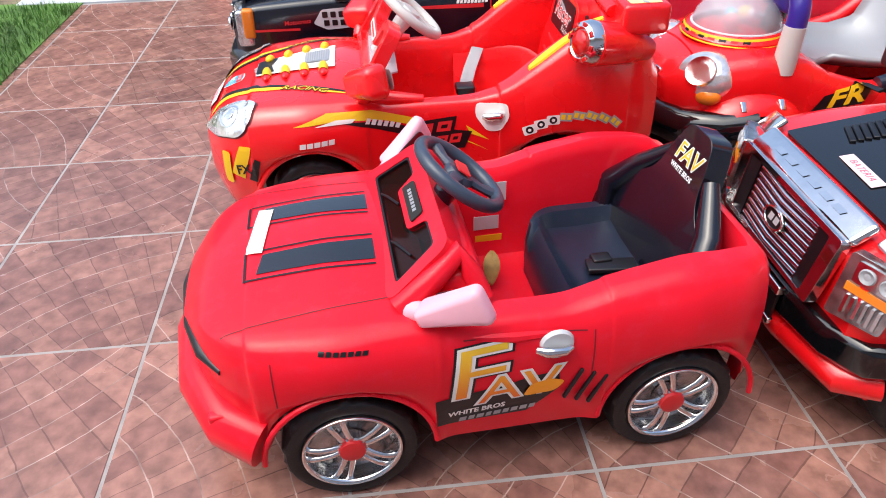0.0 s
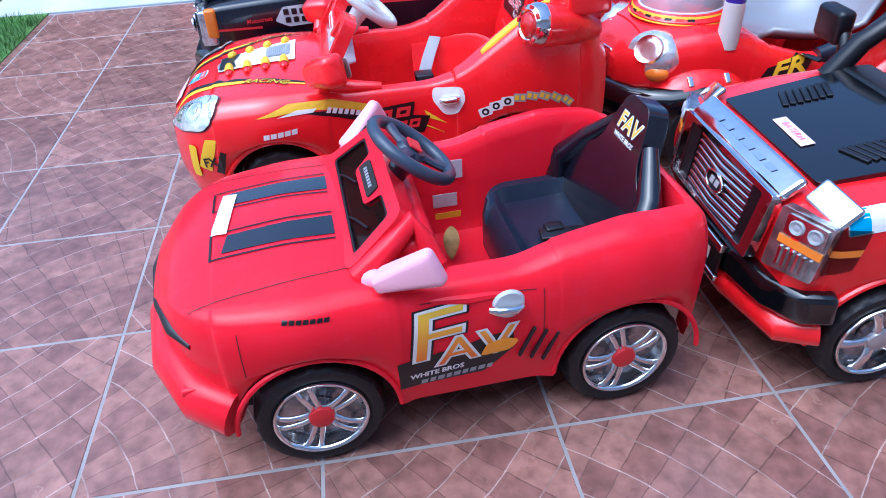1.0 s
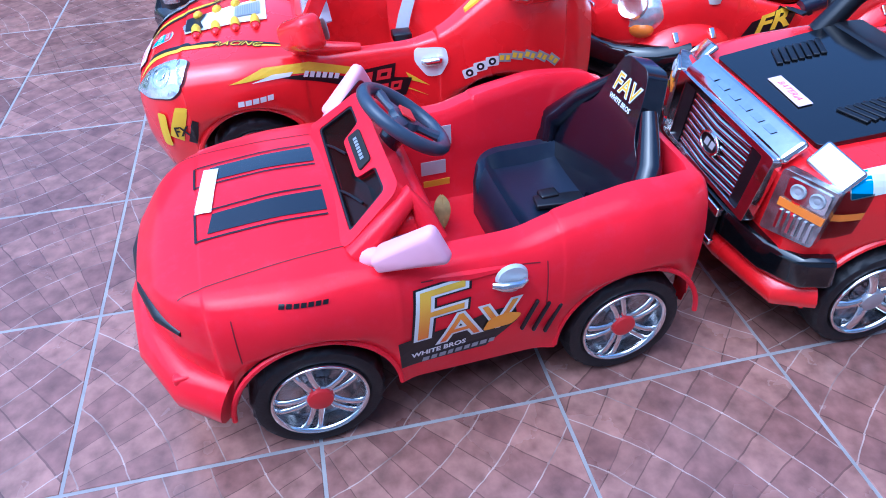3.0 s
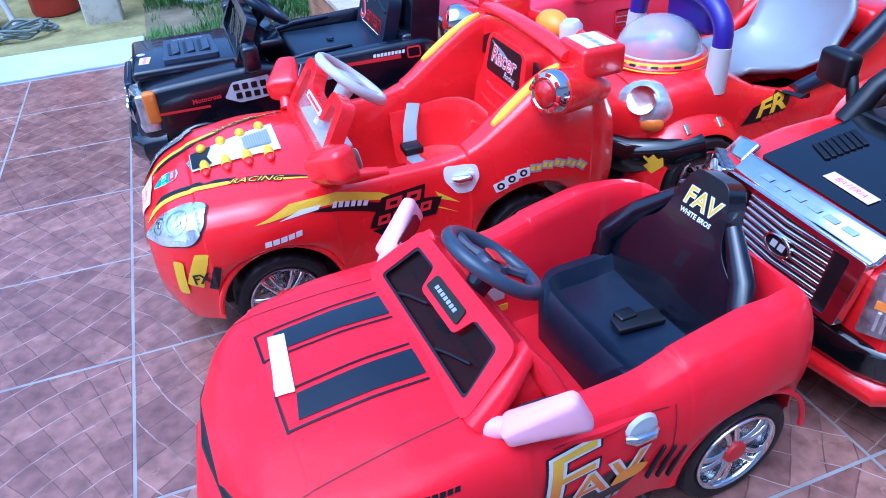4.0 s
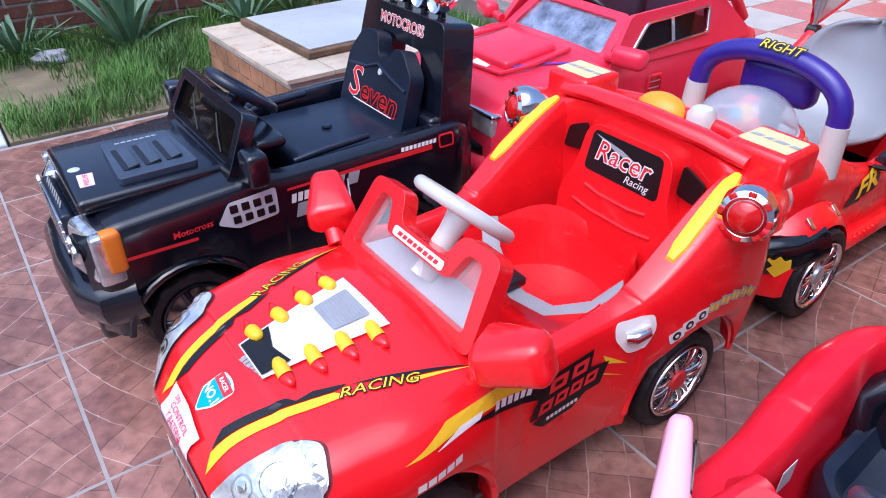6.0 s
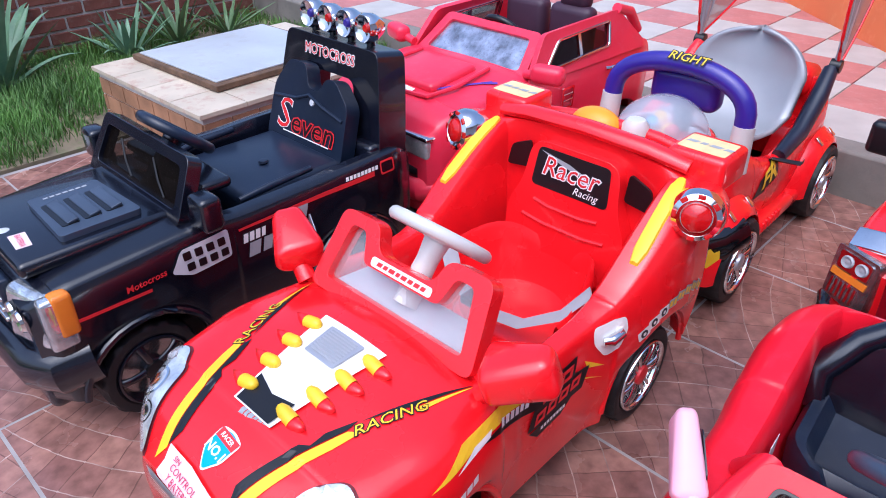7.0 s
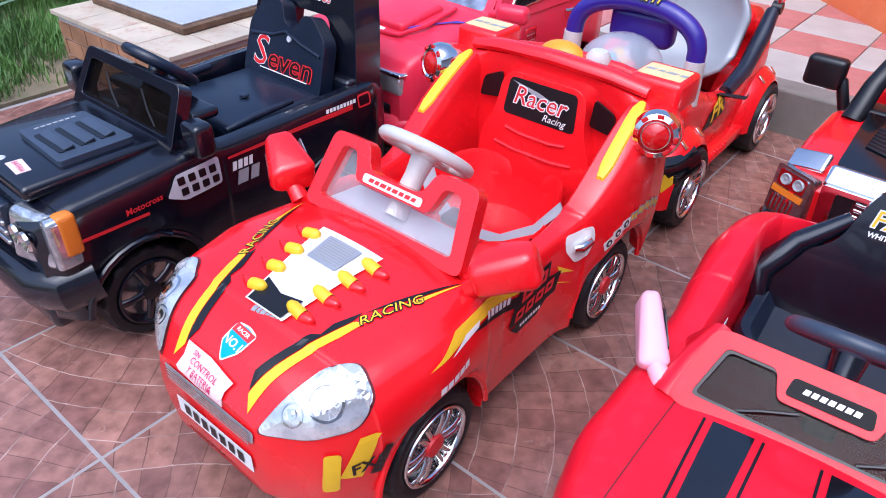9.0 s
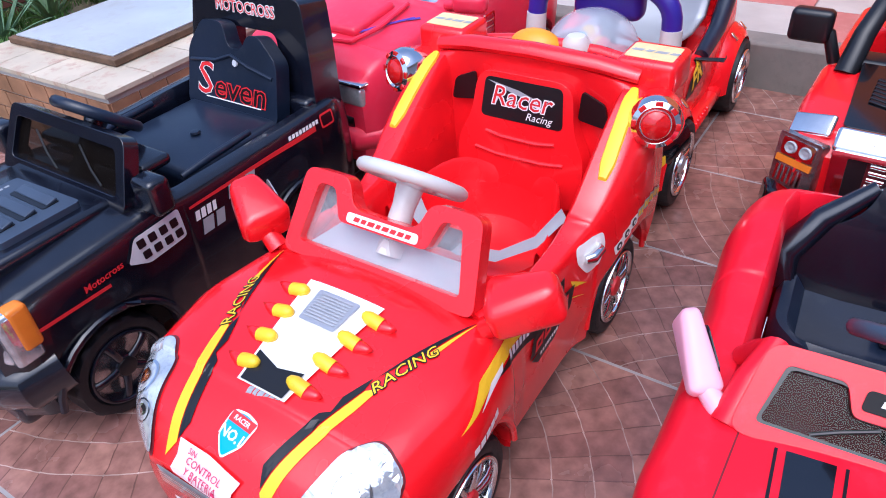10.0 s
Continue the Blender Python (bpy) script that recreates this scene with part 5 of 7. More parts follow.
    for k in range(6):
        sticker("maker_bar", plate([(-0.0055, -0.0065), (0.005, -0.0065), (0.0075, 0.0065), (-0.003, 0.0065)], cell=0.02), VWHITE, car, tree, side(0.135, 0.327, -13) @ Matrix.Translation(((k - 2.5) * 0.015, 0, 0)), 0.0026)
    em = [(-0.055, 0.0), (-0.035, 0.034), (0.038, 0.038), (0.032, 0.012), (0.062, 0.006), (0.048, -0.026), (-0.030, -0.024), (-0.062, -0.018)]
    sticker("red_emblem", plate([(u * 1.5, v * 1.35) for u, v in em], cell=0.014), VBLACK, car, tree, side(0.004, 0.278, 3), 0.0024, "black and red emblem")
    for u, v, w, h in ((-0.026, 0.026, 0.040, 0.026), (0.024, 0.028, 0.036, 0.026), (-0.056, -0.010, 0.030, 0.024), (-0.020, -0.009, 0.028, 0.024), (0.015, -0.008, 0.028, 0.024), (0.050, -0.006, 0.028, 0.024)):
        outline = [(u - w / 2 - 0.004, v - h / 2), (u + w / 2 - 0.004, v - h / 2), (u + w / 2 + 0.004, v + h / 2), (u - w / 2 + 0.004, v + h / 2)]
        inner = [(u + (a - u) * 0.45, v + (b - v) * 0.35) for a, b in outline]
        sticker("emblem_bar", plate(outline, holes=[inner], cell=0.014), VRED, car, tree, side(0.004, 0.278, 3), 0.0032)
    sticker("emblem_base", plate([(-0.070, 0.010), (0.062, 0.010), (0.025, -0.014), (-0.045, -0.014)], cell=0.014), VBLACK, car, tree, side(0.020, 0.236, 3), 0.0026)
    for k in range(8):
        sticker("emblem_print", plate([(-0.0035, -0.004), (0.0035, -0.004), (0.0035, 0.004), (-0.0035, 0.004)], cell=0.02), VWHITE, car, tree, side(0.020, 0.237, 3) @ Matrix.Translation(((k - 3.5) * 0.0095, 0, 0)), 0.0034)
    sticker("swoosh", plate([(-0.035, 0.010), (0.03, -0.016), (-0.02, -0.010)], cell=0.016), YELLOW, car, tree, side(-0.105, 0.290, -12), 0.0016)
    for k in range(5):
        sticker("maker_bar", plate([(-0.008, -0.0065), (0.0065, -0.0065), (0.009, 0.0065), (-0.0055, 0.0065)], cell=0.02), VWHITE, car, tree, side(0.298, 0.296, 4) @ Matrix.Translation(((k - 2) * 0.0175, 0, 0)), 0.0024)
    sticker("corner_flash", plate([(-0.036, -0.030), (0.0, 0.050), (0.034, 0.052), (0.0, -0.04)], cell=0.014), YELLOW, car, tree, axes((0.50, 0.27, 0.238), (-0.75, 0.66, 0), (0, 0, 1)), 0.002)
    sticker("corner_flash", plate([(0.012, -0.035), (0.040, 0.028), (0.052, 0.022), (0.030, -0.04)], cell=0.014), VBLACK, car, tree, axes((0.50, 0.27, 0.233), (-0.75, 0.66, 0), (0, 0, 1)), 0.0026)
    sticker("lettering", lettering("FX", 0.034, 0.2, 0.001), VBLACK, car, tree, axes((0.50, 0.27, 0.226), (-0.75, 0.66, 0.25), (-0.2, 0, 1)), 0.0034)
    for i in range(8):
        aw = 116 - i * 8.6
        a, ra = radians(aw), 0.202 + 0.004 * i
        ms = side(-0.3175 - ra * math.cos(a), 0.118 + ra * math.sin(a), aw - 90 - 6)
        if i < 3:
            sticker("arch_sticker", plate(rounded([(-0.0165, -0.0125), (0.0165, -0.0125), (0.0165, 0.0125), (-0.0165, 0.0125)], 0.005), cell=0.014), VWHITE, car, tree, ms, 0.0020)
            sticker("arch_print", plate(ellipse(0.0095, 0.0095), cell=0.014), VBLACK, car, tree, ms, 0.0027)
            sticker("arch_print", plate(ellipse(0.0042, 0.0042), cell=0.014), VWHITE, car, tree, ms, 0.0034)
        else:
            sticker("arch_sticker", plate([(-0.0165, -0.011), (0.0165, -0.011), (0.0165, 0.011), (-0.0165, 0.011)], cell=0.014), VGREY, car, tree, ms, 0.0020)
            sticker("arch_print", bars([0.011, 0.010], 0.013, 0.005), YELLOW, car, tree, ms, 0.0028)
    # orange dome and cream knob on the rear deck, neither a lamp
    dm = bmesh.new()
    bmesh.ops.create_uvsphere(dm, u_segments=24, v_segments=14, radius=0.052)
    part("rear_knob", dm, ORANGE, car, "orange plastic dome", m=Matrix.Translation((-0.545, -0.055, 0.545)) @ Matrix.Diagonal((0.8, 1.2, 0.75, 1)))
    part("rear_knob", lathe([(0.03, -0.03), (0.03, 0.015), (0.02, 0.028), (0, 0.03)], 20), WHITE, car, "cream knob", m=Matrix.Translation((-0.545, 0.045, 0.555)))
    return car


racer()


# ---- black off-roader ----
def offroader():
    car = thing("ride_on_car", "black ride-on off-roader with roll bar and four chrome lamps", "ride-on car", pose(0.578, 1.838, 0, 0, 0, 180.0) @ Matrix.Diagonal((1, 0.91, 1, 1)), "ride-on cars")
    keys = [(0.478, .20, .22, .19, .13, .25, .350, .355), (0.462, .245, .262, .232, .12, .26, .378, .385), (0.41, .262, .277, .240, .115, .27, .396, .405),
            (0.25, .268, .282, .243, .115, .28, .408, .420), (0.10, .268, .282, .246, .115, .28, .416, .428), (0.03, .264, .278, .25, .115, .28, .404, .41),
            (-0.2, .264, .278, .25, .115, .28, .405, .41), (-0.30, .268, .282, .25, .115, .28, .41, .42), (-0.45, .264, .28, .25, .12, .28, .412, .42), (-0.505, .24, .25, .22, .13, .27, .39, .40)]
    bm = shell(keys, [(0.285, 0.140), (-0.285, 0.140)], 0.115, (-0.38, 0.055, 0.222, 0.16), smooth_by=1, boxy=3.4)
    tree = tree_of(bm)
    part("body", bm, BLACK, car)
    chassis(car, -0.42, 0.40, 0.17, 0.07, 0.145)
    # rims and caps are black to carry the shade the wheels stand in
    four_wheels("offroader", 0.115, 0.085, car, 0.285, -0.285, 0.222, VBLACK, 5, False, BLACK)
    part("bumper", tube([(0.39, 0.268, 0.215), (0.455, 0.246, 0.205), (0.485, 0.18, 0.200), (0.492, 0, 0.198), (0.485, -0.18, 0.200), (0.455, -0.246, 0.205), (0.39, -0.268, 0.215)], 0.034, 14, flat=1.5), BLACK, car)
    part("skirt", soft_box(0.42, 0.485, -0.20, 0.20, 0.085, 0.15, 0.02), BLACK, car)
    for s in (1, -1):
        part("arch_trim", tube([(0.285 + 0.152 * math.cos(radians(a)), s * 0.283, 0.115 + 0.152 * math.sin(radians(a))) for a in range(8, 176, 12)], 0.008, 8), BLACK, car)
        part("arch_trim", tube([(-0.285 + 0.152 * math.cos(radians(a)), s * 0.283, 0.115 + 0.152 * math.sin(radians(a))) for a in range(8, 176, 12)], 0.008, 8), BLACK, car)
        hb = soft_box(0.425, 0.487, s * 0.195 - 0.066, s * 0.195 + 0.066, 0.268, 0.386, 0.016)
        for v in hb.verts:
            v.co.x -= 0.16 * (v.co.z - 0.28) + 0.22 * max(0, abs(v.co.y) - 0.19)
        hl = part("headlamp", hb, LAMP, car, "silvered headlamp", m=Matrix.Translation((0.455, s * 0.2, 0)) @ Matrix.Rotation(radians(8 * s), 4, "Z") @ Matrix.Translation((-0.455, -s * 0.2, 0)))
        for k in (0.165, 0.215):
            part("reflector", lathe([(0.024, 0.0), (0.021, 0.006), (0.012, 0.001), (0, 0.004)], 20), CHROME, hl, m=Matrix.Translation((0.485, s * k, 0.335)) @ Matrix.Rotation(radians(90), 4, "Y"))
        part("indicator", soft_box(0.402, 0.442, s * 0.264 - 0.0195, s * 0.264 + 0.0195, 0.296, 0.392, 0.010), AMBER, car, "amber indicator")
        part("indicator_base", soft_box(0.408, 0.462, s * 0.262 - 0.0185, s * 0.262 + 0.0185, 0.270, 0.388, 0.010), LAMP, car)
    part("grille", soft_box(0.462, 0.488, -0.125, 0.125, 0.275, 0.385, 0.008), NAVY, car)
    for i in range(4):
        part("grille_bar", soft_box(0.482, 0.494, -0.12, 0.12, 0.290 + i * 0.024, 0.300 + i * 0.024, 0.004), CHROME, car)
    part("plate_bars", bars([0.014] * 8, 0.018, 0.008), SILVER, car, m=axes((0.4765, 0, 0.392), (0, 1, 0), (-0.45, 0, 1)))
    # bonnet with raised louvred panel
    part("bonnet", soft_box(0.13, 0.455, -0.185, 0.185, 0.395, 0.430, 0.014), BLACK, car)
    vent = part("bonnet_vent", plate(rounded([(-0.085, -0.115), (0.085, -0.115), (0.075, 0.115), (-0.075, 0.115)], 0.012), 0.014), SLATE, car, "slate louvred bonnet panel", bevel=0.004, m=axes((0.275, 0.035, 0.4295), (-1, 0, 0), (0, -1, 0)))
    for i in range(3):
        part("louvre", plate(rounded([(-0.018, -0.066), (0.018, -0.066), (0.018, 0.066), (-0.018, 0.066)], 0.006), 0.002), VBLACK, vent, m=axes((0.322 - i * 0.046, 0.045, 0.4432), (-1, 0, 0), (0, -1, 0)))
        part("blade", soft_box(-0.012, 0.012, -0.062, 0.062, -0.003, 0.003, 0.002), SLATE, vent, m=Matrix.Translation((0.317 - i * 0.046, 0.045, 0.447)) @ Matrix.Rotation(radians(12), 4, "Y"))
    part("vent_print", bars([0.010] * 7, 0.008, 0.004), VGREY, vent, m=axes((0.275, -0.058, 0.4442), (-1, 0, 0), (0, -1, 0)))
    part("logo", lathe([(0, 0.002), (0.012, 0.0015), (0.014, 0)], 20), LGREY, car, m=Matrix.Translation((0.425, 0.0, 0.4295)))
    part("paper_note", plate([(-0.036, -0.016), (0.036, -0.014), (0.035, 0.016), (-0.035, 0.017)], 0.001), NOTE, car, "pale pink tape note with handwriting", m=axes((0.415, 0.075, 0.4298), (0.1, 1, 0), (-1, 0.1, 0)))
    part("handwriting", lettering("BATERIA", 0.016, 0.2), INK, car, m=axes((0.415, 0.075, 0.4316), (0.1, 1, 0), (-1, 0.1, 0)))
    # windscreen
    m = axes((0.138, 0, 0.424), (0, 1, 0), (-0.062, 0, 0.125))
    hole = rounded([(-0.205, 0.010), (0.205, 0.010), (0.190, 0.104), (-0.190, 0.104)], 0.014)
    fr = part("windscreen_frame", plate(rounded([(-0.240, -0.02), (0.240, -0.02), (0.216, 0.130), (-0.216, 0.130)], 0.022), 0.034, [hole]), BLACK, car, bevel=0.007, m=m @ Matrix.Translation((0, 0, -0.02)))
    part("window", plate(hole, 0.003), SMOKE, fr, "smoked plastic window", m=m)
    for u in (-0.12, 0.05):
        part("wiper", tube([(u + 0.09, 0.018, 0.006), (u + 0.05, 0.045, 0.008), (u, 0.085, 0.006)], 0.0024, 6), VBLACK, fr, m=m)
    part("brow", soft_box(-0.005, 0.075, -0.20, 0.20, 0.440, 0.466, 0.012), BLACK, car)
    for s in (1, -1):
        mir = part("mirror", soft_box(0.085, 0.135, s * 0.288 - 0.036, s * 0.288 + 0.036, 0.412, 0.490, 0.014), BLACK, car)
        part("mirror_stalk", soft_box(0.09, 0.13, s * 0.25 - 0.02, s * 0.25 + 0.02, 0.402, 0.435, 0.008), BLACK, mir)
    steering(car, 0.02, 0.525, 0.084, NAVY, BLACK, 50, 0.013)
    # seat, backrest with lettering
    part("seat", soft_box(-0.338, -0.035, -0.175, 0.175, 0.30, 0.388, 0.022), NAVY, car, "slate moulded seat")
    part("seat_knob", lathe([(0.014, 0), (0.012, 0.005), (0, 0.006)], 18), NAVY, car, m=Matrix.Translation((-0.18, 0.03, 0.392)))
    for s in (1, -1):
        part("armrest", tube([(-0.02, s * 0.185, 0.392), (-0.10, s * 0.195, 0.405), (-0.22, s * 0.195, 0.410)], [0.008, 0.010, 0.008], 10), NAVY, car)
    mb = axes((-0.330, 0, 0.372), (0, 1, 0), (-0.06, 0, 0.2))
    back = rounded([(-0.18, 0.0), (0.18, 0.0), (0.172, 0.150), (0.105, 0.205), (0.062, 0.205), (0.040, 0.165), (-0.010, 0.165), (-0.035, 0.225), (-0.115, 0.225), (-0.172, 0.150)], 0.022)
    bk = part("backrest", plate(back, 0.045), NAVY, car, "slate twin-headed backrest", bevel=0.012, m=mb @ Matrix.Translation((0, 0, -0.035)))
    part("backrest_rib", tube([(-0.16, 0.118, 0.011), (-0.06, 0.128, 0.011), (0, 0.148, 0.011), (0.07, 0.128, 0.011), (0.16, 0.112, 0.011)], 0.005, 8), NAVY, bk, m=mb)
    part("screw", lathe([(0.010, 0), (0.009, 0.004), (0, 0.004)], 16), LGREY, bk, m=mb @ Matrix.Translation((0.02, 0.132, 0.011)))
    for fat, mt, dz in ((0.0022, VWHITE, 0.0120), (0.0, VRED, 0.0128)):
        part("lettering", lettering("S", 0.120, 0.1, fat, 0.05, 1.25), mt, bk, m=mb @ Matrix.Translation((-0.105, 0.074, dz)))
    part("lettering", lettering("even", 0.088, 0.1, 0.0032, 0.05, 1.25), VRED, bk, m=mb @ Matrix.Translation((0.035, 0.062, 0.0120)))
    part("lettering", lettering("even", 0.088, 0.1, 0.0, 0.05, 1.25), VBLACK, bk, m=mb @ Matrix.Translation((0.035, 0.062, 0.0128)))
    part("underline", plate([(-0.10, 0.030), (0.12, 0.030), (0.12, 0.033), (-0.10, 0.033)], 0.0005), VWHITE, bk, m=mb @ Matrix.Translation((0, 0, 0.012)))
    # roll bar with an opening and four lamps
    mr = axes((-0.402, 0, 0.392), (0, 1, 0), (-0.045, 0, 0.26))
    opening = rounded([(-0.125, 0.02), (0.125, 0.02), (0.115, 0.175), (-0.115, 0.175)], 0.03)
    rb = part("roll_bar", plate(rounded([(-0.252, -0.01), (0.252, -0.01), (0.225, 0.165), (0.205, 0.262), (-0.205, 0.262), (-0.225, 0.165)], 0.025), 0.095, [opening]), BLACK, car, "black moulded roll bar", bevel=0.012, m=mr @ Matrix.Translation((0, 0, -0.095)))
    for txt, dx, sz in (("MOTOCROSS", 0.0, 0.040),):
        part("lettering", lettering(txt, sz, 0.0, 0.0022, 0.05, 0.95), VWHITE, rb, m=mr @ Matrix.Translation((dx, 0.222, 0.0008)))
        part("lettering", lettering(txt, sz, 0.0, 0.0, 0.05, 0.95), VRED, rb, m=mr @ Matrix.Translation((dx, 0.222, 0.0016)))
    for i, y in enumerate((-0.135, -0.05, 0.035, 0.12)):
        ml = Matrix.Translation((-0.490, y, 0.690)) @ Matrix.Rotation(radians(86), 4, "Y")
        lp = part("roof_lamp", lathe([(0, -0.045), (0.022, -0.038), (0.036, -0.012), (0.039, 0.012), (0.034, 0.022), (0.027, 0.014), (0, 0.008)], 28), CHROME, rb, "chrome bowl lamp", m=ml)
        # blue and red discs paint coloured reflections into the chrome bowls
        part("core_reflection", lathe([(0.012, 0.010), (0.009, 0.015), (0, 0.016)], 18), BLUE if i % 2 == 0 else REDLENS, lp, m=ml)
        part("lamp_foot", tube([(-0.495, y, 0.643), (-0.495, y, 0.66)], 0.012, 10), BLACK, lp)
    part("rear_shelf", soft_box(-0.495, -0.38, -0.24, 0.24, 0.36, 0.425, 0.014), BLACK, car)
    # flank stickers
    sv = sticker("side_vent", plate(rounded([(-0.075, -0.012), (-0.045, 0.030), (0.068, 0.034), (0.066, -0.030), (-0.03, -0.034)], 0.008), cell=0.016), LGREY, car, tree, side(0.135, 0.352, 1), 0.006, "silver side vent grille")
    for r in range(2):
        for c in range(4):
            sticker("vent_cell", plate(rounded([(-0.009, -0.009), (0.009, -0.009), (0.009, 0.009), (-0.009, 0.009)], 0.003), cell=0.02), VBLACK, sv, tree, side(0.170 - c * 0.027 - r * 0.004, 0.366 - r * 0.026, 1), 0.008)
    sticker("red_line", plate([(-0.165, -0.005), (0.0, -0.004), (0.0, 0.004), (-0.165, 0.003)], cell=0.02), VRED, car, tree, side(0.255, 0.322, 0), 0.002)
    sticker("lettering", lettering("Motocross", 0.021, 0.15, 0.0005, squeeze=0.95), VRED, car, tree, side(0.262, 0.345, 4), 0.0028, "red lettering")
    sticker("flank_print", bars([0.012, 0.012, 0.012, 0.010], 0.022, 0.004, 0.004), VWHITE, car, tree, side(0.005, 0.345, 0), 0.002)
    sticker("flank_print", bars([0.030, 0.024], 0.035, 0.008, 0.008), VGREY, car, tree, side(-0.005, 0.312, 0), 0.002)
    sticker("red_line", plate([(-0.2, -0.005), (0.2, -0.007), (0.2, 0.007), (-0.2, 0.001)], cell=0.02), VRED, car, tree, side(-0.16, 0.372, 0), 0.002)
    sticker("flank_print", bars([0.04, 0.03], 0.03, 0.01, 0.01), VGREY, car, tree, side(-0.10, 0.352, 0), 0.0025)
    sticker("flank_print", bars([0.009] * 9, 0.010, 0.003, 0.002), VWHITE, car, tree, side(-0.32, 0.385, 0), 0.0025)
    sticker("rear_badge", plate(rounded([(-0.024, -0.018), (0.024, -0.018), (0.024, 0.018), (-0.024, 0.018)], 0.008), holes=[rounded([(-0.019, -0.013), (0.019, -0.013), (0.019, 0.013), (-0.019, 0.013)], 0.006)], cell=0.02), VRED, car, tree, side(-0.405, 0.378, 0), 0.002)
    return car


offroader()


# ---- red pickup with a black bonnet and chrome grille ----
def pickup():
    car = thing("ride_on_car", "red ride-on pickup with black bonnet and chrome grille", "ride-on car", pose(1.80, 0.285, 0, 0, 0, 178.0) @ Matrix.Diagonal((1, 1.09, 1, 1)), "ride-on cars")
    keys = [(0.462, .20, .22, .20, .15, .25, .352, .358), (0.45, .238, .252, .225, .125, .26, .378, .385), (0.39, .256, .27, .235, .11, .27, .40, .41),
            (0.27, .264, .278, .242, .11, .28, .415, .425), (0.10, .264, .278, .242, .11, .28, .425, .44), (0.03, .26, .274, .245, .11, .28, .40, .405),
            (-0.3, .26, .274, .245, .11, .28, .40, .405), (-0.46, .258, .272, .24, .12, .28, .40, .405), (-0.50, .23, .24, .21, .13, .27, .38, .385)]
    bm = shell(keys, [(0.265, 0.142), (-0.30, 0.142)], 0.118, (-0.28, 0.05, 0.218, 0.16), smooth_by=1, boxy=3.2)
    tree = tree_of(bm)
    part("body", bm, RED, car)
    chassis(car, -0.44, 0.40, 0.17, 0.07, 0.145)
    four_wheels("pickup", 0.118, 0.085, car, 0.265, -0.30, 0.240, SILVER, 5, False)
    arch_lips(car, RED, (0.265, -0.30), 0.146, 0.270, 0.118)
    bonnet = part("bonnet", plate(rounded([(-0.172, 0.05), (0.172, 0.05), (0.188, 0.335), (-0.188, 0.335)], 0.012), 0.022), GLOSSBLACK, car, "glossy black bonnet panel", bevel=0.006, m=axes((0.448, 0, 0.384), (0, 1, 0), (-1, 0, 0.135)))
    for s in (1, -1):
        for i in range(7):
            part("bonnet_rib", soft_box(-0.006, 0.006, -0.030, 0.030, 0.0, 0.005, 0.002), VBLACK, bonnet, m=axes((0.448, 0, 0.406), (0, 1, 0), (-1, 0, 0.135)) @ Matrix.Translation((s * 0.118, 0.15 + i * 0.016, 0)) @ Matrix.Rotation(radians(90 + 20 * s), 4, "Z"))
    part("paper_note", plate([(-0.055, -0.014), (0.055, -0.014), (0.054, 0.015), (-0.056, 0.014)], 0.001), NOTE, bonnet, "pale tape note with handwriting", m=axes((0.35, 0.005, 0.4212), (0.05, 1, 0), (-1, 0.05, 0.135)))
    part("handwriting", lettering("BATERIA", 0.019, 0.2), INK, bonnet, m=axes((0.35, 0.005, 0.4228), (0.05, 1, 0), (-1, 0.05, 0.135)))
    # grille surround, bars, oval badge
    mg = axes((0.480, 0, 0.244), (0, 1, 0), (-0.022, 0, 0.15))
    inner = rounded([(-0.136, 0.014), (0.136, 0.014), (0.142, 0.136), (-0.142, 0.136)], 0.006)
    sur = part("grille_surround", plate(rounded([(-0.162, 0.004), (0.162, 0.004), (0.172, 0.148), (-0.172, 0.148)], 0.008), 0.022, [inner]), CHROME, car, "chrome grille surround", bevel=0.005, m=mg)
    # the backing's dark red paints the shade in the gaps between bars
    part("grille_back", plate(inner, 0.004), SEAM, sur, "grille backing, dark red for the shade between the bars", m=mg @ Matrix.Translation((0, 0, 0.003)))
    for i in range(8):
        part("grille_bar", tube([(-0.102, 0.022 + i * 0.0150, 0.012), (0.0, 0.0205 + i * 0.0150, 0.019), (0.102, 0.022 + i * 0.0150, 0.012)], 0.0046, 10, flat=0.8), CHROME, sur, m=mg)
    for s in (1, -1):
        part("grille_cheek", plate(rounded([(s * 0.106, 0.014), (s * 0.136, 0.014), (s * 0.142, 0.136), (s * 0.108, 0.136)][::s], 0.004), 0.004), VBLACK, sur, m=mg @ Matrix.Translation((0, 0, 0.012)))
    bd = part("badge", plate(ellipse(0.032, 0.021), 0.005), VBLACK, sur, "black oval badge", m=mg @ Matrix.Translation((0, 0.074, 0.018)))
    part("badge_ring", tube([(0.031 * math.cos(2 * math.pi * i / 28), 0.074 + 0.020 * math.sin(2 * math.pi * i / 28), 0.024) for i in range(28)], 0.003, 8, closed=True), CHROME, bd, m=mg)
    part("badge_mark", bars([0.014, 0.014], 0.016, 0.005, 0.003), LGREY, bd, m=mg @ Matrix.Translation((0, 0.074, 0.0236)))
    part("brow", soft_box(-0.010, 0.010, -0.176, 0.176, -0.028, 0.028, 0.009), CHROME, car, "chrome brow over the grille", m=Matrix.Translation((0.444, 0, 0.402)) @ Matrix.Rotation(radians(-52), 4, "Y"))
    part("brow_print", bars([0.028] * 6, 0.012, 0.012, 0.006), CHROME, car, m=axes((0.4508, 0.0, 0.4115), (0, 1, 0), (-0.79, 0, 0.61)))
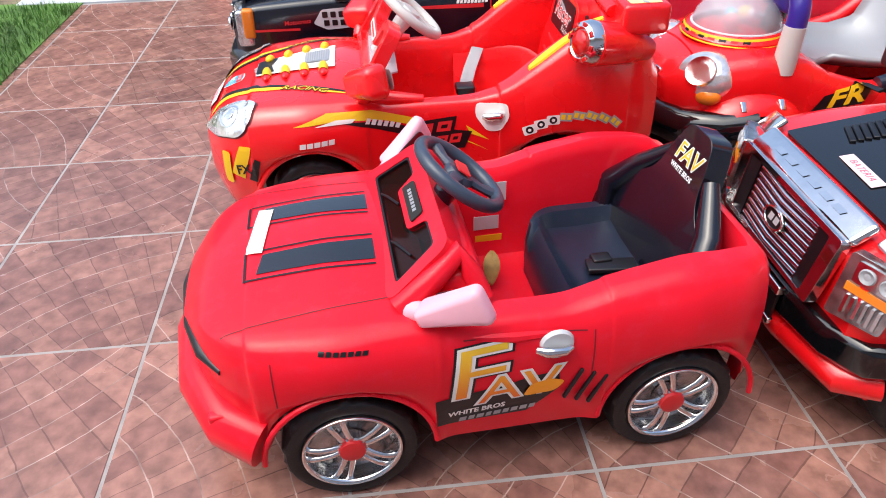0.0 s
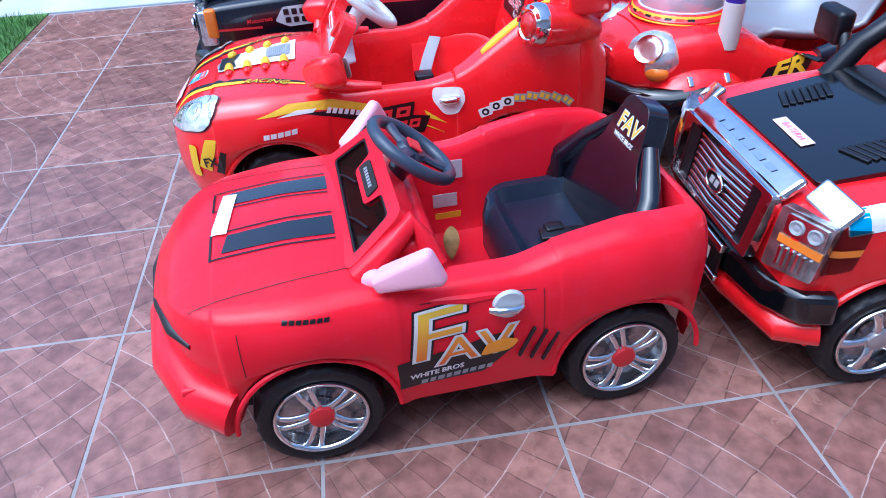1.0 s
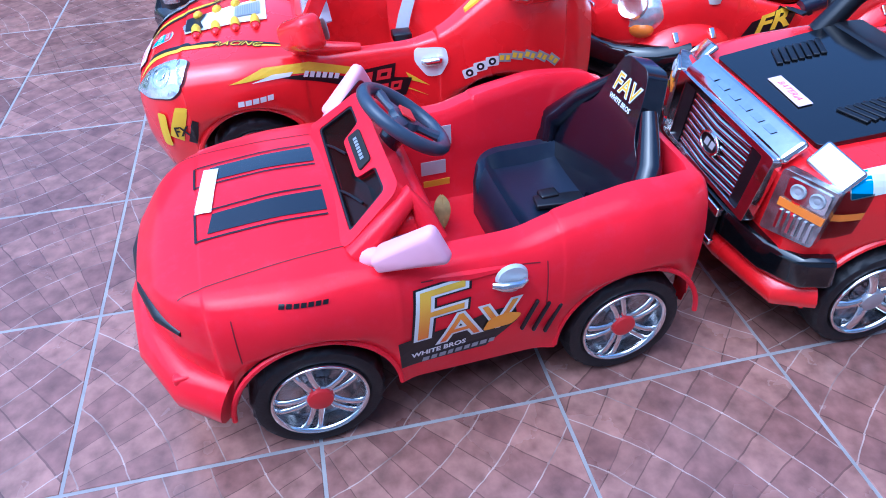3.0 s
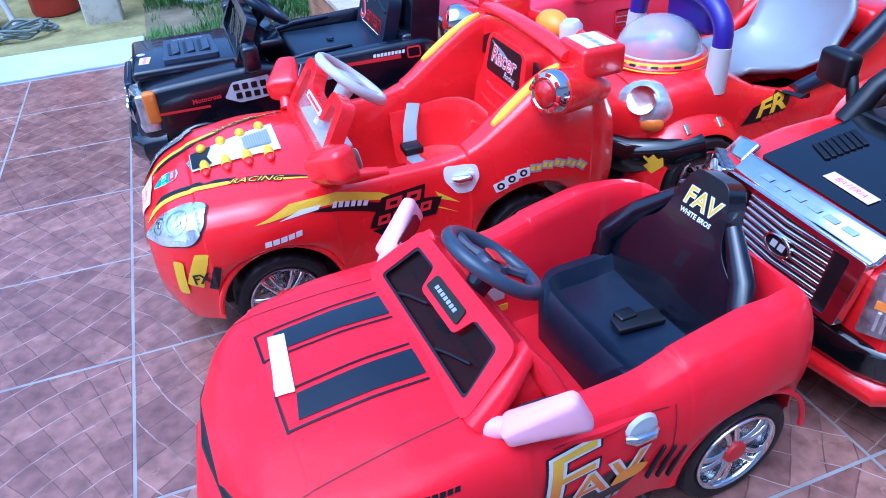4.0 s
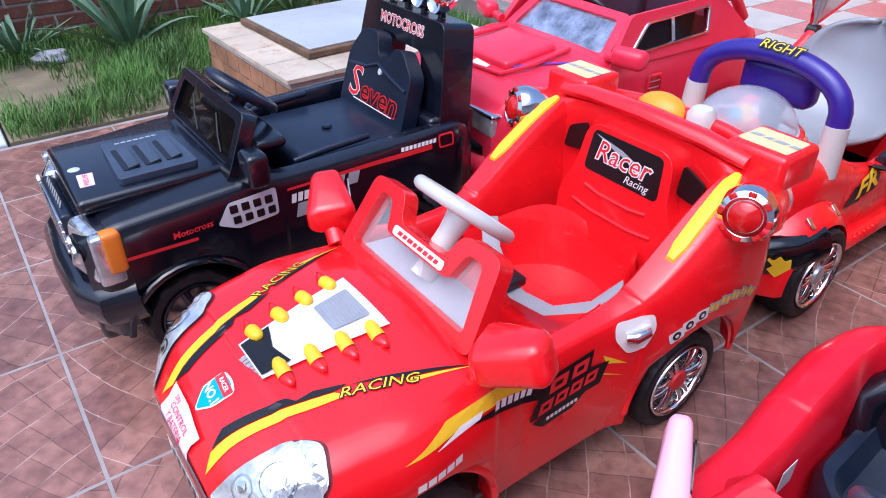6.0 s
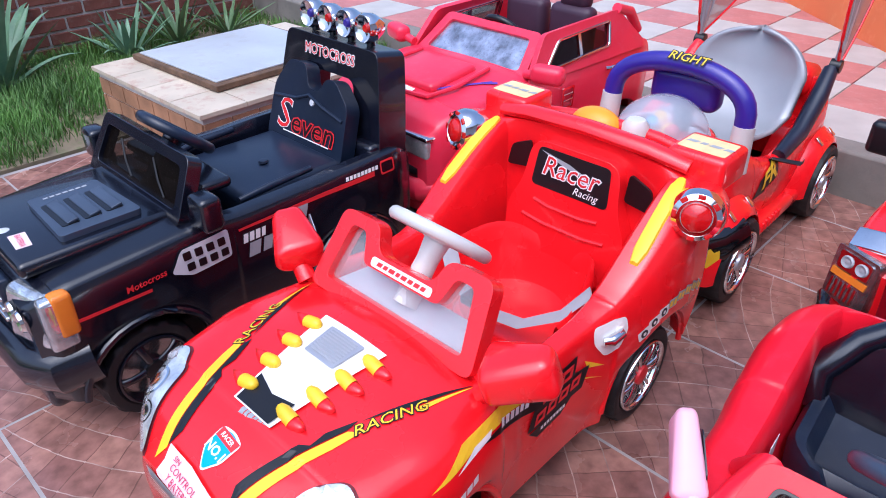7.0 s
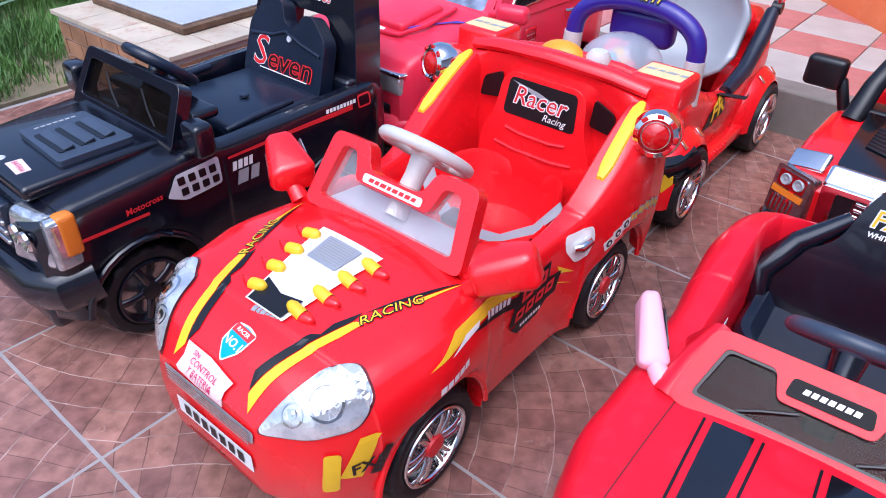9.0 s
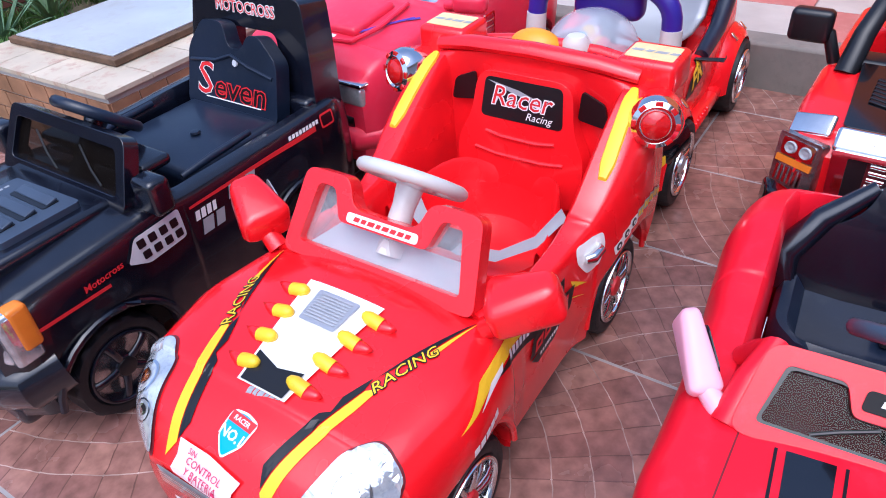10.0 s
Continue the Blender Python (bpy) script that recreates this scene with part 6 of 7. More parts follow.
    for s in (1, -1):
        part("lamp_brow", soft_box(-0.007, 0.007, -0.042, 0.042, -0.026, 0.026, 0.006), CHROME, car, m=Matrix.Translation((0.402, s * 0.224, 0.402)) @ Matrix.Rotation(radians(-14 * s), 4, "X") @ Matrix.Rotation(radians(16 * s), 4, "Z") @ Matrix.Rotation(radians(-50), 4, "Y"))
        mh = axes((0.450, s * 0.234, 0.328), (-0.50 * s, 1, 0), (-0.16, 0, 1))
        hl = part("headlamp", plate(rounded([(-s * 0.054, -0.064), (s * 0.040, -0.054), (s * 0.048, 0.060), (-s * 0.050, 0.060)][::s], 0.008), 0.024), DISH, car, "stacked rectangular headlamp", bevel=0.004, m=mh @ Matrix.Translation((0, 0, -0.018)))
        part("lamp_cell", plate(rounded([(-0.032, 0.014), (0.040, 0.014), (0.040, 0.052), (-0.034, 0.052)], 0.006), 0.004), CHROME, hl, m=mh @ Matrix.Translation((0, 0, 0.006)))
        part("lamp_band", plate([(-0.038, -0.006), (0.042, -0.006), (0.043, 0.009), (-0.038, 0.009)], 0.003), AMBER, hl, "orange band", m=mh @ Matrix.Translation((0, 0, 0.0065)))
        for k in range(6):
            part("lamp_fin", plate([(-0.030 + k * 0.011, -0.048), (-0.025 + k * 0.011, -0.048), (-0.025 + k * 0.011, -0.012), (-0.030 + k * 0.011, -0.012)], 0.004), CHROME, hl, m=mh @ Matrix.Translation((0, 0, 0.006)))
        for k in (-0.012, 0.022):
            part("bulb", lathe([(0.014, 0), (0.012, 0.004), (0.006, 0.001), (0, 0.003)], 16), VGREY, hl, m=mh @ Matrix.Translation((k, 0.033, 0.0105)))
        if s > 0:
            sticker("lamp_wrap", plate([(-0.030, -0.046), (0.022, -0.030), (0.040, 0.048), (-0.030, 0.052)], cell=0.014), SMOKE, hl, tree, side(0.392, 0.326, 0), 0.003, "smoked lamp wrap")
            sticker("lamp_band", plate([(-0.030, -0.004), (0.028, 0.000), (0.031, 0.014), (-0.030, 0.010)], cell=0.014), AMBER, hl, tree, side(0.392, 0.326, 0), 0.0042, "orange band")
        mir = part("mirror", soft_box(0.055, 0.10, s * 0.315 - 0.045, s * 0.315 + 0.045, 0.465, 0.545, 0.014), VBLACK, car, "black square mirror")
        part("mirror_bar", tube([(0.075, s * 0.25, 0.42), (0.075, s * 0.275, 0.49), (0.075, s * 0.30, 0.50)], 0.014, 10), VBLACK, mir)
        part("roll_hoop", tube([(0.135, s * 0.215, 0.42), (0.085, s * 0.205, 0.50), (0.03, s * 0.19, 0.555), (-0.05, s * 0.185, 0.585), (-0.16, s * 0.185, 0.585)], [0.026, 0.023, 0.020, 0.018, 0.018], 12), VBLACK, car, "black windscreen pillar")
    part("windscreen_base", soft_box(0.05, 0.13, -0.20, 0.20, 0.405, 0.455, 0.014), VBLACK, car)
    part("roof_bar", soft_box(-0.20, -0.14, -0.20, 0.20, 0.572, 0.60, 0.012), RED, car)
    steering(car, -0.02, 0.515, 0.08, VBLACK, VBLACK, 40, 0.012)
    part("seat", soft_box(-0.26, -0.06, -0.16, 0.16, 0.22, 0.30, 0.025), BLACK, car)
    part("backrest", soft_box(-0.30, -0.245, -0.165, 0.165, 0.26, 0.56, 0.025), BLACK, car)
    bump = part("bumper", tube([(0.375, 0.262, 0.215), (0.420, 0.250, 0.210), (0.448, 0.20, 0.204), (0.463, 0.10, 0.198), (0.466, 0, 0.196), (0.463, -0.10, 0.198), (0.448, -0.20, 0.204), (0.420, -0.250, 0.21), (0.375, -0.262, 0.215)], 0.049, 4, flat=1.0, turn=math.pi / 4), GLOSSBLACK, car, "glossy black bumper", bevel=0.012)
    part("valance", tube([(0.385, 0.262, 0.148), (0.440, 0.238, 0.140), (0.470, 0.10, 0.135), (0.474, 0, 0.135), (0.470, -0.10, 0.135), (0.440, -0.238, 0.140), (0.385, -0.262, 0.148)], 0.032, 12), RED, car)
    mp = axes((0.503, 0.0, 0.190), (0, 1, 0), (-0.05, 0, 1))
    pl = part("number_plate", plate(rounded([(-0.10, -0.036), (0.10, -0.036), (0.10, 0.036), (-0.10, 0.036)], 0.004), 0.006), VBLACK, bump, "black plate with plain pale bars", m=mp)
    part("plate_bars", bars([0.014, 0.014, 0.006, 0.014, 0.014, 0.014, 0.014], 0.028, 0.007), VWHITE, pl, m=mp @ Matrix.Translation((0, 0, 0.0072)))
    part("plate_bracket", soft_box(-0.104, 0.104, 0.026, 0.046, -0.004, 0.012, 0.004), CHROME, pl, m=mp)
    part("plate_bracket", soft_box(-0.104, 0.104, -0.046, -0.032, -0.004, 0.010, 0.004), CHROME, pl, m=mp)
    mw = axes((0.29, 0.26, 0.398), (-1, 0, 0.10), (0, -0.62, 0.78))
    sticker("wing_sticker", plate(rounded([(-0.105, -0.022), (0.105, -0.022), (0.105, 0.022), (-0.105, 0.022)], 0.005), cell=0.018), VWHITE, car, tree, mw, 0.002, "white sticker with plain bars")
    sticker("wing_sticker_end", plate([(-0.103, -0.020), (-0.068, -0.020), (-0.068, 0.020), (-0.103, 0.020)], cell=0.018), VBLUE, car, tree, mw, 0.0027)
    sticker("sticker_bars", bars([0.016, 0.016, 0.008, 0.016, 0.016, 0.016], 0.026, 0.007), VBLACK, car, tree, mw @ Matrix.Translation((0.022, 0, 0)), 0.0027)
    part("side_strip", soft_box(0.10, 0.20, 0.276, 0.282, 0.335, 0.343, 0.002), SILVER, car)
    return car


pickup()


# ---- round-nosed red buggy with a clear dome and canopy ----
def buggy():
    car = thing("ride_on_car", "round-nosed red ride-on buggy with clear dome, blue handle and canopy", "ride-on car", pose(1.915, 1.150, 0, 0, 0, 181.0), "ride-on cars")
    keys = [(0.555, .08, .10, .07, .20, .25, .30, .305), (0.54, .13, .15, .11, .18, .26, .325, .335), (0.49, .17, .20, .14, .17, .27, .355, .375),
            (0.42, .19, .22, .16, .17, .28, .380, .405), (0.33, .20, .235, .175, .16, .28, .395, .42), (0.22, .205, .235, .18, .13, .27, .385, .40),
            (0.12, .215, .24, .20, .11, .24, .335, .34), (0.0, .225, .245, .21, .10, .22, .30, .305), (-0.12, .225, .245, .21, .10, .23, .315, .32),
            (-0.25, .22, .24, .20, .11, .26, .37, .375), (-0.36, .22, .24, .19, .13, .29, .45, .455), (-0.42, .20, .22, .17, .15, .29, .44, .445)]
    bm = shell(keys + [(-0.46, .16, .18, .13, .17, .28, .38, .385)], [(0.33, 0.145), (-0.33, 0.145)], 0.12, (-0.36, 0.13, 0.19, 0.16), flare=0.0)
    tree = tree_of(bm)
    part("body", bm, RED, car)
    chassis(car, -0.40, 0.46, 0.15, 0.07, 0.16)
    four_wheels("buggy", 0.126, 0.112, car, 0.33, -0.33, 0.240, SILVER, 6, True)
    # fenders
    for x in (0.33, -0.33):
        for s in (1, -1):
            bmF, rows = bmesh.new(), []
            for i in range(19):
                a = radians(-2 + 184 * i / 18)
                r0 = 0.143
                rows.append([bmF.verts.new((x + (r0 + dr) * math.cos(a), s * y, 0.12 + (r0 + dr) * math.sin(a) * 1.0)) for y, dr in ((0.13, 0.05), (0.19, 0.048), (0.24, 0.036), (0.275, 0.014), (0.284, -0.004), (0.270, -0.006), (0.20, 0.018))])
            for p, q in zip(rows, rows[1:]):
                for j in range(6):
                    bmF.faces.new((p[j], p[j + 1], q[j + 1], q[j]))
            fd = part("fender", bmF, RED, car)
            for k in (0.055, -0.055):
                part("marker", soft_box(-0.008, 0.008, -0.016, 0.016, -0.003, 0.003, 0.0025), CHROME, fd, m=Matrix.Translation((x + k, s * 0.262, 0.116 + math.sqrt(0.172 ** 2 - k * k))) @ Matrix.Rotation(radians(-42 * s), 4, "X"))
        part("running_board", soft_box(-0.20, 0.20, (0.21), 0.27, 0.10, 0.15, 0.018), RED, car) if x > 0 else part("running_board", soft_box(-0.20, 0.20, -0.27, -0.21, 0.10, 0.15, 0.018), RED, car)
    bump = part("bumper", tube([(0.34, 0.272, 0.215), (0.43, 0.255, 0.205), (0.52, 0.19, 0.198), (0.565, 0.09, 0.195), (0.575, 0, 0.195), (0.565, -0.09, 0.195), (0.52, -0.19, 0.198), (0.43, -0.255, 0.205), (0.34, -0.272, 0.215)], 0.040, 14, flat=1.35), GLOSSBLACK, car, "black wrap-round bumper")
    part("apron", tube([(0.44, 0.20, 0.135), (0.52, 0.12, 0.125), (0.54, 0, 0.12), (0.52, -0.12, 0.125), (0.44, -0.20, 0.135)], 0.045, 12), VBLACK, car)
    part("reflector", soft_box(0.600, 0.612, 0.03, 0.075, 0.175, 0.21, 0.004), ORANGE, bump)
    shield = rounded([(-0.026, 0.022), (-0.030, -0.004), (0, -0.032), (0.030, -0.004), (0.026, 0.022), (0.013, 0.014), (0, 0.028), (-0.013, 0.014)], 0.004)
    part("shield_sticker", plate(shield, 0.001), YELLOW, bump, "yellow shield sticker", m=axes((0.488, 0.262, 0.200), (-0.72, 0.69, 0), (0, 0, 1)))
    for s in (1, -1):
        g = part("grille", plate(rounded([(-0.026, -0.034), (0.026, -0.034), (0.030, 0.034), (-0.030, 0.034)], 0.010), 0.012, [rounded([(-0.020, -0.027), (0.020, -0.027), (0.023, 0.027), (-0.023, 0.027)], 0.006)]), CHROME, car, "chrome kidney grille", bevel=0.003, m=axes((0.553, s * 0.040, 0.290), (-0.14 * s, 1, 0), (-0.35, 0, 1)))
        for k in range(5):
            part("grille_bar", soft_box(-0.002, 0.002, -0.028, 0.028, 0, 0.006, 0.0015), CHROME, g, m=axes((0.553, s * 0.040, 0.290), (-0.14 * s, 1, 0), (-0.35, 0, 1)) @ Matrix.Translation((-0.016 + k * 0.008, 0, 0)))
        mh = Matrix.Translation((0.452, s * 0.148, 0.325)) @ Matrix.Rotation(radians(40 * s), 4, "Z") @ Matrix.Rotation(radians(55), 4, "Y")
        hl = part("headlamp", lathe([(0.062, -0.03), (0.062, 0.004), (0.050, 0.020), (0.026, 0.028), (0, 0.030)], 32), LENS, car, "bulging silver headlamp", m=mh @ Matrix.Diagonal((1.15, 1.35, 1.6, 1)))
        part("reflector", lathe([(0.045, 0.030), (0.040, 0.052), (0.018, 0.048), (0, 0.050)], 24), CHROME, hl, m=mh)
        am = bmesh.new()
        bmesh.ops.create_uvsphere(am, u_segments=20, v_segments=12, radius=0.04)
        part("indicator", am, AMBER, car, "amber indicator", m=Matrix.Translation((0.462, s * 0.182, 0.288)) @ Matrix.Rotation(radians(28 * s), 4, "Z") @ Matrix.Diagonal((0.8, 1.25, 0.7, 1)))
    # dome on a sticker collar
    collar = part("collar", lathe([(0.150, 0.0), (0.152, 0.012), (0.138, 0.028), (0.122, 0.030)], 48), RED, car, m=Matrix.Translation((0.312, 0, 0.392)))
    part("collar_sticker", lathe([(0.1525, 0.004), (0.1410, 0.0265)], 48), YELLOW, collar, "yellow printed band", m=Matrix.Translation((0.313, 0, 0.3925)))
    for i in range(13):
        a = radians(-75 + i * 12.5)
        part("band_print", plate([(-0.010, -0.006), (0.010, -0.006), (0.012, 0.006), (-0.008, 0.006)], 0.0006), VRED if i % 2 else VBLACK, collar, m=Matrix.Translation((0.312, 0, 0.392)) @ Matrix.Rotation(a, 4, "Z") @ axes((0.1478, 0, 0.016), (0, 1, 0), (-0.46, 0, 0.89)))
    part("dome", lathe([(0.124 * math.cos(radians(a)), 0.098 * math.sin(radians(a))) for a in range(0, 91, 6)][:-1] + [(0, 0.098)], 48), DOME, car, "dusty clear plastic dome", m=Matrix.Translation((0.312, 0, 0.418)))
    part("dome_rim", tube([(0.124 * math.cos(2 * math.pi * i / 40), 0.124 * math.sin(2 * math.pi * i / 40), 0) for i in range(40)], 0.005, 8, closed=True), LGREY, car, m=Matrix.Translation((0.312, 0, 0.420)))
    rnd = random.Random(4)
    for i in range(7):
        sp = bmesh.new()
        bmesh.ops.create_icosphere(sp, subdivisions=2, radius=0.016 + 0.008 * rnd.random())
        part("bead", sp, (VWHITE, VRED, YELLOW, VBLUE)[i % 4], car, m=Matrix.Translation((0.312 + rnd.uniform(-0.06, 0.06), rnd.uniform(-0.07, 0.07), 0.438)))
    # blue grab handle on white posts
    arch = [(0.255 - 0.01 * math.sin(math.pi * i / 20), 0.195 * math.cos(math.pi * i / 20), 0.465 + 0.125 * math.sin(math.pi * i / 20) ** 0.7) for i in range(21)]
    h = part("grab_handle", tube(arch, 0.027, 14), BLUE, car, "ink-blue padded grab handle")
    for s in (1, -1):
        part("handle_post", tube([(0.262, s * 0.200, 0.345), (0.256, s * 0.196, 0.47)], [0.031, 0.0285], 16), WHITE, h, "white handle post")
    mt = axes((0.2642, 0.015, 0.6115), (0, 1, -0.02), (-0.75, 0, 0.66))
    for fat, mtl, dz in ((0.003, VBLACK, 0.0000), (0.0, YELLOW, 0.0008)):
        part("lettering", lettering("RIGHT", 0.034, 0.15, fat, 0.05, 1.1), mtl, h, m=mt @ Matrix.Translation((0, 0, dz)))
    part("horn_pad", soft_box(0.16, 0.23, -0.10, 0.10, 0.46, 0.565, 0.025), BLUE, car, "blue horn pad")
    part("steering_post", tube([(0.19, 0, 0.47), (0.21, 0, 0.38)], 0.03, 12), VBLACK, car)
    # pale shell seat
    bmS, rows = bmesh.new(), []
    prof = [(0.10, 0.285, 0.125), (0.08, 0.305, 0.145), (0.0, 0.295, 0.165), (-0.09, 0.285, 0.17), (-0.17, 0.30, 0.175), (-0.235, 0.36, 0.18), (-0.275, 0.45, 0.182)] + [(-0.275 - 0.04 * math.sin(radians(a)), 0.45 + 0.140 * math.sin(radians(a)), 0.182 * math.cos(radians(a)) + 0.004) for a in range(8, 89, 8)]
    for x, z, w in prof:
        rows.append([bmS.verts.new((x + (0.045 if z > 0.33 else 0) * y * y, w * y, z + (0.05 if z < 0.36 else 0.0) * abs(y) ** 3)) for y in np.linspace(-1, 1, 13)])
    for p, q in zip(rows, rows[1:]):
        for j in range(12):
            bmS.faces.new((p[j], p[j + 1], q[j + 1], q[j]))
    seat = part("seat", bmS, mat("silver_grey_plastic", (0.33, 0.34, 0.36), 0.36, 0.25, var=0.08, bump=0.04), car, "silver-grey shell seat")
    so = seat.modifiers.new("thickness", "SOLIDIFY")
    so.thickness, so.offset = 0.014, -1
    # rear body rails, canopy stays and folded shade
    for s in (1, -1):
        part("rear_rail", tube([(-0.02, s * 0.222, 0.30), (-0.16, s * 0.225, 0.335), (-0.27, s * 0.222, 0.42), (-0.345, s * 0.215, 0.485)], [0.022, 0.026, 0.028, 0.022], 12), NAVY if s > 0 else RED, car)
        piv = part("pivot", lathe([(0, -0.02), (0.020, -0.018), (0.022, 0.014), (0, 0.018)], 18), VBLACK, car, m=Matrix.Translation((-0.355, s * 0.222, 0.495)) @ Matrix.Rotation(radians(90), 4, "X"))
        for k, (dx, dz) in enumerate(((-0.05, 0.30), (0.04, 0.32), (-0.14, 0.27))):
            part("stay", tube([(-0.355, s * 0.225, 0.50), (-0.355 + dx * 0.5, s * 0.222, 0.50 + dz * 0.55), (-0.355 + dx, s * 0.21, 0.50 + dz)], 0.010 - 0.002 * k, 8), VGREY if k else SILVER, piv)
    shade = []
    for k, (dx, dz) in enumerate(((0.05, 0.34), (-0.05, 0.32), (-0.145, 0.285))):
        shade.append([Vector((-0.355 + dx + 0.03 * math.sin(math.pi * j / 14), 0.225 * math.cos(math.pi * j / 14), 0.50 + dz + 0.06 * math.sin(math.pi * j / 14) - 0.02 * math.sin(j * 1.7 + k))) for j in range(15)])
    bmC = bmesh.new()
    vr = [[bmC.verts.new(p) for p in row] for row in shade]
    for p, q in zip(vr, vr[1:]):
        for j in range(14):
            bmC.faces.new((p[j], p[j + 1], q[j + 1], q[j]))
    cn = part("canopy", bmC, MESHCLOTH, car, "dusty see-through canopy with red piping")
    for s in (1, -1):
        bmP = bmesh.new()
        base = Vector((-0.355, s * 0.228, 0.50))
        e0 = [base.lerp(shade[0][0 if s > 0 else 14], i / 8) + Vector((0.03 * math.sin(math.pi * i / 8), 0, 0)) for i in range(9)]
        e1 = [base.lerp(Vector((-0.53, 0.23, 0.70)) if s > 0 else Vector((-0.72, -0.21, 0.64)), i / 8) + Vector((-0.02 * math.sin(math.pi * i / 8), s * 0.004, 0)) for i in range(9)]
        ra, rb2 = [bmP.verts.new(p) for p in e0], [bmP.verts.new(p + Vector((0.0005, 0, 0))) for p in e1]
        for j in range(8):
            bmP.faces.new((ra[j], ra[j + 1], rb2[j + 1], rb2[j]))
        part("canopy_side", bmP, MESHCLOTH, cn)
        part("piping", tube(e0, 0.005, 8), RED, cn)
        part("piping", tube(e1, 0.005, 8), RED, cn)
    for row in (shade[0], shade[2]):
        part("piping", tube(row, 0.005, 8), RED, cn, "red piping")
    # flank sticker and rear
    fl = [(-0.085, -0.030), (-0.05, 0.014), (0.0, 0.022), (0.075, 0.046), (0.085, 0.020), (0.055, -0.018), (-0.02, -0.030)]
    sticker("flank_sticker", plate([(u * 1.08, v * 1.1) for u, v in fl], cell=0.018), VBLACK, car, tree, side(0.085, 0.272, 4), 0.002, "black and yellow letter sticker")
    sticker("lettering", lettering("FR", 0.062, 0.3, 0.002, squeeze=1.6), YELLOW, car, tree, side(0.08, 0.276, 8), 0.0035)
    sticker("flank_bars", bars([0.016, 0.014, 0.016, 0.014], 0.012, 0.004, 0.004), VRED, car, tree, side(0.07, 0.246, 6), 0.0035)
    for i in range(6):
        part("step_rib", soft_box(-0.010 + i * 0.024, 0.0 + i * 0.024, 0.262, 0.274, 0.118, 0.150, 0.004), RED, car)
    part("backboard", soft_box(-0.46, -0.33, -0.17, 0.17, 0.38, 0.47, 0.03), RED, car)
    part("hood_sticker", soft_box(0.478, 0.50, -0.085, -0.055, 0.352, 0.362, 0.003), LGREY, car)
    return car


buggy()


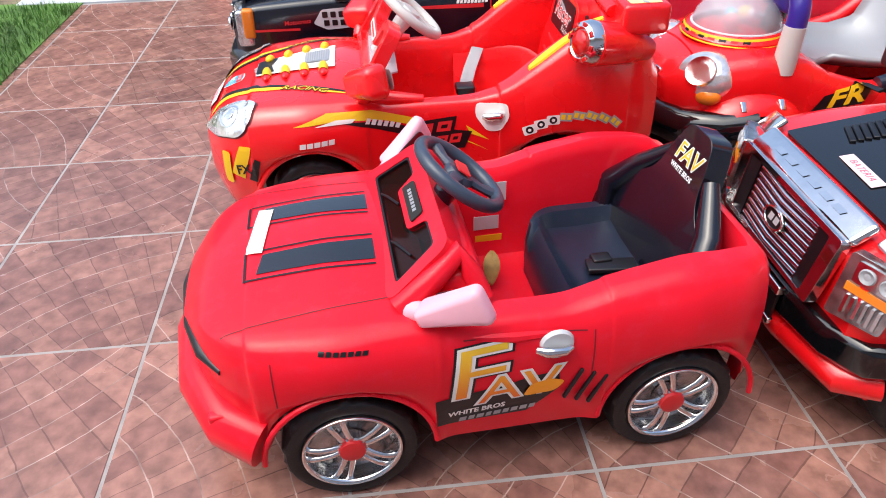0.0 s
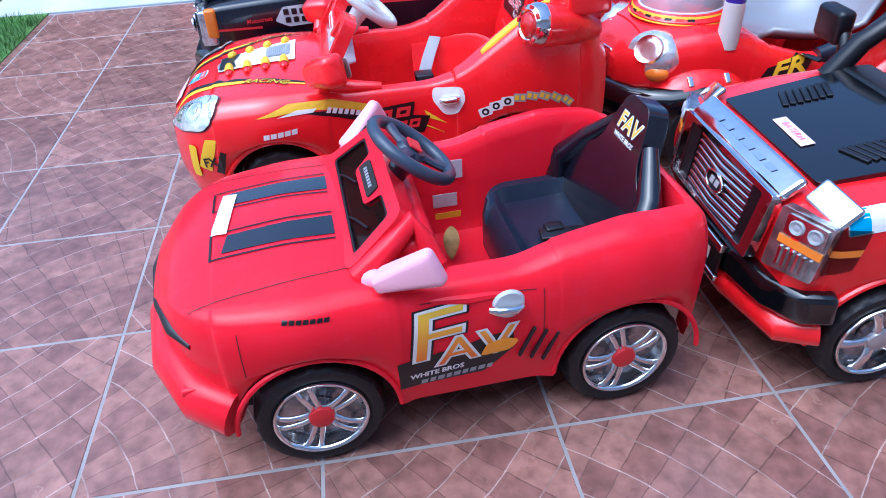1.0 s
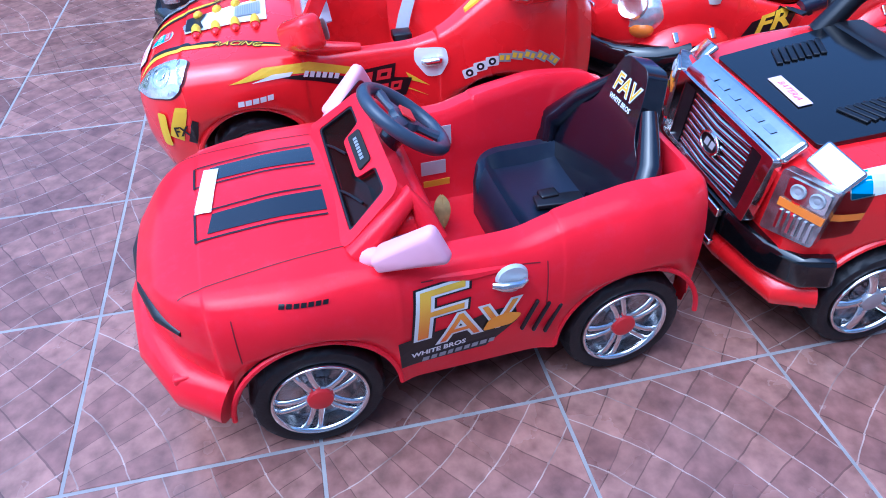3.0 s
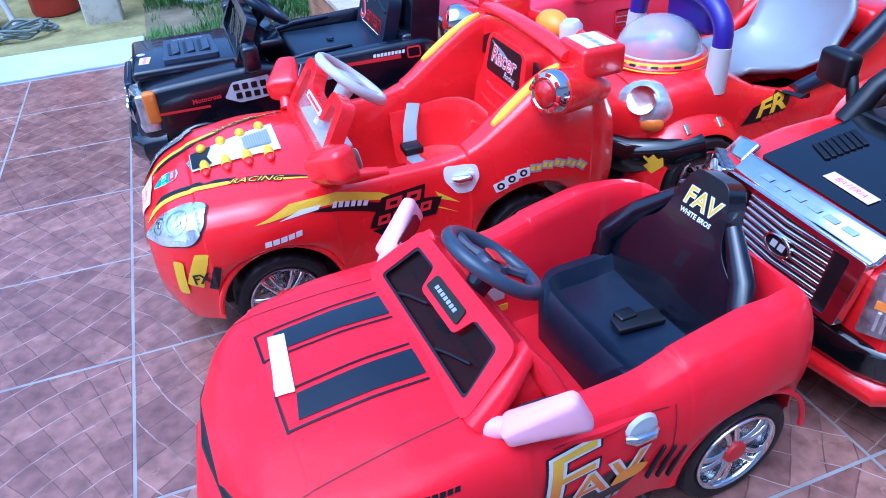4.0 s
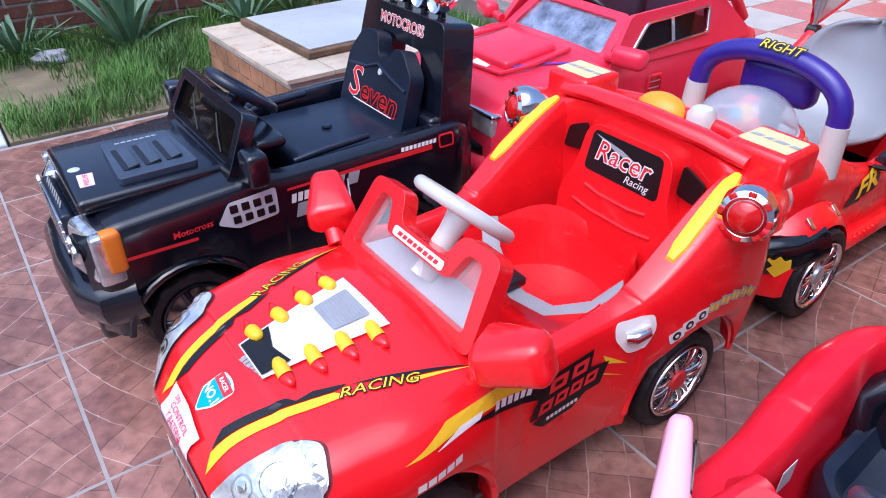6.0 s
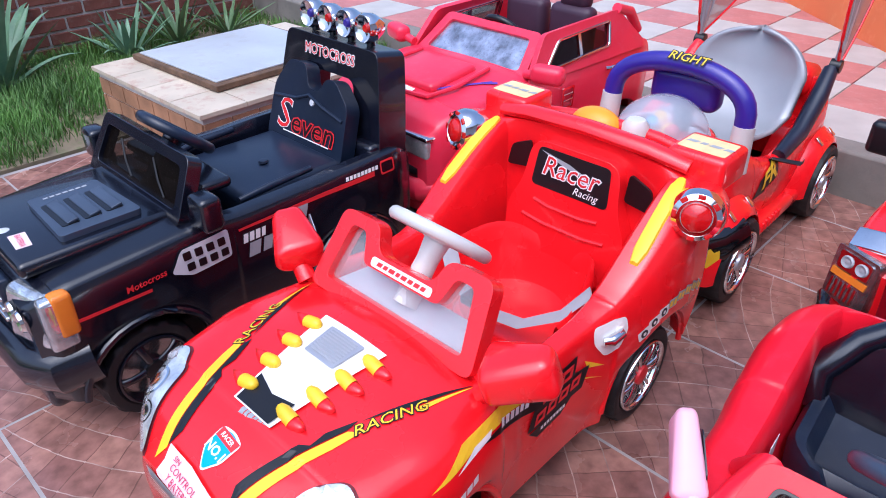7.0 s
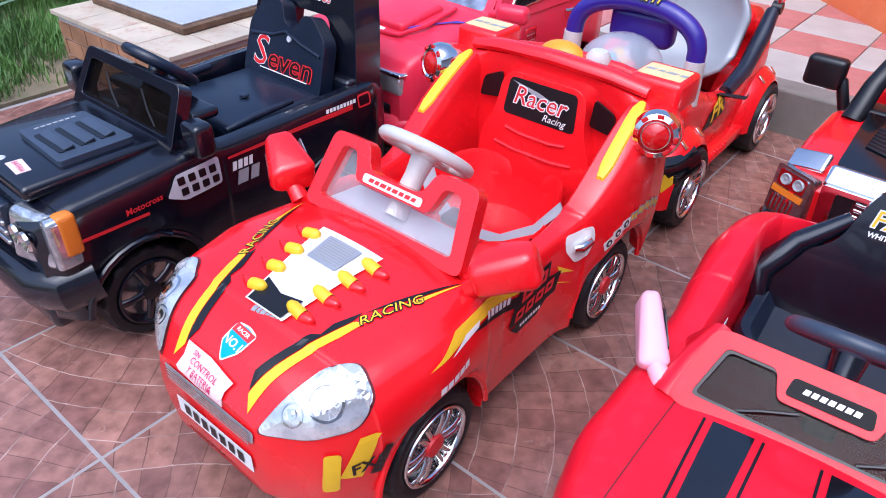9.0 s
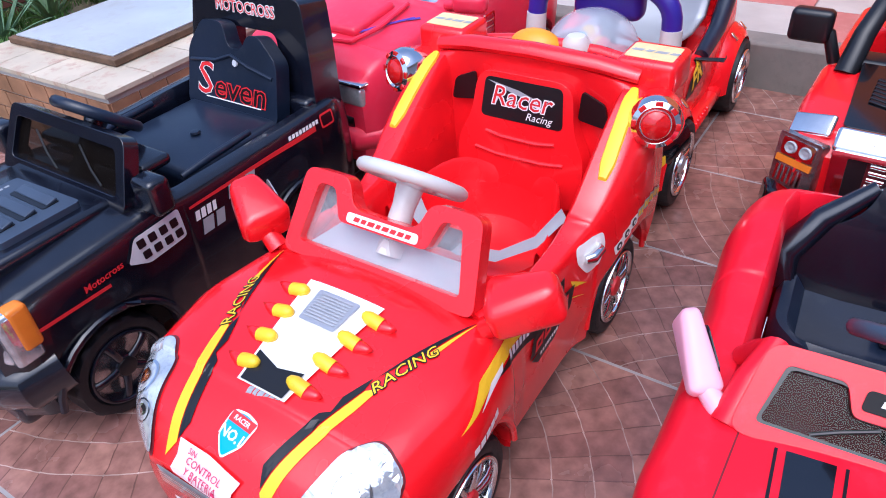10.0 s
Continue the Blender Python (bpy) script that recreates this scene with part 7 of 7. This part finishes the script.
# ---- sun-bleached red estate ----
def estate():
    car = thing("ride_on_car", "sun-bleached red ride-on estate with chrome window trim", "ride-on car", pose(1.775, 1.835, 0, 0, 0, 178.0), "ride-on cars")
    keys = [(0.60, .20, .22, .19, .15, .26, .37, .38), (0.585, .24, .255, .22, .13, .27, .405, .415), (0.53, .258, .272, .235, .12, .28, .435, .445),
            (0.40, .264, .28, .24, .12, .30, .455, .47), (0.25, .264, .28, .24, .12, .31, .475, .49), (0.16, .262, .278, .245, .12, .31, .47, .475),
            (0.05, .26, .276, .25, .12, .31, .465, .47), (-0.30, .26, .276, .25, .12, .31, .465, .47), (-0.45, .258, .272, .24, .13, .31, .475, .485), (-0.52, .23, .245, .21, .14, .30, .45, .46)]
    bm = shell(keys, [(0.34, 0.148), (-0.34, 0.148)], 0.122, (-0.40, 0.13, 0.222, 0.18), smooth_by=1, boxy=3.0)
    tree = tree_of(bm)
    part("body", bm, PINKRED, car)
    chassis(car, -0.46, 0.52, 0.17, 0.07, 0.16)
    four_wheels("estate", 0.122, 0.09, car, 0.34, -0.34, 0.234, SILVER, 5, False)
    # bonnet ridges, label, violet stroke
    part("bonnet_ridge", tube([(0.26, 0.150, 0.492), (0.42, 0.165, 0.474), (0.50, 0.13, 0.456), (0.515, 0.0, 0.452), (0.50, -0.13, 0.456), (0.42, -0.165, 0.474), (0.26, -0.150, 0.492)], 0.007, 8), PINKRED, car)
    part("bonnet_scoop", soft_box(0.27, 0.47, -0.115, 0.115, 0.455, 0.490, 0.016), PINKRED, car, m=Matrix.Translation((0.37, 0, 0.47)) @ Matrix.Rotation(radians(7), 4, "Y") @ Matrix.Translation((-0.37, 0, -0.47)))
    sticker("label", plate([(-0.012, -0.036), (0.012, -0.036), (0.012, 0.036), (-0.012, 0.036)], cell=0.02), VWHITE, car, tree, top(0.49, 0.02, 4), 0.003, "white paper label")
    for a, b in (((0.46, 0.10), (0.30, 0.215)), ((0.33, 0.195), (0.30, 0.225))):
        sticker("violet_stroke", plate([(-0.09 if a[0] > 0.4 else -0.02, -0.005), (0.09 if a[0] > 0.4 else 0.02, -0.005), (0.09 if a[0] > 0.4 else 0.02, 0.005), (-0.09 if a[0] > 0.4 else -0.02, 0.005)], cell=0.02), PURPLE, car, tree, top((a[0] + b[0]) / 2, (a[1] + b[1]) / 2, 35 if a[0] > 0.4 else 45), 0.004)
    # windscreen with crinkled film
    m = axes((0.190, 0, 0.462), (0, 1, 0), (-0.11, 0, 0.095))
    hole = rounded([(-0.205, 0.014), (0.205, 0.014), (0.175, 0.132), (-0.175, 0.132)], 0.016)
    fr = part("windscreen_frame", plate(rounded([(-0.245, -0.018), (0.245, -0.018), (0.205, 0.160), (-0.205, 0.160)], 0.022), 0.028, [hole]), PINKRED, car, bevel=0.007, m=m @ Matrix.Translation((0, 0, -0.016)))
    part("windscreen", plate(hole, 0.003, cell=0.03), FOIL, fr, "crinkled reflective windscreen", m=m @ Matrix.Translation((0, 0, -0.002)))
    # door uppers with chrome-edged windows
    for s in (1, -1):
        md = axes((0, s * 0.262, 0.46), (-1, 0, 0), (0, -0.22 * s, 1)) if s > 0 else axes((0, s * 0.262, 0.46), (-1, 0, 0), (0, 0.22, 1))
        outer = rounded([(-0.215, -0.01), (-0.115, 0.128), (0.28, 0.140), (0.42, 0.02), (0.42, -0.01)], 0.022)
        win = rounded([(-0.130, 0.016), (-0.052, 0.098), (0.225, 0.112), (0.215, 0.034)], 0.012)
        up = part("door_upper", plate(outer, 0.020, [win]), PINKRED, car, bevel=0.005, m=md @ Matrix.Translation((0, 0, -0.010)))
        part("window", plate(win, 0.003), SMOKE, up, "smoked window", m=md)
        part("window_trim", tube([(u, v, 0.0115 * (1)) for u, v in win], 0.0048, 8, closed=True), CHROME, up, "chrome window trim", m=md)
        part("window_post", plate([(0.055, 0.024), (0.070, 0.024), (0.066, 0.112), (0.052, 0.112)], 0.008), CHROME, up, m=md)
        mir = part("mirror", soft_box(-0.030, 0.025, -0.052, 0.052, -0.026, 0.030, 0.020), PINKRED, car, m=Matrix.Translation((0.205, s * 0.335, 0.50)) @ Matrix.Rotation(radians(15 * s), 4, "Z"))
        part("mirror_stalk", tube([(0.205, s * 0.25, 0.485), (0.205, s * 0.30, 0.495)], 0.014, 10), PINKRED, mir)
        part("door_handle", tube([(-0.185, s * 0.282, 0.425), (-0.20, s * 0.290, 0.425), (-0.235, s * 0.290, 0.425), (-0.245, s * 0.282, 0.425)], 0.007, 8), CHROME, car)
        lad = part("side_vent", plate(rounded([(-0.03, -0.036), (0.03, -0.036), (0.03, 0.036), (-0.03, 0.036)], 0.008), 0.006, [rounded([(-0.023, -0.029), (0.023, -0.029), (0.023, 0.029), (-0.023, 0.029)], 0.005)]), CHROME, car, m=axes((0.02, s * 0.279, 0.375), (-s, 0, 0), (0, 0, 1)))
        for k in (-0.010, 0.010):
            part("vent_bar", soft_box(-0.024, 0.024, k - 0.003, k + 0.003, 0, 0.006, 0.002), CHROME, lad, m=axes((0.02, s * 0.279, 0.375), (-s, 0, 0), (0, 0, 1)))
        hl = part("headlamp", soft_box(0.55, 0.605, s * 0.185 - 0.052, s * 0.185 + 0.052, 0.315, 0.375, 0.014), LENS, car)
        part("lamp_trim", soft_box(0.552, 0.61, s * 0.185 - 0.058, s * 0.185 + 0.058, 0.374, 0.388, 0.006), CHROME, hl)
        rl = part("round_lamp", lathe([(0.036, -0.03), (0.038, 0.0), (0.030, 0.012), (0.018, 0.008), (0, 0.010)], 24), CHROME, car, m=Matrix.Translation((0.60, s * 0.13, 0.225)) @ Matrix.Rotation(radians(90), 4, "Y"))
        part("lens", lathe([(0.017, 0.008), (0.010, 0.014), (0, 0.015)], 18), REDLENS, rl, m=Matrix.Translation((0.60, s * 0.13, 0.225)) @ Matrix.Rotation(radians(90), 4, "Y"))
    part("grille", soft_box(0.575, 0.612, -0.125, 0.125, 0.305, 0.392, 0.012), CHROME, car, "chrome grille")
    part("bumper", tube([(0.52, 0.265, 0.22), (0.595, 0.20, 0.215), (0.62, 0, 0.21), (0.595, -0.20, 0.215), (0.52, -0.265, 0.22)], 0.038, 12), PINKRED, car)
    part("bumper_insert", tube([(0.585, 0.19, 0.265), (0.612, 0.0, 0.262), (0.585, -0.19, 0.265)], 0.022, 10), VBLACK, car)
    steering(car, 0.015, 0.525, 0.078, VBLACK, VBLACK, 40, 0.011)
    for y in (-0.10, 0.10):
        st = part("seat_back", soft_box(-0.26, -0.19, y - 0.088, y + 0.088, 0.30, 0.60, 0.028), PLUM, car, "dark plum padded seat")
        part("headrest", soft_box(-0.265, -0.205, y - 0.06, y + 0.06, 0.585, 0.665, 0.026), PLUM, st)
        part("cushion", soft_box(-0.20, 0.0, y - 0.088, y + 0.088, 0.26, 0.33, 0.024), PLUM, st)
    part("roof_rail", tube([(-0.28, 0.235, 0.600), (-0.37, 0.232, 0.575), (-0.44, 0.228, 0.50)], 0.018, 10), PINKRED, car)
    part("roof_rail", tube([(-0.28, -0.235, 0.600), (-0.37, -0.232, 0.575), (-0.44, -0.228, 0.50)], 0.018, 10), PINKRED, car)
    return car


estate()


# ---- single pieces of the floor, pavement and brick wall ----
bmT = box(0, 0, 0, TILEW - 0.007, TILEW - 0.007, 0.012)
bmesh.ops.bevel(bmT, geom=[e for e in bmT.edges if e.verts[0].co.z > 0 and e.verts[1].co.z > 0], offset=0.0012, segments=1, affect="EDGES")
tile_me = bpy.data.meshes.new("tile")
bmT.to_mesh(tile_me)
bmT.free()
tile_me.materials.append(TILE)
rnd = random.Random(12)
for i in range(GX0, GX1):
    for j in range(GY0, GY1):
        x, y = (i + 0.5) * TILEW, (j + 0.5) * TILEW
        if x > 2.5 or y > 3.1 or (x < -1.35 and 1.9 < y):
            continue
        t = new("tile", tile_me)
        t.parent = floor
        t.matrix_world = pose(x, y, -0.0062 + rnd.uniform(-0.0004, 0.0004), rnd.uniform(-0.06, 0.06), rnd.uniform(-0.06, 0.06), 90 * ((i + 2 * j) % 4))
PT = 0.33
bmP = box(0, 0, 0, PT - 0.006, PT - 0.006, 0.014)
bmesh.ops.bevel(bmP, geom=[e for e in bmP.edges if e.verts[0].co.z > 0 and e.verts[1].co.z > 0], offset=0.0015, segments=1, affect="EDGES")
pave_me = []
for mt in (PAVEW, PAVER):
    me = bpy.data.meshes.new("paving_tile")
    bmP.to_mesh(me)
    me.materials.append(mt)
    pave_me.append(me)
bmP.free()
for i in range(9):
    for j in range(-4, 14):
        t = new("paving_tile", pave_me[(i + j) % 2])
        t.parent = pavement
        t.matrix_world = pose(2.585 + (i + 0.5) * PT, 0.1 + (j + 0.5) * PT, 0.1595 + rnd.uniform(-0.0006, 0.0006), 0, 0, 0)
brick_row_wall(wall_brick, 0.0, 2.38, 0.0, 14, 0.20, 0.058, 0.014, Matrix.Translation((0, 4.518, 0)), 0.02, BRICK, 31)
